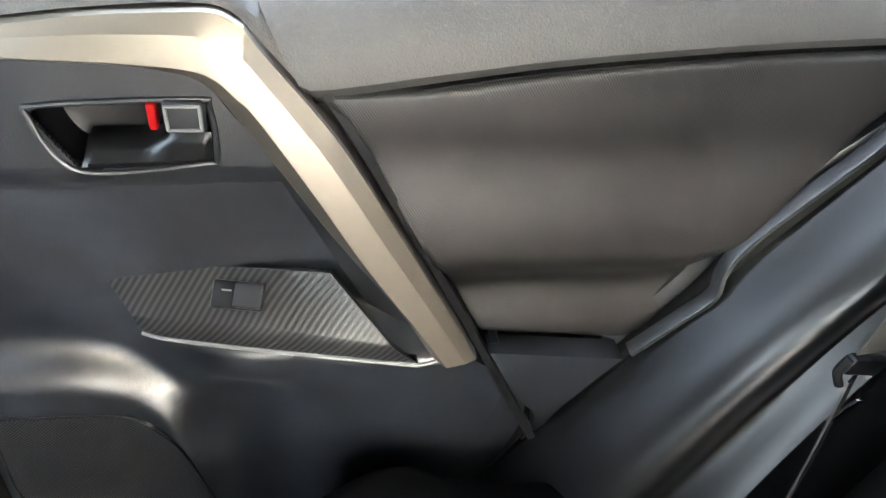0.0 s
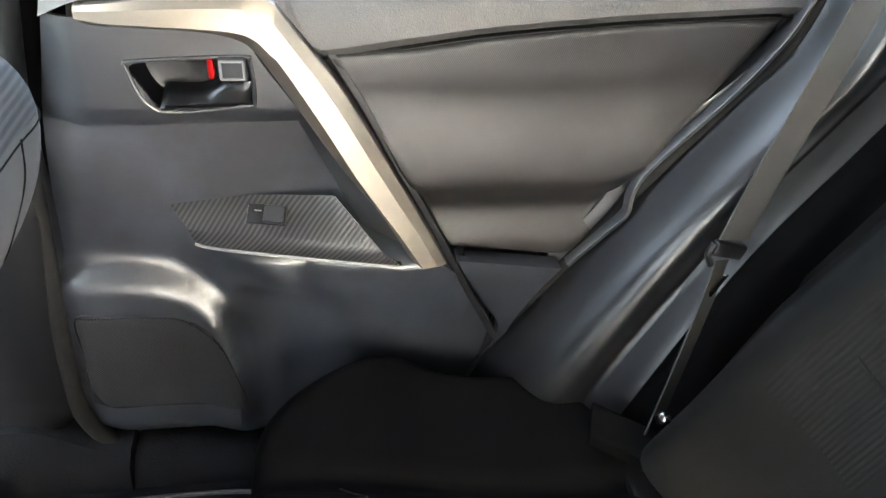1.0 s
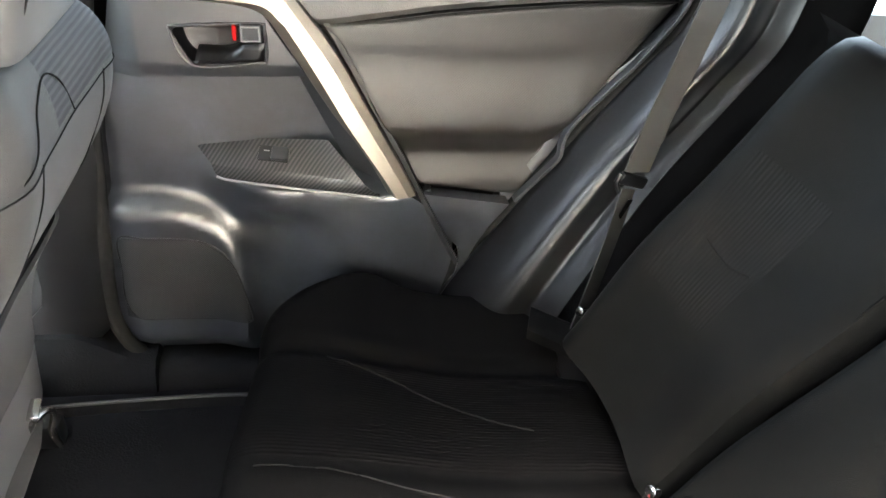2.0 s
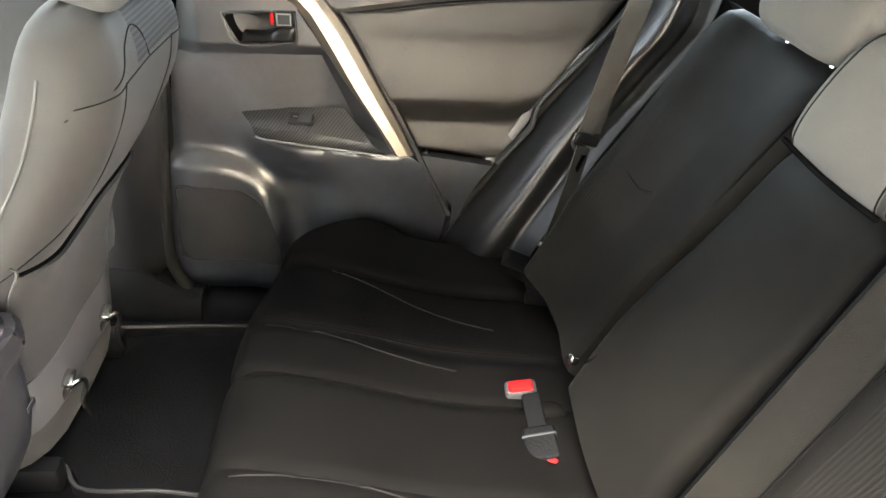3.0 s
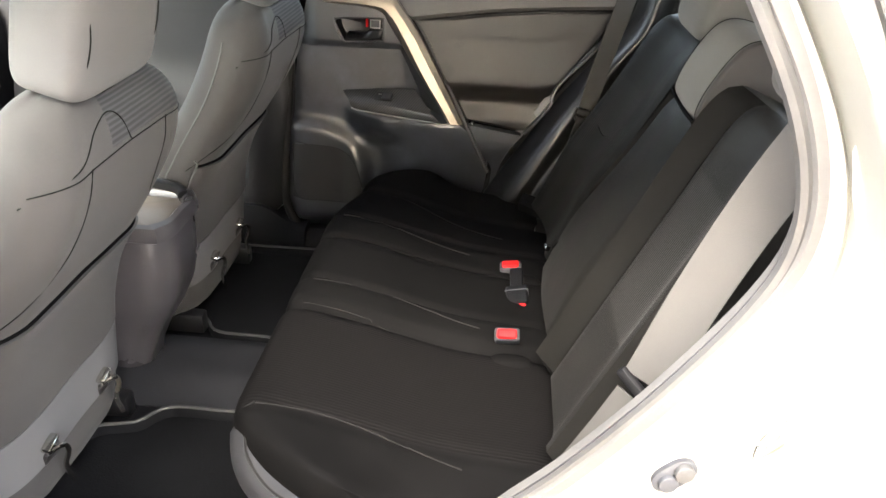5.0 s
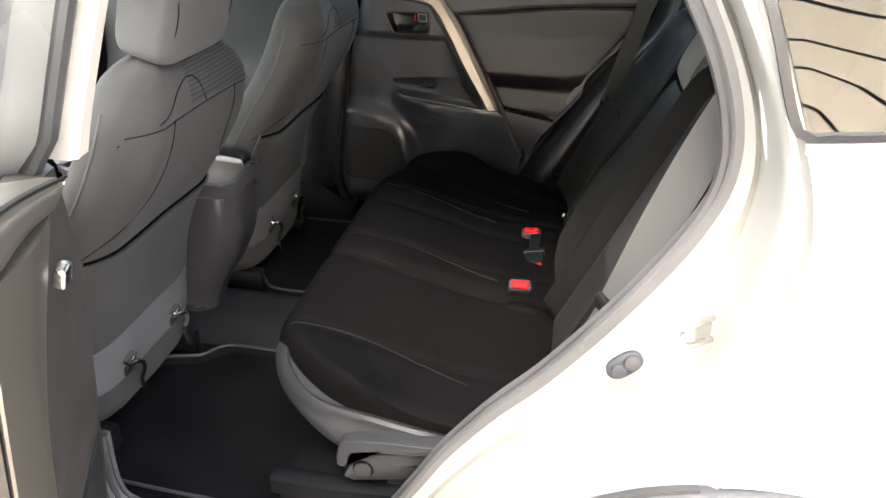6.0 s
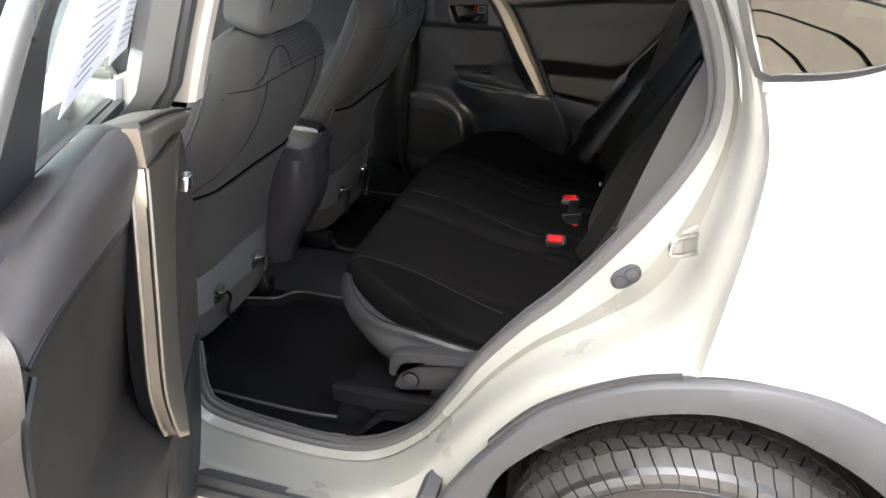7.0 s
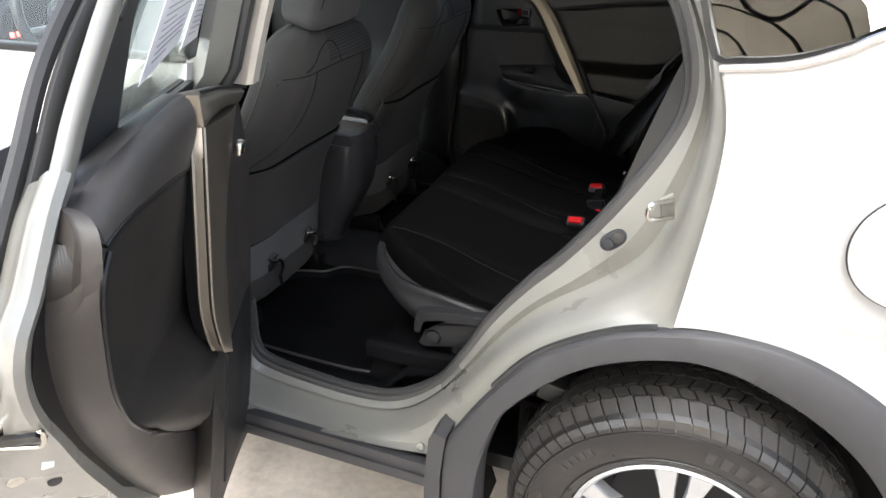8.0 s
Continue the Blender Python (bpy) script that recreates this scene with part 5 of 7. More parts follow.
part("tongue_blade", block((0.010, 0.003, 0.042), pose(-0.212, 0.530, 0.928, 10, 12, 12), 0.001), M_CHROME, belt_r, "chrome tongue blade")
belt_l = belt("seat_belt", (-0.30, -0.60, 0.73), "grey webbing seat belt along the open side's backrest")
webbing([(-0.06, -0.66, 1.46), (-0.10, -0.645, 1.36), (-0.135, -0.63, 1.26), (-0.175, -0.622, 1.13), (-0.215, -0.62, 0.985)], (0.62, -0.45, -0.45), 0.062, belt_l)
webbing([(-0.225, -0.62, 0.955), (-0.25, -0.61, 0.88), (-0.28, -0.60, 0.80), (-0.30, -0.59, 0.74)], (0.62, -0.45, -0.45), 0.055, belt_l)
part("tongue", block((0.085, 0.014, 0.016), Matrix.Translation((-0.218, -0.624, 0.968)) @ Vector((0.62, -0.45, -0.5)).to_track_quat("X", "Z").to_matrix().to_4x4(), 0.005), M_BLACK, belt_l, "black plastic belt tongue")


def buckle(at, lean, turned, label, shell):
    b = thing("belt_buckle", at, label, "belt buckle", group="belt buckles")
    m = Matrix.Translation(at) @ Euler((radians(lean), radians(turned), 0)).to_matrix().to_4x4()
    part("housing", block((0.050, 0.027, 0.058), m @ pose(0, 0, -0.008), 0.006, 3), shell, b)
    part("housing_band", block((0.052, 0.029, 0.004), m @ pose(0, 0, -0.020), 0.0015), M_BUCKLE, b)
    part("release_button", block((0.040, 0.020, 0.018), m @ pose(0, -0.001, 0.018), 0.005, 3), M_RED, b, "bright red release button")
    part("stalk", block((0.03, 0.012, 0.08), m @ pose(0, 0.002, -0.06), 0.005), M_MAT, b)
    return b


buckle((-0.378, 0.080, 0.728), 12, -8, "belt buckle with red button standing in the seat crease", M_BUCKLE)
buckle((-0.362, -0.036, 0.722), 102, -12, "belt buckle with red button tipped over in the crease", M_MAT)
buckle((-0.384, -0.205, 0.742), 38, -4, "belt buckle with bright red button facing up", M_BUCKLE)
pocket = cushion_body((-0.375, -0.265, 0.715), (0.045, 0.022, 0.022), None, 2.6)
part("strap_sleeve", pocket, M_FABRIC, bench)
part("strap_sleeve", cushion_body((-0.345, 0.045, 0.712), (0.036, 0.018, 0.026), None, 2.6), M_FABRIC, bench)


# ---- front seats ----
SEAT_Z = (0.50, 0.62, 0.735, 0.86, 0.92, 0.98, 1.05, 1.11, 1.17, 1.21, 1.24, 1.26)
SEAT_X = (-1.252, -1.243, -1.230, -1.190, -1.155, -1.118, -1.074, -1.045, -1.030, -1.034, -1.050, -1.085)
SEAT_W = (0.215, 0.226, 0.238, 0.250, 0.255, 0.257, 0.254, 0.249, 0.236, 0.215, 0.178, 0.10)
SEAT_D = (0.066, 0.070, 0.074, 0.082, 0.085, 0.085, 0.084, 0.082, 0.076, 0.066, 0.048, 0.012)


def front_seat(yc, shift, label):
    """A bucket back: rings up its height, leaning by SEAT_X, with a map pocket, seams and a hard lower shield."""
    seat = thing("front_seat", (-1.335 + shift, yc, 0.38), label, "car seat", group="front seats")
    zs = np.array([*np.linspace(0.50, 1.17, 30), 1.185, 1.20, 1.212, 1.224, 1.234, 1.243, 1.25, 1.256, 1.26])
    smooth_at = np.array(bezel_curve(list(zip(SEAT_Z, SEAT_X, SEAT_W, SEAT_D)), 120))

    def surface(a, z, lift=0.0):
        x0, w, d = (np.interp(z, smooth_at[:, 0], smooth_at[:, k]) for k in (1, 2, 3))
        c, q = math.cos(a), math.sin(a)
        x = (d + lift) * math.copysign(abs(c) ** 0.66, c)
        y = (w + lift) * math.copysign(abs(q) ** 0.62, q)
        # soft hollow over the pocket and rolls along both sides
        if c > 0:
            x += 0.010 * math.exp(-((abs(y) / w - 0.72) / 0.16) ** 2) * float(step(z, 0.80, 1.0)) - 0.006 * math.exp(-(y / w / 0.4) ** 2)
        sag = 0.035 * float(step(z, 1.15, 1.25)) * (1 - abs(q) ** 2)
        return Vector((x0 - 0.8 * d + x + shift, yc + y, z + 0.4 * sag))

    def rear(y, z, lift=0.001):
        """A place on the rear face, y from -1 to 1 across it."""
        return surface(math.asin(math.copysign(min(1, abs(y)) ** (1 / 0.62), y)), z, lift)

    n = 64
    angles = np.linspace(0, 2 * math.pi, n, endpoint=False)
    bm = loft([[surface(a, z) for a in angles] for z in zs])
    ribbed = lambda j, i: 1 if 1.165 < zs[min(j, len(zs) - 1)] < 1.25 and -0.18 < math.sin(angles[i]) < 0.92 and math.cos(angles[i]) > 0.1 else 0
    zone(bm, n, ribbed)
    back = part("backrest", bm, [M_FRONTSEAT, M_FRONTRIB], seat, "grey-black fabric backrest")
    us, vs = np.linspace(-0.93, 0.93, 40), np.linspace(0.665, 0.905, 18)
    outer = np.array([[rear(u, z, 0.002 + 0.007 * min(1, (0.93 - abs(u)) / 0.06) + 0.004 * step(z, 0.80, 0.90)) for u in us] for z in vs])
    inner = np.array([[rear(u, z, -0.006) for u in us] for z in vs])
    part("map_pocket", slab(outer, inner), M_FRONTSEAT, back, "fabric map pocket")
    part("pocket_gap", tube([rear(u, 0.9085, 0.003) for u in us], 0.0030, 6), M_GROOVE, back)
    for sg in (-1, 1):
        pipe = [rear(sg * 0.935, z, 0.004) for z in np.linspace(0.655, 0.885, 16)] + [rear(sg * u, z, 0.003) for u, z in ((0.94, 0.905), (0.955, 0.92), (0.975, 0.928))]
        part("piping", tube(bezel_curve(pipe, 30), 0.0020, 6, up=(1, 0, 0)), M_PIPE, back)
        line = bezel_curve([rear(sg * 0.52, 1.165), rear(sg * 0.52, 1.12), rear(sg * 0.53, 1.06), rear(sg * 0.60, 1.01), rear(sg * 0.78, 0.965), rear(sg * 0.92, 0.93), rear(sg * 0.985, 0.90)], 40)
        part("stitched_seam", tube(line, 0.0009, 6, up=(1, 0, 0)), M_SEAM, back)
        part("piping", tube([surface(sg * 1.60, z, 0.001) for z in np.linspace(0.56, 1.20, 30)], 0.0022, 6, up=(1, 0, 0)), M_PIPE, back)
    arch = bezel_curve([rear(-0.98, 1.15), rear(-0.7, 1.175), rear(-0.42, 1.205), rear(-0.2, 1.215), rear(-0.06, 1.20), rear(0.02, 1.165)], 40)
    part("stitched_seam", tube(arch, 0.0010, 6), M_SEAM, back)
    cross = bezel_curve([rear(u, 1.163) for u in np.linspace(-0.96, 0.97, 24)], 40)
    part("stitched_seam", tube(cross, 0.0009, 6), M_SEAM, back)
    us, vs = np.linspace(-0.97, 0.97, 36), np.linspace(0.545, 0.66, 9)
    part("lower_shield", slab(np.array([[rear(u, z, 0.007) for u in us] for z in vs]), np.array([[rear(u, z, -0.004) for u in us] for z in vs])), M_SHIELD, seat, "light grey lower seat shield")
    part("seat_cushion", cushion_body((-1.535 + shift, yc, 0.52), (0.30, 0.255, 0.10), None, 4.0), M_FRONTSEAT, seat, "grey-black fabric seat cushion")
    for sg in (-1, 1):
        y, x = yc + sg * 0.10, -1.225 + shift
        part("seat_rail", block((0.52, 0.040, 0.06), pose(x - 0.27, yc + sg * 0.19, 0.425), 0.008), M_BLACK, seat)
        part("rail_bracket", block((0.07, 0.05, 0.032), pose(x - 0.035, y, 0.565, 0, 20, 0), 0.008), M_BEAM, seat)
        part("rail_hook", tube(bezel_curve([(x + 0.010, y - 0.03, 0.585), (x + 0.022, y, 0.580), (x + 0.022, y + 0.010, 0.555), (x + 0.012, y + 0.006, 0.52), (x + 0.016, y + 0.012, 0.475)], 20), 0.0052, 8, up=(0, 1, 0)), M_STEEL, seat, "bare steel rail hook")
        part("hook_tab", block((0.018, 0.045, 0.010), pose(x + 0.006, y - 0.012, 0.593, 0, 15, 10), 0.003), M_STEEL, seat)
    lean = radians(25.5)
    pad_at = Vector((-1.048 + shift, yc, 1.352))
    pad = headrest(seat, "headrest", pad_at, (0.055, 0.135, 0.095), lean * 0.6, "grey fabric headrest", M_HEADREST, (-0.06, 0.06), 5.5)
    turned = Matrix.Rotation(lean * 0.6, 3, "Y")
    for dy in (-0.105, 0.105):
        part("headrest_seam", tube([pad_at + turned @ Vector((0.054 * math.sin(t), dy, 0.094 * math.cos(t))) for t in np.linspace(0.5, 2.6, 16)], 0.0012, 6, up=(0, 1, 0)), M_SEAM, pad)
    part("guide_collar", block((0.036, 0.062, 0.014), Matrix.Translation((-1.045 + shift, yc - 0.01, 1.262)) @ Matrix.Rotation(lean, 4, "Y"), 0.006), M_STEEL, pad)
    return seat


front_seat(-0.352, 0.0, "grey-black fabric driver's seat seen from behind with map pocket")
front_seat(0.372, 0.045, "grey-black fabric passenger seat seen from behind with map pocket")


# ---- car shell: floor, sills, pillars, roof ----
def wall_piece(name, bm, mat, label, category="car body", kind="structure", smooth=True):
    return tagged(part(name, bm, mat, None, smooth=smooth), label, category, kind=kind)


def deck(name, x0, x1, y0, y1, zfun, mat, label, nx=40, ny=40, thick=0.02):
    xs, ys = np.linspace(x0, x1, nx), np.linspace(y0, y1, ny)
    g = np.array([[(x, y, zfun(x, y)) for y in ys] for x in xs])
    return wall_piece(name, slab(g, (0, 0, -thick)), mat, label)


def floor_z(x, y):
    hump = 0.055 * math.exp(-(y / 0.13) ** 4)
    kick = 0.10 * float(step(x, -0.78, -0.66))
    lip = 0.03 * float(step(abs(y), 0.60, 0.68))
    return 0.385 + hump + kick + lip


deck("floor", -2.2, -0.25, -0.70, 0.70, floor_z, M_CARPET, "dark carpeted footwell floor with a low tunnel", 60, 60)
tun = np.array([[(x, y, floor_z(x, y) + 0.004 + 0.006 * math.cos(y / 0.14 * 1.57)) for y in np.linspace(-0.14, 0.14, 24)] for x in np.linspace(-1.32, -0.80, 24)])
wall_piece("tunnel_carpet", slab(tun, (0, 0, -0.01)), M_TUNNEL, "brown-grey carpet over the floor tunnel")


def floor_mat(y_in, y_out, label):
    """A tray mat with a raised rim and a cut corner."""
    m = thing("floor_mat", (-1.05, (y_in + y_out) / 2, 0.39), label, "floor mat", group="rear floor mats")
    s = math.copysign(1, y_out - y_in)
    outline = bezel_curve([(-0.80, y_in), (-1.02, y_in), (-1.15, y_in + s * 0.005), (-1.20, y_in + s * 0.06), (-1.245, y_in + s * 0.075), (-1.30, y_in + s * 0.10), (-1.34, y_in + s * 0.2), (-1.345, y_out - s * 0.08), (-1.30, y_out - s * 0.02), (-1.1, y_out), (-0.84, y_out), (-0.78, y_out - s * 0.05), (-0.77, (y_in + y_out) / 2)], 90, closed=True)
    c = outline.mean(0)
    rings = []
    for k, z in ((1.0, 0.387), (1.0, 0.412), (0.985, 0.418), (0.965, 0.412), (0.945, 0.396), (0.5, 0.395), (0.05, 0.395)):
        rings.append([(*(c + (p - c) * k), z) for p in outline])
    part("tray", loft(rings), M_MAT, m)
    rim = [(*(c + (p - c) * 0.985), 0.418) for p in outline]
    part("rim", tube(rim, 0.004, 6, closed=True), M_RUBBER, m, "raised rubber rim")
    return m


floor_mat(-0.145, -0.655, "black rubber tray floor mat with a raised rim")
floor_mat(0.145, 0.64, "black rubber tray floor mat in the far footwell")

# right-hand sill plate, two lengths that meet under the door's front edge
for x0, x1 in ((-1.60, -1.043), (-1.039, -0.55)):
    prof = [(0.655, 0.385), (0.675, 0.452), (0.70, 0.470), (0.76, 0.472), (0.80, 0.44), (0.80, 0.30), (0.66, 0.30)]
    loops = []
    for x in np.linspace(x0, x1, 24):
        lift = 0.06 * float(step(x, -1.07, -1.20)) if x < -1.041 else 0.0
        loops.append([(x, y, z + (lift if 0.69 < y < 0.77 else 0) - (0.018 if x > -1.041 else 0) * (z > 0.44)) for y, z in prof])
    wall_piece("sill_plate", loft(loops), M_MAT, "black plastic door sill plate", "sill plate")
# right-hand lower centre pillar
pil = []
for z in np.linspace(0.47, 1.66, 30):
    a = -1.095 + 0.03 * float(step(z, 0.62, 1.0)) + 0.06 * float(step(z, 1.0, 1.6)) - 0.07 * float(step(z, 0.56, 0.47))
    b = -1.235 + 0.05 * float(step(z, 0.6, 1.1)) - 0.10 * float(step(z, 0.62, 0.47))
    yf = 0.715 - 0.03 * (z - 0.5) + 0.015 * float(step(z, 0.9, 1.2))
    pil.append([(a, yf + 0.055, z), (a - 0.008, yf + 0.012, z), (a - 0.03, yf, z), (b + 0.03, yf, z), (b + 0.006, yf + 0.012, z), (b, yf + 0.06, z)])
wall_piece("pillar_trim", loft(pil), M_GLOSS, "glossy black centre pillar trim", "pillar trim")
seal_r = bezel_curve([(-1.03, 0.728, 1.30), (-1.066, 0.728, 1.08), (-1.085, 0.728, 0.90), (-1.112, 0.728, 0.62), (-1.105, 0.728, 0.52), (-1.07, 0.728, 0.455), (-1.01, 0.728, 0.425), (-0.62, 0.728, 0.415), (-0.52, 0.735, 0.53), (-0.44, 0.715, 0.70), (-0.36, 0.705, 0.81), (-0.285, 0.70, 0.925), (-0.255, 0.70, 0.985), (-0.15, 0.705, 1.115), (-0.095, 0.71, 1.19), (-0.075, 0.72, 1.28), (-0.10, 0.73, 1.40)], 120)
wall_piece("door_seal_right", tube(seal_r, 0.015, 10, up=(0, 1, 0)), M_LINER, "black rubber seal round the far door opening", "door seal")
# Two added black sheets keep the gaps round the far door dark.
wall_piece("far_jamb_filler", slab(coons(poly_line([(-1.16, 0.775, 0.44), (-0.98, 0.775, 0.40)], 6), poly_line([(-1.10, 0.785, 1.30), (-0.96, 0.785, 1.30)], 6), poly_line([(-1.16, 0.775, 0.44), (-1.10, 0.785, 1.30)], 6), poly_line([(-0.98, 0.775, 0.40), (-0.96, 0.785, 1.30)], 6)), (0, 0.01, 0)), M_GROOVE, "black filler sheet behind the far door's front edge", "door jamb")
wall_piece("far_sill_filler", block((0.50, 0.02, 0.50), pose(-0.42, 0.785, 0.60), 0.004), M_GROOVE, "black filler sheet at the far sill", "side trim")
# wheel-house trim between the far door and the bench
edge = bezel_curve([(-0.075, 0.700, 1.30), (-0.10, 0.695, 1.19), (-0.165, 0.69, 1.105), (-0.27, 0.685, 0.965), (-0.345, 0.685, 0.845), (-0.43, 0.69, 0.705), (-0.47, 0.70, 0.62), (-0.52, 0.70, 0.50)], 50)
inner = bezel_curve([(0.12, 0.56, 1.30), (0.10, 0.55, 1.19), (0.05, 0.535, 1.105), (-0.04, 0.515, 0.965), (-0.11, 0.48, 0.845), (-0.18, 0.43, 0.715), (-0.21, 0.41, 0.62), (-0.25, 0.40, 0.50)], 50)
rows = []
for k in np.linspace(0, 1, 64):
    line = edge * (1 - k) + inner * k
    roll = 0.050 * math.sin(math.pi * min(k / 0.46, 1)) ** 1.3 + 0.014 * float(step(k, 0.44, 0.60)) - 0.020 * float(step(k, 0.70, 0.95))
    off = np.stack([-0.25 * roll * np.ones(50), -roll * np.ones(50), np.zeros(50)], 1)
    rows.append(line + off)
cut = int(0.60 * len(rows))
wall_piece("wheelhouse_trim", slab(np.array(rows[:cut]), (0.01, 0.03, 0)), M_GLOSS, "glossy black moulded trim beside the rear seat", "side trim")
wall_piece("seat_side_filler", slab(np.array(rows[cut - 1:]) + np.array((0.004, 0.004, 0)), (0.01, 0.03, 0)), M_FABRIC, "black fabric filler between side trim and backrest", "side trim")
second_seal = edge + np.array((0.012, -0.008, 0.0))
wall_piece("trim_seal", tube(second_seal, 0.006, 8, up=(0, 1, 0)), M_RUBBER, "black rubber trim seal", "door seal")
# load space: side trims, floor, tailgate, and the glass above
for s in (1, -1):
    top_z = 1.205 if s > 0 else 1.32
    g = coons(poly_line([(0.0, s * 0.64, 0.6), (0.95, s * 0.64, 0.6)], 10), poly_line([(-0.09, s * 0.71, top_z), (0.95, s * 0.71, top_z)], 10), poly_line([(0.0, s * 0.64, 0.6), (-0.09, s * 0.71, top_z)], 8), poly_line([(0.95, s * 0.64, 0.6), (0.95, s * 0.71, top_z)], 8))
    wall_piece("load_side_trim", slab(g, (0, s * 0.03, 0)), M_BELTLINE, "grey load space side trim", "side trim")
    post = bezel_curve([(-0.06, s * 0.74, 1.30), (-0.10, s * 0.72, 1.42), (-0.20, s * 0.66, 1.60), (-0.25, s * 0.62, 1.68)], 16)
    wall_piece("rear_pillar", sweep(post, [(-0.03, -0.02), (0.03, -0.02), (0.03, 0.02), (-0.03, 0.02)], up=(0, -s, 0)), M_PANEL if s > 0 else M_HEAD, "pillar between door and quarter window", "pillar")
deck("load_floor", -0.1, 0.98, -0.64, 0.64, lambda x, y: 0.72, M_CARPET, "dark load space floor", 4, 4)
wall_piece("tailgate_trim", block((0.05, 1.36, 0.62), pose(0.98, 0, 1.0, 0, 0, 0), 0.01), M_PANEL, "dark tailgate trim", "tailgate")
rear_glass = wall_piece("rear_glass", block((0.006, 1.2, 0.44), pose(0.90, 0, 1.50, 0, -18, 0), 0.002), M_GLASS, "rear window pane", "window")
rear_glass.visible_shadow = False
far_quarter = wall_piece("quarter_glass", slab(coons(poly_line([(-0.03, 0.79, 1.19), (0.70, 0.79, 1.19)], 8), poly_line([(-0.16, 0.70, 1.60), (0.60, 0.70, 1.60)], 8), poly_line([(-0.03, 0.79, 1.19), (-0.16, 0.70, 1.60)], 6), poly_line([(0.70, 0.79, 1.19), (0.60, 0.70, 1.60)], 6)), (0, 0.004, 0)), M_GLASS, "far quarter window pane", "window")
far_quarter.visible_shadow = False
wall_piece("quarter_divider", block((0.048, 0.02, 0.42), pose(-0.030, 0.745, 1.40, 12, -8, 0), 0.005), M_BLACK, "black quarter window divider", "window")
g = coons(poly_line([(-0.02, 0.895, 0.4), (1.0, 0.86, 0.5)], 10), poly_line([(-0.03, 0.815, 1.19), (0.95, 0.80, 1.19)], 10), poly_line([(-0.02, 0.895, 0.4), (-0.03, 0.815, 1.19)], 10), poly_line([(1.0, 0.86, 0.5), (0.95, 0.80, 1.19)], 10))
wall_piece("far_quarter_panel", slab(g, (0, -0.02, 0)), M_WHITE, "white far quarter panel", "body panel")
# roof and headliner
g = np.array([[(x, y, 1.695 - 0.09 * abs(y / 0.66) ** 4 - 0.05 * float(step(x, 0.3, 1.0)) - 0.08 * float(step(x, -1.5, -2.0))) for y in np.linspace(-0.66, 0.66, 20)] for x in np.linspace(-1.75, 0.85, 20)])
tagged(part("ceiling", slab(g - np.array((0, 0, 0.03)), (0, 0, 0.015)), M_HEAD, None), "light grey fabric headliner", "headliner", kind="structure")
wall_piece("roof", slab(g, (0, 0, 0.03)), M_WHITE, "white car roof", "roof")
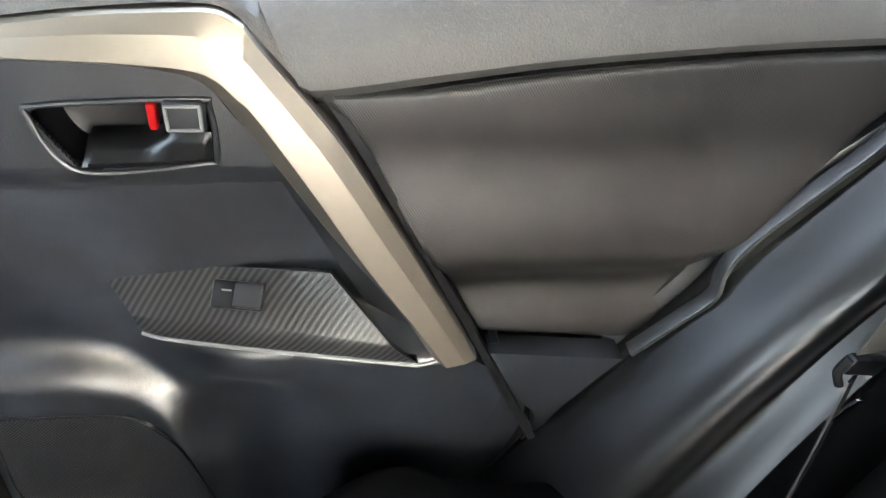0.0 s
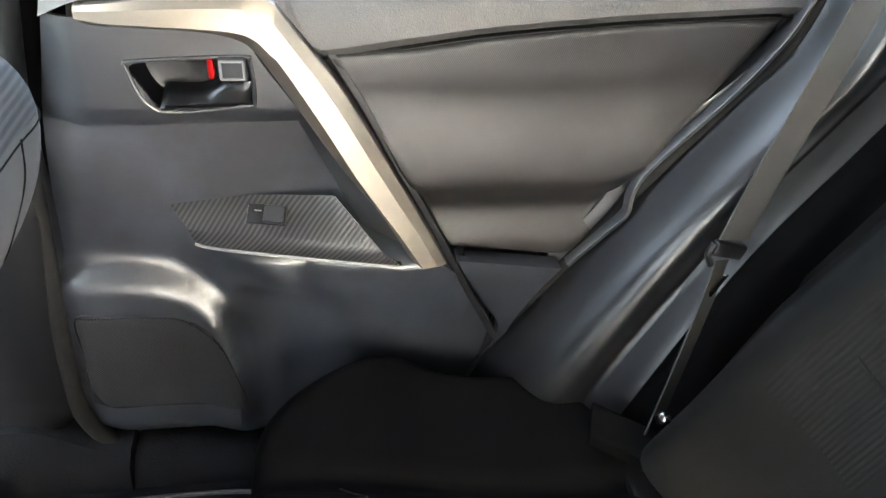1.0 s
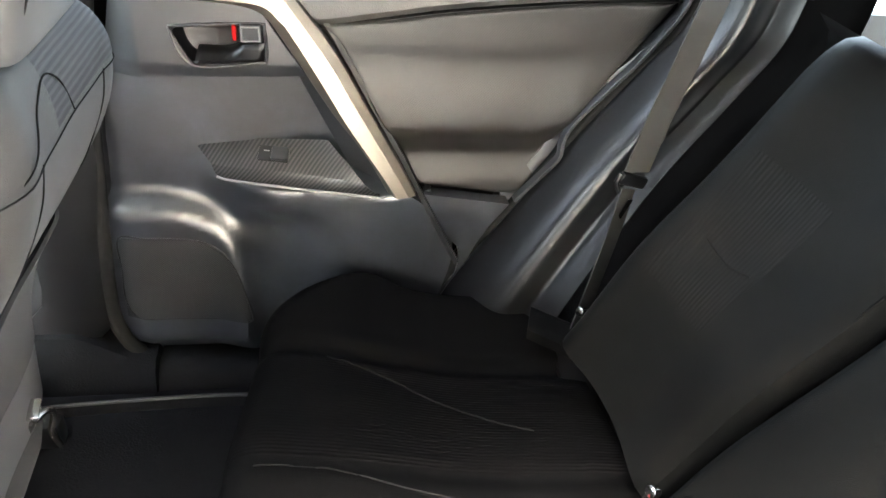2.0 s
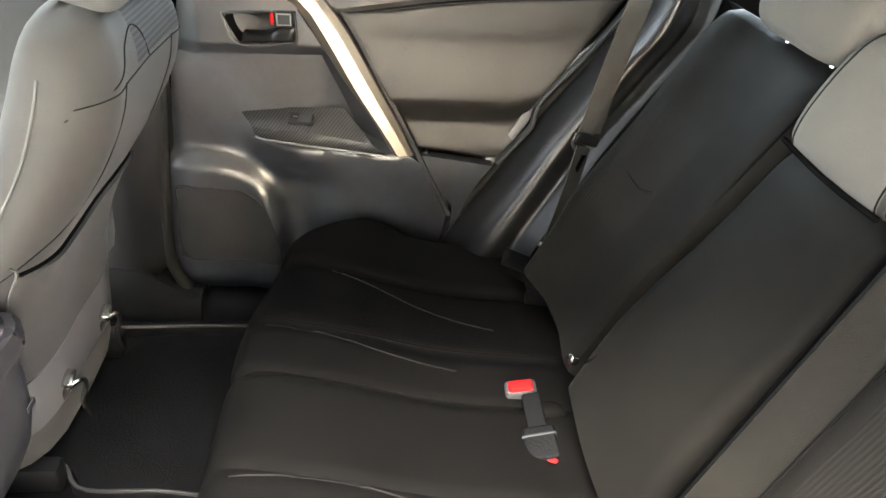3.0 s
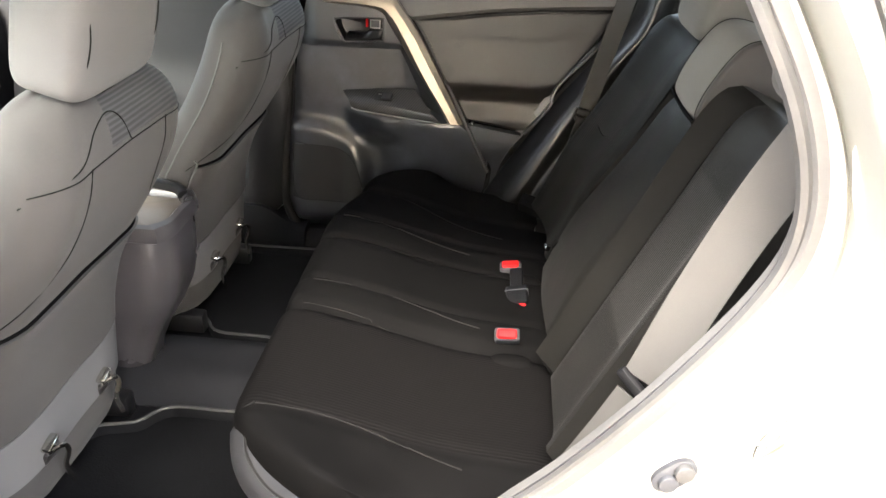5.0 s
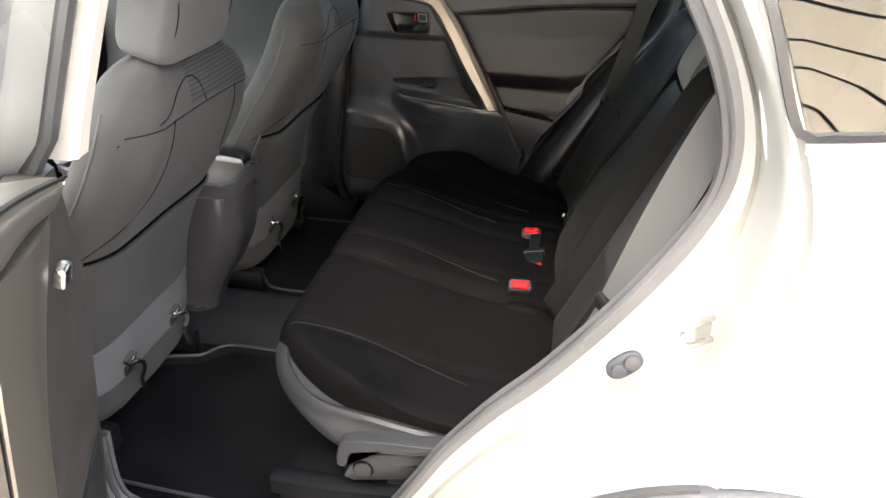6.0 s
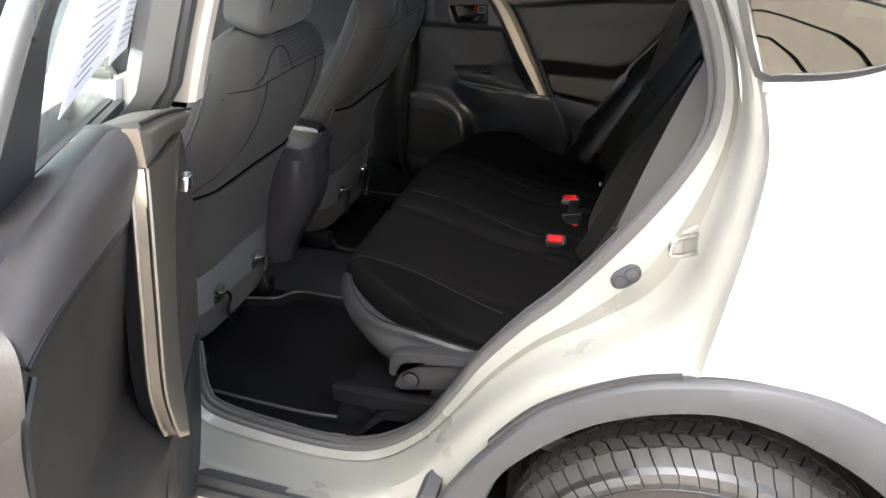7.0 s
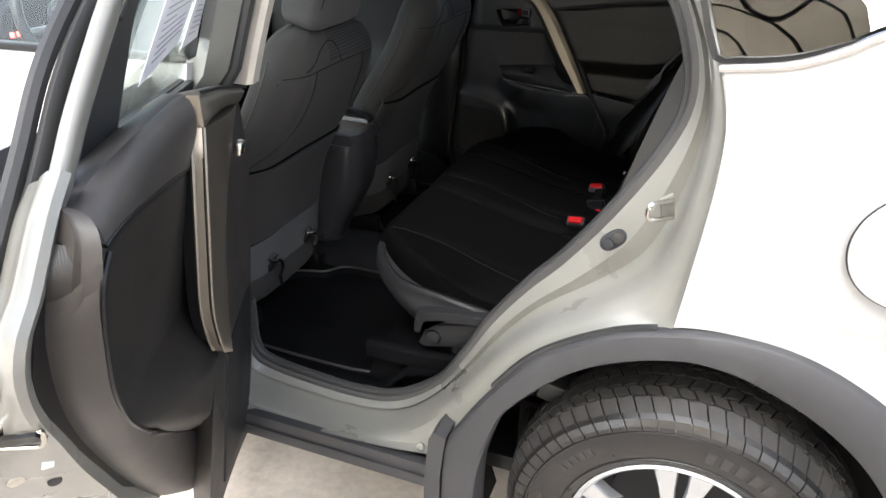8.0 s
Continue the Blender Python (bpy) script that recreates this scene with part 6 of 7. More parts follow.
# front doors' inner sides and the dash
for s in (1, -1):
    front_door = thing("front_door", (-1.65, s * 0.75, 0.42), "closed white front car door with dark inner trim" if s < 0 else "closed front car door with dark trim and handle", "car door", group="front doors")
    g = coons(poly_line([(-2.15, s * 0.74, 0.42), (-1.16, s * 0.75, 0.42)], 30), poly_line([(-2.15, s * 0.735, 1.17), (-1.13, s * 0.735, 1.20)], 30), poly_line([(-2.15, s * 0.74, 0.42), (-2.15, s * 0.735, 1.17)], 24), poly_line([(-1.16, s * 0.75, 0.42), (-1.13, s * 0.735, 1.20)], 24))
    roll = 0.035 * bump(g[..., 2], 0.84, 0.09) + 0.02 * bump(g[..., 2], 0.6, 0.12)
    g[..., 1] -= s * roll
    inner_part = part("inner_trim", slab(g, (0, s * 0.03, 0)), M_SIDE, front_door, "dark door trim")
    g = coons(poly_line([(-2.15, s * 0.735, 1.17), (-1.13, s * 0.735, 1.20)], 20), poly_line([(-2.15, s * 0.81, 1.23), (-1.10, s * 0.81, 1.26)], 20), poly_line([(-2.15, s * 0.735, 1.17), (-2.15, s * 0.81, 1.23)], 8), poly_line([(-1.13, s * 0.735, 1.20), (-1.10, s * 0.81, 1.26)], 8))
    part("window_trim", slab(pillow(g, 0.015, (0, -s, 0.5)), (0, s * 0.01, -0.02)), M_BELTLINE, front_door)
    bowl_path = bezel_curve([(-1.70, s * 0.728, 1.13), (-1.58, s * 0.728, 1.135), (-1.57, s * 0.728, 1.09), (-1.66, s * 0.728, 1.08)], 40, closed=True)
    part("handle_bowl", loft([bowl_path, bowl_path * np.array((0.99, 1, 0.99)) + np.array((-0.016, s * 0.006, 0.011)), bowl_path * np.array((0.98, 1, 0.97)) + np.array((-0.032, -s * 0.002, 0.033))]), M_BLACK, inner_part)
    part("pull_lever", block((0.04, 0.015, 0.026), pose(-1.60, s * 0.72, 1.115), 0.004), M_BUCKLE, inner_part)
    g = coons(poly_line([(-2.20, s * 0.87, 0.36), (-1.13, s * 0.87, 0.36)], 20), poly_line([(-2.20, s * 0.86, 1.22), (-1.085, s * 0.86, 1.26)], 20), poly_line([(-2.20, s * 0.87, 0.36), (-2.20, s * 0.86, 1.22)], 20), bezel_curve([(-1.13, s * 0.87, 0.36), (-1.13, s * 0.87, 0.7), (-1.10, s * 0.87, 1.1), (-1.085, s * 0.86, 1.26)], 20))
    g[..., 1] += s * 0.03 * bump(g[..., 2], 0.85, 0.3)
    part("door_skin", slab(g, (0, -s * 0.02, 0)), M_WHITE, front_door, "white outer door skin")
    fr = bezel_curve([(-1.10, s * 0.83, 1.26), (-1.07, s * 0.80, 1.42), (-1.04, s * 0.74, 1.60), (-1.15, s * 0.72, 1.64), (-1.5, s * 0.72, 1.62), (-1.9, s * 0.76, 1.42), (-2.18, s * 0.82, 1.24)], 50)
    part("window_frame", sweep(fr, [(-0.02, -0.015), (0.02, -0.015), (0.02, 0.015), (-0.02, 0.015)], up=(0, -s, 0)), M_BLACK, front_door)
    gl = coons(poly_line([(-2.15, s * 0.835, 1.23), (-1.10, s * 0.835, 1.265)], 10), poly_line([(-1.60, s * 0.74, 1.58), (-1.06, s * 0.74, 1.61)], 10), poly_line([(-2.15, s * 0.835, 1.23), (-1.60, s * 0.74, 1.58)], 10), poly_line([(-1.10, s * 0.835, 1.265), (-1.06, s * 0.74, 1.61)], 10))
    pane = part("window_pane", slab(gl, (0, s * 0.004, 0)), M_GLASS, front_door)
    pane.visible_shadow = False
    part("chrome_line", sweep(poly_line([(-2.18, s * 0.865, 1.232), (-1.09, s * 0.865, 1.268)], 10), ring2(0.006, 0.008, 8)), M_BLACK, front_door)
dash = bezel_curve([(-1.95, 1.06), (-1.97, 1.13), (-2.05, 1.18), (-2.25, 1.22), (-2.45, 1.16), (-2.45, 0.5), (-2.1, 0.5), (-1.98, 0.7)], 40, closed=True)
dashboard = thing("dashboard", (-2.1, 0, 0.5), "black moulded dashboard behind the front seats", "dashboard")
part("dash_body", loft([[(x, y, z) for x, z in dash] for y in (-0.72, -0.3, 0.3, 0.72)]), M_MAT, dashboard)
part("instrument_hood", loft([[(-1.99 - 0.2 * k, -0.40 + 0.20 * math.cos(a), 1.13 + (0.14 - 0.05 * k) * math.sin(a)) for a in np.linspace(0, math.pi, 20)] for k in (0, 1)]), M_MAT, dashboard)
for dy in (-0.147, -0.126):
    part("red_readout", block((0.004, 0.012, 0.014), pose(-1.985, -0.37 + dy, 1.181), 0.001), M_LAMP, dashboard, "small red lit readout")
wheel_m = Matrix.Translation((-1.885, -0.37, 1.20)) @ Matrix.Rotation(radians(66), 4, "Y")
steering = thing("steering_wheel", (-1.885, -0.37, 1.20), "black steering wheel with silver spokes", "steering wheel")
part("rim", tube([wheel_m @ Vector((0.185 * math.cos(a), 0.185 * math.sin(a), 0)) for a in np.linspace(0, 2 * math.pi, 48, endpoint=False)], 0.015, 10, up=tuple(wheel_m.to_3x3() @ Vector((0, 0, 1))), closed=True), M_BLACK, steering)
part("hub", cushion_body((-1.885, -0.37, 1.20), (0.08, 0.08, 0.03), Matrix.Rotation(radians(66), 4, "Y"), 3), M_BLACK, steering)
for a in (0.3, 2.84, 4.71):
    part("spoke", tube([wheel_m @ Vector((r * math.cos(a), r * math.sin(a), 0)) for r in (0.06, 0.12, 0.18)], 0.011, 8, up=(0, 0.2, 1)), M_ALLOY, steering)
wind = wall_piece("windscreen", slab(coons(poly_line([(-2.45, -0.7, 1.1), (-2.45, 0.7, 1.1)], 8), poly_line([(-1.78, -0.6, 1.60), (-1.78, 0.6, 1.60)], 8), poly_line([(-2.45, -0.7, 1.1), (-1.78, -0.6, 1.60)], 8), poly_line([(-2.45, 0.7, 1.1), (-1.78, 0.6, 1.60)], 8)), (0, 0, 0.006)), M_GLASS, "windscreen pane", "window")
wind.visible_shadow = False
wall_piece("bulkhead", block((0.04, 1.6, 0.8), pose(-2.5, 0, 0.7), 0.01), M_BLACK, "dark front bulkhead", "bulkhead")
wall_piece("underbody", block((3.4, 1.44, 0.05), pose(-0.85, 0, 0.30), 0.01), M_BLACK, "black underbody", "underbody")

# centre console
console = thing("centre_console", (-1.25, 0, 0.40), "dark glossy centre console with a recessed lid", "console")
rows = []
for z, xr, hy in ((0.41, -1.245, 0.060), (0.48, -1.232, 0.064), (0.54, -1.205, 0.072), (0.60, -1.168, 0.084), (0.66, -1.140, 0.096), (0.72, -1.126, 0.102), (0.79, -1.122, 0.105), (0.822, -1.122, 0.106), (0.830, -1.124, 0.104)):
    # flat rear face, a broad chamfer to each flank
    plan = [(xr, 0.0), (xr, 0.45 * hy), (xr - 0.003, 0.60 * hy), (xr - 0.030, 0.94 * hy), (xr - 0.050, hy), (xr - 0.25, hy), (xr - 0.44, hy), (xr - 0.45, 0.0), (xr - 0.44, -hy), (xr - 0.25, -hy), (xr - 0.050, -hy), (xr - 0.030, -0.94 * hy), (xr - 0.003, -0.60 * hy), (xr, -0.45 * hy)]
    rows.append([(x, y, z) for x, y in poly_line(plan + plan[:1], 85)[:-1]])
part("console_body", loft(rows), M_CONSOLE, console, "glossy dark plastic console body")


def console_ring(out, z):
    hy, xr = 0.108 + out, -1.118 + out
    return [(x, y, z) for x, y in bezel_curve([(xr, 0.0), (xr, 0.6 * hy), (xr - 0.022, 0.93 * hy), (xr - 0.06, hy), (xr - 0.44, hy), (xr - 0.45, 0), (xr - 0.44, -hy), (xr - 0.06, -hy), (xr - 0.022, -0.93 * hy), (xr, -0.6 * hy)], 80, closed=True)]


part("collar", loft([console_ring(-0.004, 0.826), console_ring(0.002, 0.830), console_ring(0.003, 0.846), console_ring(-0.003, 0.862), console_ring(-0.014, 0.866), console_ring(-0.022, 0.858), console_ring(-0.026, 0.842)]), M_CONSOLE, console, "raised glossy collar")
part("lid", loft([console_ring(-0.028, 0.838), console_ring(-0.028, 0.848), console_ring(-0.034, 0.851), console_ring(-0.09, 0.850)]), M_LID, console, "smooth lid, the headliner's reflection coloured in as brown-grey")
far_rim = bezel_curve([(-1.150, 0.070, 0.864), (-1.17, 0.082, 0.874), (-1.25, 0.086, 0.884), (-1.40, 0.086, 0.890), (-1.52, 0.086, 0.890)], 30)
part("lid_rim", sweep(far_rim, ring2(0.012, 0.012, 10, 3)), M_BLACK, console, "black raised rim")
part("rear_scuff", block((0.002, 0.026, 0.010), pose(-1.1205, 0.045, 0.735, 0, 0, 0), 0.0008), M_PANEL, console)

# ---- open side of the body: jamb, quarter panel, arch, wheel ----
body = thing("car_body_side", (-0.3, -0.85, 0.25), "pearl white car body side, open door frame, grey wheel arch", "car body")
W = bezel_curve([(-1.14, -0.72, 0.60), (-1.135, -0.725, 0.47), (-1.09, -0.73, 0.425), (-0.93, -0.73, 0.403), (-0.78, -0.73, 0.403), (-0.68, -0.73, 0.432), (-0.58, -0.73, 0.512), (-0.51, -0.73, 0.625), (-0.46, -0.73, 0.715), (-0.385, -0.73, 0.82), (-0.31, -0.73, 0.908), (-0.214, -0.73, 1.045), (-0.135, -0.73, 1.185), (-0.113, -0.73, 1.275), (-0.133, -0.727, 1.37), (-0.185, -0.71, 1.47), (-0.28, -0.67, 1.60), (-0.40, -0.64, 1.655)], 110)
T = bezel_curve([(-1.14, -0.80, 0.60), (-1.13, -0.80, 0.45), (-1.09, -0.80, 0.40), (-0.93, -0.80, 0.385), (-0.78, -0.80, 0.385), (-0.665, -0.80, 0.415), (-0.575, -0.80, 0.495), (-0.50, -0.80, 0.59), (-0.43, -0.80, 0.69), (-0.345, -0.80, 0.785), (-0.24, -0.80, 0.862), (-0.150, -0.80, 0.94), (-0.105, -0.80, 1.045), (-0.087, -0.80, 1.18), (-0.09, -0.795, 1.30), (-0.135, -0.77, 1.42), (-0.235, -0.72, 1.57), (-0.38, -0.68, 1.66)], 110)
K = bezel_curve([(-1.14, -0.86, 0.58), (-1.13, -0.865, 0.43), (-1.09, -0.865, 0.388), (-0.93, -0.868, 0.383), (-0.75, -0.868, 0.388), (-0.60, -0.870, 0.405), (-0.510, -0.876, 0.44), (-0.450, -0.885, 0.565), (-0.385, -0.890, 0.672), (-0.300, -0.893, 0.775), (-0.19, -0.895, 0.848), (-0.083, -0.893, 0.888), (-0.066, -0.885, 1.02), (-0.056, -0.880, 1.18), (-0.060, -0.872, 1.28), (-0.108, -0.83, 1.41), (-0.205, -0.76, 1.57), (-0.36, -0.70, 1.67)], 110)
rows = [W + np.array((0, 0.03, 0)), W, W * 0.75 + T * 0.25 + np.array((0, 0.006, 0)), W * 0.50 + T * 0.50 + np.array((0, 0.010, 0)), W * 0.36 + T * 0.64 + np.array((0, 0.024, 0)), W * 0.16 + T * 0.84 + np.array((0, 0.044, 0)), W * 0.05 + T * 0.95 + np.array((0, 0.040, 0)), T * 0.98 + K * 0.02 + np.array((0, 0.018, 0)), T * 0.90 + K * 0.10 + np.array((0, -0.010, 0)), T * 0.80 + K * 0.20 + np.array((0, -0.022, 0)), T * 0.55 + K * 0.45 + np.array((0, -0.014, 0)), T * 0.25 + K * 0.75 + np.array((0, 0.004, 0)), T * 0.1 + K * 0.9 + np.array((0, 0.006, 0)), K, K + np.array((0.012, 0.006, 0.0))]
bm = bmesh.new()
sheet(bm, np.array(rows))
part("door_jamb", bm, M_SHADEWHITE, body, "creamy white painted door jamb")
part("jamb_seal", sweep(W + np.array((0, 0.012, 0)), [(-0.014, -0.02), (0.012, -0.02), (0.014, 0.006), (0.006, 0.016), (-0.008, 0.016), (-0.014, 0.006)], up=(0, -1, 0)), M_SEALGREY, body, "grey flocked door seal")
part("seal_lip", tube(W + (np.array((-0.62, -0.70, 1.02)) - W) * np.array((0.028, 0.3, 0.028)), 0.009, 8, up=(0, 1, 0)), M_RUBBER, body)
# inner sill behind the seal
sill_in = W[14:52]
part("inner_sill", slab(np.array([sill_in + np.array((0, 0.02, 0.0)), sill_in + np.array((0, 0.05, -0.012)), sill_in + np.array((0, 0.08, -0.045))]), (0, 0, -0.02)), M_BLACK, body)
inner_wall = np.array([W[48:108] + np.array((0, 0.015, 0)), W[48:108] + np.array((0.03, 0.05, -0.01)), W[48:108] + np.array((0.10, 0.09, -0.03))])
part("inner_side_trim", slab(inner_wall, (0.01, -0.012, 0)), M_LITFABRIC, body, "black cloth inner side trim")


ARCH_OUT = bezel_curve([(-0.512, 0.24), (-0.509, 0.368), (-0.500, 0.488), (-0.466, 0.565), (-0.403, 0.667), (-0.314, 0.778), (-0.183, 0.862), (-0.069, 0.896), (0.022, 0.907), (0.114, 0.899), (0.206, 0.867), (0.30, 0.808), (0.39, 0.70), (0.45, 0.55), (0.48, 0.40), (0.485, 0.24)], 120)
ARCH_IN = bezel_curve([(-0.430, 0.24), (-0.428, 0.382), (-0.418, 0.470), (-0.396, 0.557), (-0.363, 0.637), (-0.256, 0.754), (-0.156, 0.813), (-0.060, 0.842), (0.010, 0.842), (0.085, 0.822), (0.184, 0.774), (0.27, 0.705), (0.34, 0.61), (0.385, 0.50), (0.41, 0.38), (0.415, 0.24)], 120)


# outer skin from the jamb's edge to the rear
left = bezel_curve([(-0.078, -0.895, 0.898), (-0.066, -0.887, 1.02), (-0.056, -0.884, 1.14), (-0.054, -0.880, 1.235), (-0.062, -0.868, 1.29), (-0.080, -0.852, 1.345)], 40)
right = bezel_curve([(0.60, -0.90, 0.40), (0.98, -0.86, 0.70), (1.0, -0.84, 1.0), (0.98, -0.82, 1.25), (0.95, -0.78, 1.50)], 40)
bottom = np.array([(x, -0.90, np.interp(x, ARCH_OUT[30:110, 0], ARCH_OUT[30:110, 1]) - 0.006) for x in np.linspace(-0.078, 0.455, 44)] + [(0.48 + 0.03 * k, -0.90, 0.42 - 0.005 * k) for k in range(5)])
bottom[-1] = right[0]
top = bezel_curve([(-0.080, -0.852, 1.345), (0.016, -0.852, 1.359), (0.085, -0.85, 1.385), (0.135, -0.848, 1.413), (0.30, -0.84, 1.47), (0.6, -0.82, 1.50), (0.95, -0.78, 1.50)], 49)
g = coons(bottom, top, left, right)
bulge = 0.022 * bump(g[..., 2], 1.12, 0.16) + 0.012 * step(g[..., 2], 1.27, 1.20) * step(g[..., 2], 0.90, 1.0)
g[..., 1] -= bulge * step(g[..., 0], -0.075, 0.05)
part("quarter_panel", slab(g, (0, 0.012, 0)), M_WHITE, body, "glossy white quarter panel")
# fuel flap
cx, cz, rr = 0.238, 1.122, 0.094
ang = np.linspace(0, 2 * math.pi, 60, endpoint=False)
part("fuel_flap", loft([[(cx + rr * k * math.cos(a), -0.915 - d - 0.012 * math.exp(-((cz + rr * k * math.sin(a) - 1.12) / 0.16) ** 2), cz + rr * k * math.sin(a)) for a in ang] for k, d in ((1, 0.002), (1, 0.008), (0.985, 0.0092), (0.5, 0.010), (0.02, 0.010))]), M_WHITE, body, "round white fuel flap")
part("flap_gap", tube([(cx + 1.012 * rr * math.cos(a), -0.920 - 0.012 * math.exp(-((cz + rr * math.sin(a) - 1.12) / 0.16) ** 2), cz + 1.012 * rr * math.sin(a)) for a in ang], 0.0013, 6, up=(0, 1, 0), closed=True), M_BEAM, body)
# quarter window with its bright strip
strip = bezel_curve([(-0.082, -0.856, 1.346), (0.016, -0.857, 1.360), (0.085, -0.855, 1.387), (0.135, -0.852, 1.415), (0.30, -0.844, 1.474)], 30)
part("bright_strip", sweep(strip, ring2(0.007, 0.007, 8)), M_CHROME, body, "bright window strip")
low = strip + np.array((0.0, 0.008, 0.012))
upq = bezel_curve([(-0.185, -0.755, 1.60), (0.0, -0.74, 1.61), (0.2, -0.74, 1.60), (0.4, -0.75, 1.56)], 30)
gq = coons(low, upq, bezel_curve([low[0], (-0.122, -0.815, 1.46), upq[0]], 12), poly_line([low[-1], upq[-1]], 12))
part("quarter_window", slab(gq, (0, 0.004, 0)), M_TINT, body, "dark tinted quarter window")
part("window_gasket", sweep(bezel_curve([(-0.20, -0.752, 1.61), (-0.135, -0.812, 1.47), (-0.093, -0.848, 1.365), (-0.06, -0.853, 1.36), (0.016, -0.853, 1.370), (0.09, -0.85, 1.396), (0.30, -0.838, 1.482)], 40), [(-0.005, -0.005), (0.005, -0.005), (0.005, 0.005), (-0.005, 0.005)], up=(0, -1, 0)), M_BLACK, body)
# grey arch trim: a soft convex band, its inner edge turned under
rows = []
for k, lift, y in ((0.0, -0.004, -0.882), (0.0, 0.002, -0.900), (0.02, 0.0, -0.909), (0.10, 0, -0.915), (0.5, 0, -0.921), (0.90, 0, -0.921), (0.98, 0, -0.916), (1.0, 0, -0.908), (1.0, -0.002, -0.86), (1.0, 0.004, -0.82)):
    ln = ARCH_OUT * (1 - k) + ARCH_IN * k
    ln = ln + lift * (ln - np.array((0, 0.35))) / np.linalg.norm(ln - np.array((0, 0.35)), axis=1)[:, None]
    rows.append(np.stack([ln[:, 0], np.full(120, y), ln[:, 1]], 1))
bm = bmesh.new()
sheet(bm, np.array(rows))
part("arch_trim", bm, M_CLAD, body, "grey plastic wheel arch trim")
lip = np.array([p for p in ARCH_OUT if -0.40 < p[0] < -0.09])
part("arch_lip", sweep(np.stack([lip[:, 0] - 0.003, np.full(len(lip), -0.898), lip[:, 1] + 0.004], 1), [(-0.004, -0.005), (0.004, -0.005), (0.005, 0.002), (0.003, 0.005), (-0.003, 0.005)], up=(0, -1, 0)), M_RUBBER, body, "dark rubber lip along the arch")
part("arch_foot", loft([[(-0.552, y, 0.24), (-0.512, y, 0.24), (-0.511, y, 0.40), (-0.498, y, 0.515), (-0.524, y, 0.522), (-0.538, y, 0.50), (-0.548, y, 0.40)] for y in (-0.80, -0.908, -0.914)]), M_CLAD, body, "grey block at the foot of the arch")
# black sill strip with a groove
for z0, z1, y0 in ((0.322, 0.350, -0.872), (0.352, 0.384, -0.866)):
    part("sill_strip", sweep(poly_line([(-1.9, y0, (z0 + z1) / 2), (-0.55, y0, (z0 + z1) / 2)], 20), [(-0.012, -(z1 - z0) / 2), (0.012, -(z1 - z0) / 2), (0.014, 0), (0.012, (z1 - z0) / 2), (-0.012, (z1 - z0) / 2)]), M_CLAD, body, "dark grey sill strip")
part("sill_under", loft([[(x, -0.86, 0.322), (x, -0.70, 0.30), (x, -0.70, 0.345), (x, -0.84, 0.35)] for x in (-1.9, -0.5)]), M_BLACK, body)
part("sill_plug", disc((-0.575, -0.872, 0.432), (0, -1, 0.3), 0.009, 0.003, 16), M_SHADEWHITE, body)
# striker and stop on the jamb
st = Vector((-0.138, -0.812, 1.083))
part("striker_plate", block((0.028, 0.006, 0.054), Matrix.Translation(st + Vector((0.012, 0.008, 0))) @ Euler((radians(8), radians(-18), radians(38))).to_matrix().to_4x4(), 0.003), M_SHADEWHITE, body, "white painted striker plate")
part("striker_loop", tube(bezel_curve([st + Vector((0.02, 0, 0.018)), st + Vector((-0.006, -0.022, 0.018)), st + Vector((-0.016, -0.030, 0.014)), st + Vector((-0.016, -0.030, -0.008)), st + Vector((-0.002, -0.022, -0.012)), st + Vector((0.024, 0, -0.014))], 24), 0.0042, 8, up=(0.3, 0.2, 1)), M_STEEL, body, "steel striker loop")
gm = Matrix.Translation((-0.213, -0.795, 1.0)) @ Euler((radians(-4), radians(-40), radians(8))).to_matrix().to_4x4()
gp = [gm @ Vector((0.027 * (abs(math.cos(a)) ** 0.7) * math.copysign(1, math.cos(a)), 0, 0.0165 * math.sin(a))) for a in np.linspace(0, 2 * math.pi, 28, endpoint=False)]
gn = gm.to_3x3() @ Vector((0, -1, 0))
gc = gm.translation
part("stop_base", loft([[p + gn * 0.0 for p in gp], [p + gn * 0.006 for p in gp], [gc + (p - gc) * 0.8 + gn * 0.008 for p in gp], [gc + (p - gc) * 0.05 + gn * 0.008 for p in gp]]), M_BUCKLE, body, "dark rubber door stop")
part("stop_bung", disc(gc + gm.to_3x3() @ Vector((-0.010, 0, 0)) + gn * 0.009, gn, 0.011, 0.005, 16), M_BUCKLE, body)
part("stop_bung", disc(gc + gm.to_3x3() @ Vector((0.012, 0, 0.002)) + gn * 0.010, gn, 0.011, 0.005, 16), M_RUBBER, body)
# centre pillar on the open side
pil = []
for z in np.linspace(0.42, 1.67, 24):
    sh = 0.09 * float(step(z, 1.0, 1.65))
    yo = -0.865 + 0.14 * max(0, (z - 1.15) / 0.5) ** 1.3
    sh -= 0.13 * float(step(z, 1.25, 1.05))
    pil.append([(-1.155 + sh, yo, z), (-1.085 + sh, yo, z), (-1.08 + sh, yo + 0.012, z), (-1.055 + sh, yo + 0.06, z), (-1.055 + sh, yo + 0.10, z), (-1.17 + sh, yo + 0.10, z)])
part("centre_pillar", loft(pil), M_SHADEWHITE, body, "white painted centre pillar")
pseal = [(-1.052 - 0.13 * float(step(z, 1.25, 1.05)) + 0.09 * float(step(z, 1.0, 1.65)), -0.805 + 0.14 * max(0, (z - 1.15) / 0.5) ** 1.3, z) for z in np.linspace(0.45, 1.66, 30)]
part("pillar_seal", tube(pseal, 0.013, 8, up=(0, 1, 0)), M_RUBBER, body)
trim = []
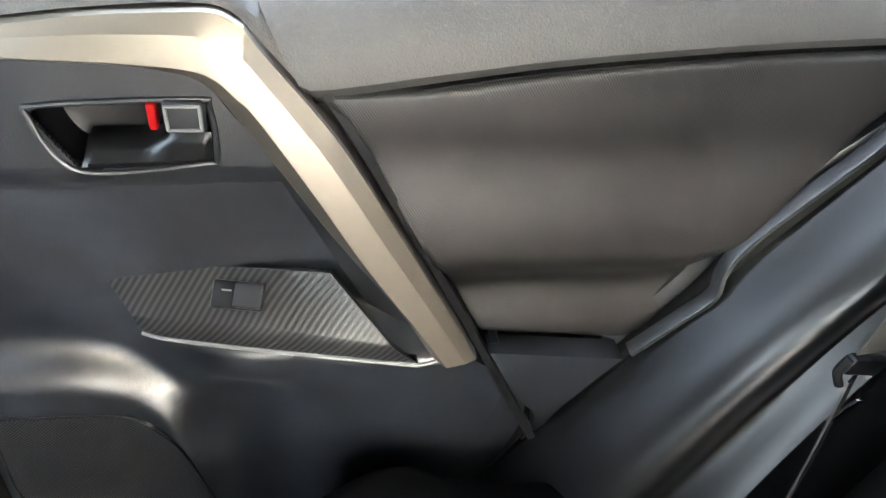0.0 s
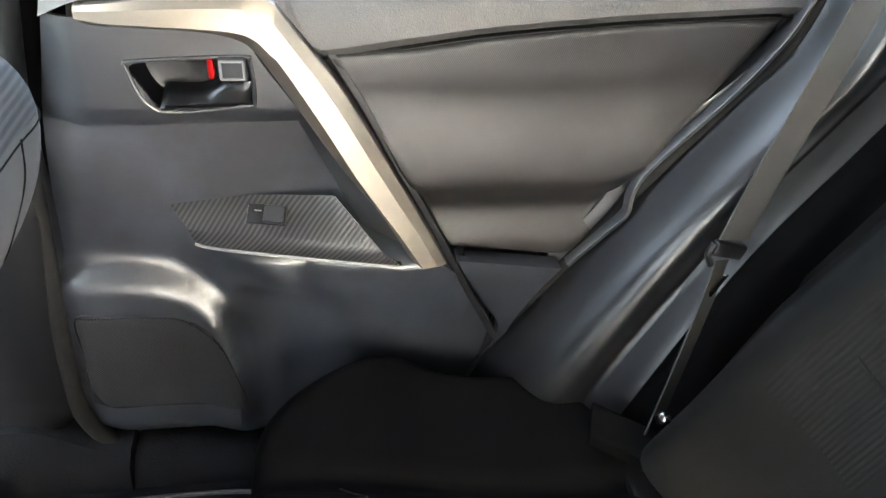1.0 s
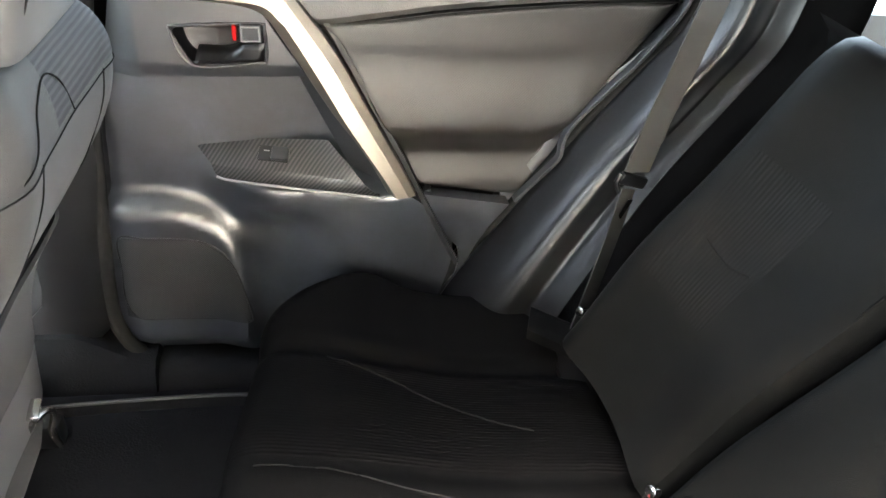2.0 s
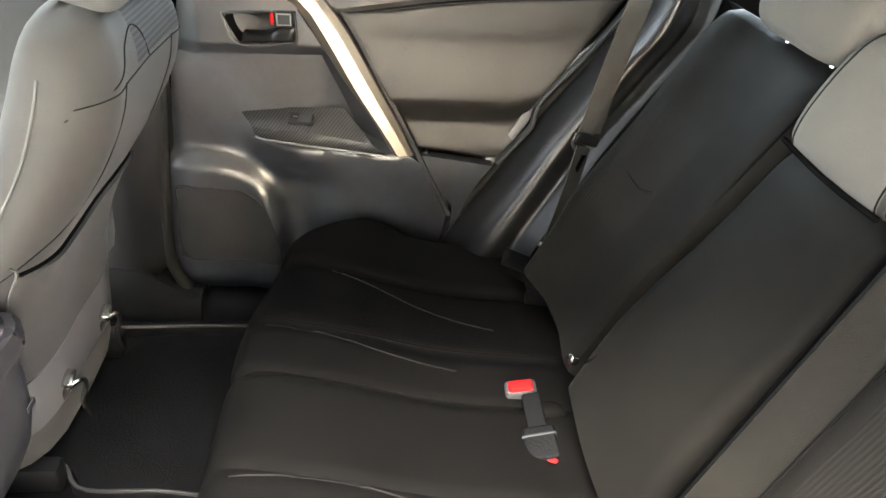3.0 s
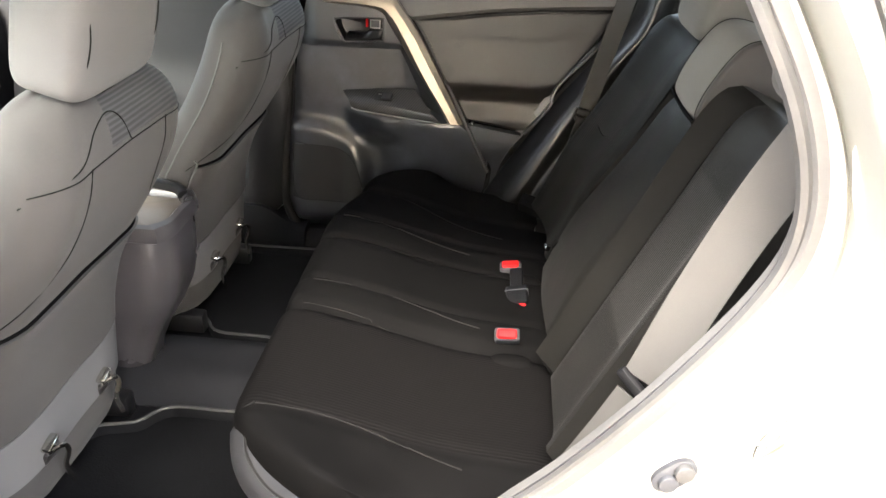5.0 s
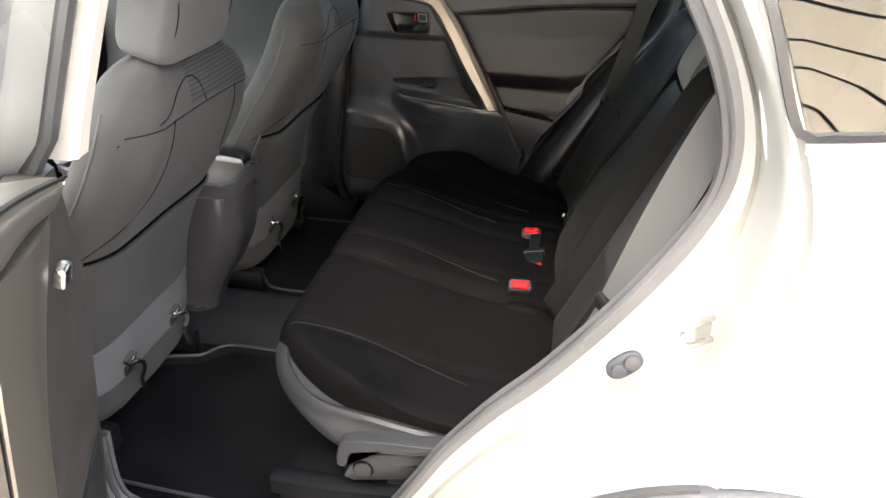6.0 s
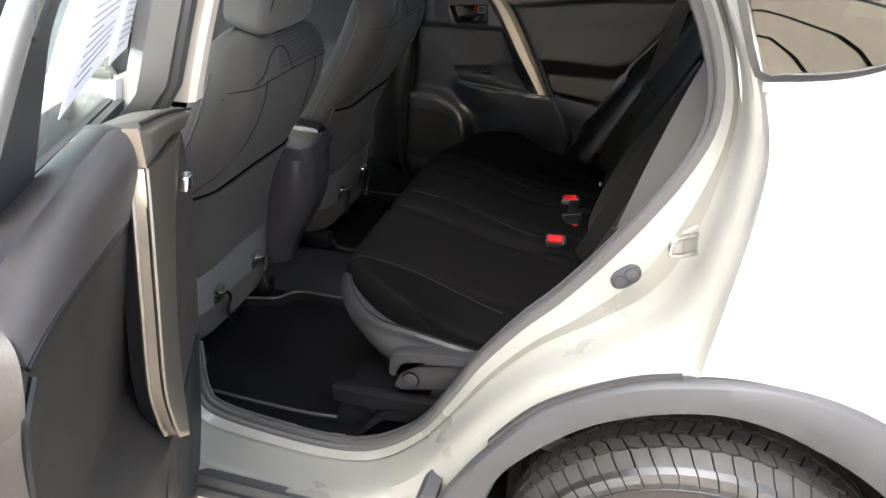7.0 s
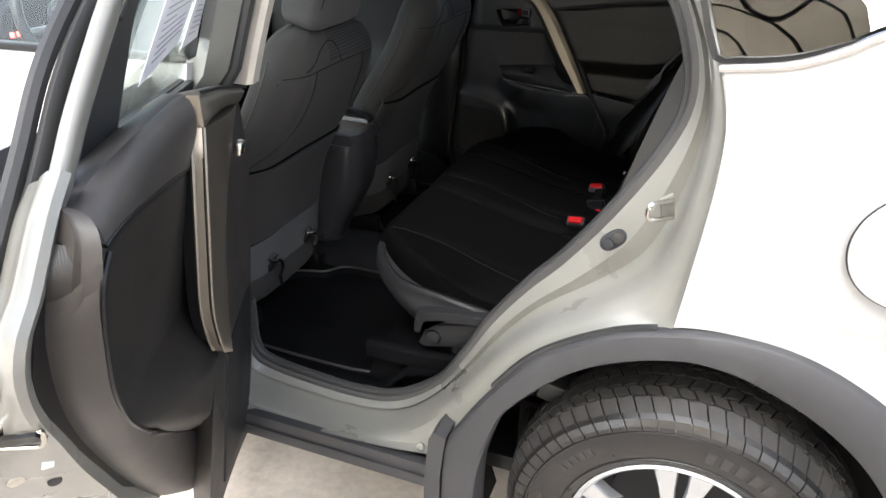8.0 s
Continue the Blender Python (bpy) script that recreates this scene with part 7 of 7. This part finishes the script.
for z in np.linspace(1.20, 1.66, 16):
    sh = 0.09 * float(step(z, 1.0, 1.65))
    yo = -0.775 + 0.14 * max(0, (z - 1.15) / 0.5) ** 1.3
    trim.append([(-1.125 + sh, yo, z), (-1.04 + sh, yo, z), (-1.03 + sh, yo + 0.01, z), (-1.035 + sh, yo + 0.04, z), (-1.125 + sh, yo + 0.04, z)])
part("pillar_cover", loft(trim), M_PILLAR, body, "beige pillar cover")
lowp = []
for z in np.linspace(0.42, 1.20, 16):
    lowp.append([(-1.255, -0.765, z), (-1.18, -0.765, z), (-1.17, -0.755, z), (-1.175, -0.72, z), (-1.29, -0.70, z)])
part("lower_pillar_cover", loft(lowp), M_PANEL, body, "dark lower pillar cover")
# wheel well
liner = np.array([[(0.008 + 0.475 * math.cos(a), y, 0.365 + 0.475 * math.sin(a)) for a in np.linspace(radians(200), radians(-20), 40)] for y in (-0.89, -0.80, -0.69)])
part("wheel_well", slab(liner, (0, 0.0, 0.004)), M_LINER, body, "dark wheel well liner")
part("well_wall", block((0.84, 0.02, 0.56), pose(0.03, -0.69, 0.52), 0.005), M_LINER, body)
for x, z in ((-0.30, 0.60), (-0.27, 0.52), (-0.33, 0.45)):
    part("chassis_bracket", block((0.08, 0.10, 0.05), pose(x, -0.74, z, 0, 20, 10), 0.01), M_BEAM, body)

# ---- rear wheel ----
WC = Vector((-0.008, -0.79, 0.362))


def wheel_ring(r, y, n=96):
    return [(WC.x + r * math.cos(a), WC.y + y, WC.z + r * math.sin(a)) for a in np.linspace(0, 2 * math.pi, n, endpoint=False)]


prof = [(0.212, -0.088), (0.222, -0.100), (0.255, -0.112), (0.290, -0.115), (0.315, -0.112), (0.312, -0.110), (0.318, -0.104), (0.328, -0.098), (0.336, -0.088), (0.345, -0.06), (0.348, 0.0), (0.345, 0.06), (0.338, 0.088), (0.318, 0.106), (0.290, 0.115), (0.225, 0.10), (0.212, 0.088)]
tyre = part("rear_wheel", loft([wheel_ring(r, y) for r, y in prof], caps=False), M_TYREWALL, body, "black road tyre with zigzag block tread")
# tread: six ribs cut by zigzag grooves and slanting sipes


def crown(y):
    return 0.367 - 0.006 * (abs(y) / 0.06) ** 2 if abs(y) < 0.06 else 0.361 - 0.018 * ((abs(y) - 0.06) / 0.036) ** 1.6


def tread_rib(bm, y0, y1, count, shift, slant, zig0, zig1, gap):
    """One rib of blocks; each block is a curved patch with its own side walls."""
    for k in range(count):
        lo, hi = [], []
        edge = []
        for line, way in ((0, 1), (1, -1)):
            us = np.linspace(0, 1 - gap, 6)[::way]
            for u in us:
                a = 2 * math.pi * (k + shift + u + slant * (line - 0.5)) / count
                y = (y0, y1)[line] + (zig0, zig1)[line] * (abs(((a * 72 / (2 * math.pi)) % 1.0) - 0.5) * 4 - 1)
                edge.append((a, y))
        for a, y in edge:
            r = crown(y)
            lo.append(bm.verts.new((WC.x + (r - 0.014) * math.cos(a), WC.y + y, WC.z + (r - 0.014) * math.sin(a))))
            hi.append(bm.verts.new((WC.x + r * math.cos(a), WC.y + y, WC.z + r * math.sin(a))))
        n = len(edge)
        for i in range(n // 2 - 1):
            bm.faces.new((hi[i], hi[i + 1], hi[n - 2 - i], hi[n - 1 - i]))
        for i in range(n):
            j = (i + 1) % n
            bm.faces.new((lo[i], lo[j], hi[j], hi[i]))


bm = bmesh.new()
for y0, y1, count, shift, slant, zig0, zig1, gap in ((-0.096, -0.0665, 66, 0.0, 0.25, 0.0, 0.0015, 0.10), (-0.0605, -0.0375, 72, 0.3, 0.30, 0.0020, 0.0030, 0.13), (-0.0315, -0.0035, 72, 0.6, -0.35, 0.0030, 0.0030, 0.13), (0.0035, 0.0315, 72, 0.1, 0.35, 0.0030, 0.0030, 0.13), (0.0375, 0.0605, 72, 0.75, -0.30, 0.0030, 0.0020, 0.13), (0.0665, 0.096, 66, 0.45, 0.25, 0.0015, 0.0, 0.12)):
    tread_rib(bm, y0, y1, count, shift, slant, zig0, zig1, gap)
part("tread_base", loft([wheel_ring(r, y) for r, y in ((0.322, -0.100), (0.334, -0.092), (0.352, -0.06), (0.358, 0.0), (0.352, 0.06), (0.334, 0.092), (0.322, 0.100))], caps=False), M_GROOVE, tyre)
tagged(part("tread", bm, M_TYRE, tyre, smooth=False), kind="stuff")
# shoulder lugs on the outer wall, leaning with the sipes
bm = bmesh.new()
for k in range(66):
    pts = []
    for u in (0, 0.45, 0.91):
        for r, y, lean in ((0.3432, -0.0955, 0.0), (0.336, -0.1065, -0.12), (0.323, -0.1140, -0.22), (0.314, -0.1165, -0.26), (0.310, -0.100, -0.26), (0.330, -0.085, 0.0)):
            a = 2 * math.pi * (k + u - 0.175 + lean) / 66
            pts.append(bm.verts.new((WC.x + r * math.cos(a), WC.y + y, WC.z + r * math.sin(a))))
    for m in (0, 6):
        for i in range(6):
            j = (i + 1) % 6
            bm.faces.new((pts[m + i], pts[m + j], pts[m + 6 + j], pts[m + 6 + i]))
    bm.faces.new(pts[:6])
    bm.faces.new(pts[12:][::-1])
tagged(part("shoulder_tread", bm, M_TYREWALL, tyre, smooth=False), kind="stuff")
part("wall_ring", tube(wheel_ring(0.309, -0.1135), 0.0035, 6, up=(0, 1, 0), closed=True), M_TYREWALL, tyre)
part("wall_ring", tube(wheel_ring(0.238, -0.107), 0.0025, 6, up=(0, 1, 0), closed=True), M_TYREWALL, tyre)


def wall_bar(a0, a1, r0, r1, parent):
    g = np.array([[(WC.x + r * math.cos(a), WC.y - 0.1152, WC.z + r * math.sin(a)) for a in np.linspace(a0, a1, 6)] for r in (r0, r1)])
    part("raised_bar", slab(g, (0, 0.004, 0)), M_TYRE, parent, smooth=False)


for k in range(8):
    a = radians(84 - k * 6.2)
    wall_bar(a, a - radians(3.8), 0.264, 0.290, tyre)
for k in range(5):
    a = radians(148 - k * 4)
    wall_bar(a, a - radians(2.4), 0.272, 0.290, tyre)
rimp = [(0.2155, -0.085), (0.2155, -0.096), (0.209, -0.099), (0.203, -0.094), (0.198, -0.07), (0.190, 0.05)]
part("rim", loft([wheel_ring(r, y) for r, y in rimp], caps=False), M_ALLOY, tyre, "silver alloy rim")
part("brake_disc", disc((WC.x, WC.y + 0.03, WC.z), (0, -1, 0), 0.14, 0.01, 40), M_BEAM, tyre)
part("rim_back", disc((WC.x, WC.y + 0.06, WC.z), (0, -1, 0), 0.19, 0.01, 40), M_BLACK, tyre)
for k in range(5):
    for da in (-0.17, 0.17):
        a = radians(90 + 72 * k) + da
        c, s = math.cos(a), math.sin(a)
        loops = []
        for r, w, y in ((0.05, 0.030, -0.085), (0.11, 0.026, -0.090), (0.16, 0.034, -0.092), (0.204, 0.050, -0.090)):
            p, q = Vector((WC.x + r * c, WC.y + y, WC.z + r * s)), Vector((-s, 0, c))
            loops.append([p + q * w * 0.5, p + q * w * 0.42 + Vector((0, -0.006, 0)), p - q * w * 0.42 + Vector((0, -0.006, 0)), p - q * w * 0.5, p - q * w * 0.4 + Vector((0, 0.03, 0)), p + q * w * 0.4 + Vector((0, 0.03, 0))])
        part("spoke", loft(loops), M_ALLOY, tyre)
part("hub_cap", disc((WC.x, WC.y - 0.09, WC.z), (0, -1, 0), 0.035, 0.012, 30), M_ALLOY, tyre)

# ---- outdoors ----
gx = np.r_[np.linspace(-400, -8, 8), np.linspace(-6, 6, 40), np.linspace(8, 400, 8)]
g = np.array([[(x, y, 0.0) for y in gx] for x in gx])
bm = bmesh.new()
sheet(bm, g)
tagged(part("ground", bm, M_CONCRETE, None, smooth=False), "tan broom-finished concrete ground", "ground", kind="structure")
canopy = thing("canopy", (0, -6.5, 0), "beige cloth canopy on dark steel arches", "canopy")
xs = np.linspace(-3.5, 3.5, 30)
prof = bezel_curve([(-9.5, 2.2), (-8.6, 3.2), (-7.0, 4.1), (-5.6, 4.5), (-4.2, 4.7)], 48)
g = np.array([[(x, y, z + 0.08 * math.sin(x * 2.1) * math.sin(y * 1.3)) for y, z in prof] for x in xs])
part("canopy_cloth", slab(g, (0, 0, 0.004)), M_CANVAS, canopy, "beige shade cloth")
for x in np.linspace(-3.4, 3.4, 7):
    part("steel_arch", tube([(x, y, z - 0.10) for y, z in prof], 0.022, 8, up=(1, 0, 0)), M_BEAM, canopy)
for i in (3, 11, 19, 27, 35, 44):
    y, z = prof[i]
    part("steel_rail", tube([(-3.5, y, z - 0.14), (0, y, z - 0.16), (3.5, y, z - 0.14)], 0.032, 8), M_BEAM, canopy)
for x in np.linspace(-3.3, 1.6, 6):
    part("steel_brace", tube(bezel_curve([(x, *(prof[4] - np.array((0, 0.1)))), (x + 0.9, *(prof[12] - np.array((0, 0.16)))), (x + 1.75, *(prof[22] - np.array((0, 0.1))))], 16), 0.014, 6), M_BEAM, canopy)
for x in (-3.4, -1.13, 1.13, 3.4):
    part("steel_post", tube([(x, -9.5, 0), (x, -9.5, 1.2), (x, -9.5, 2.3)], 0.06, 8, up=(1, 0, 0)), M_BEAM, canopy)
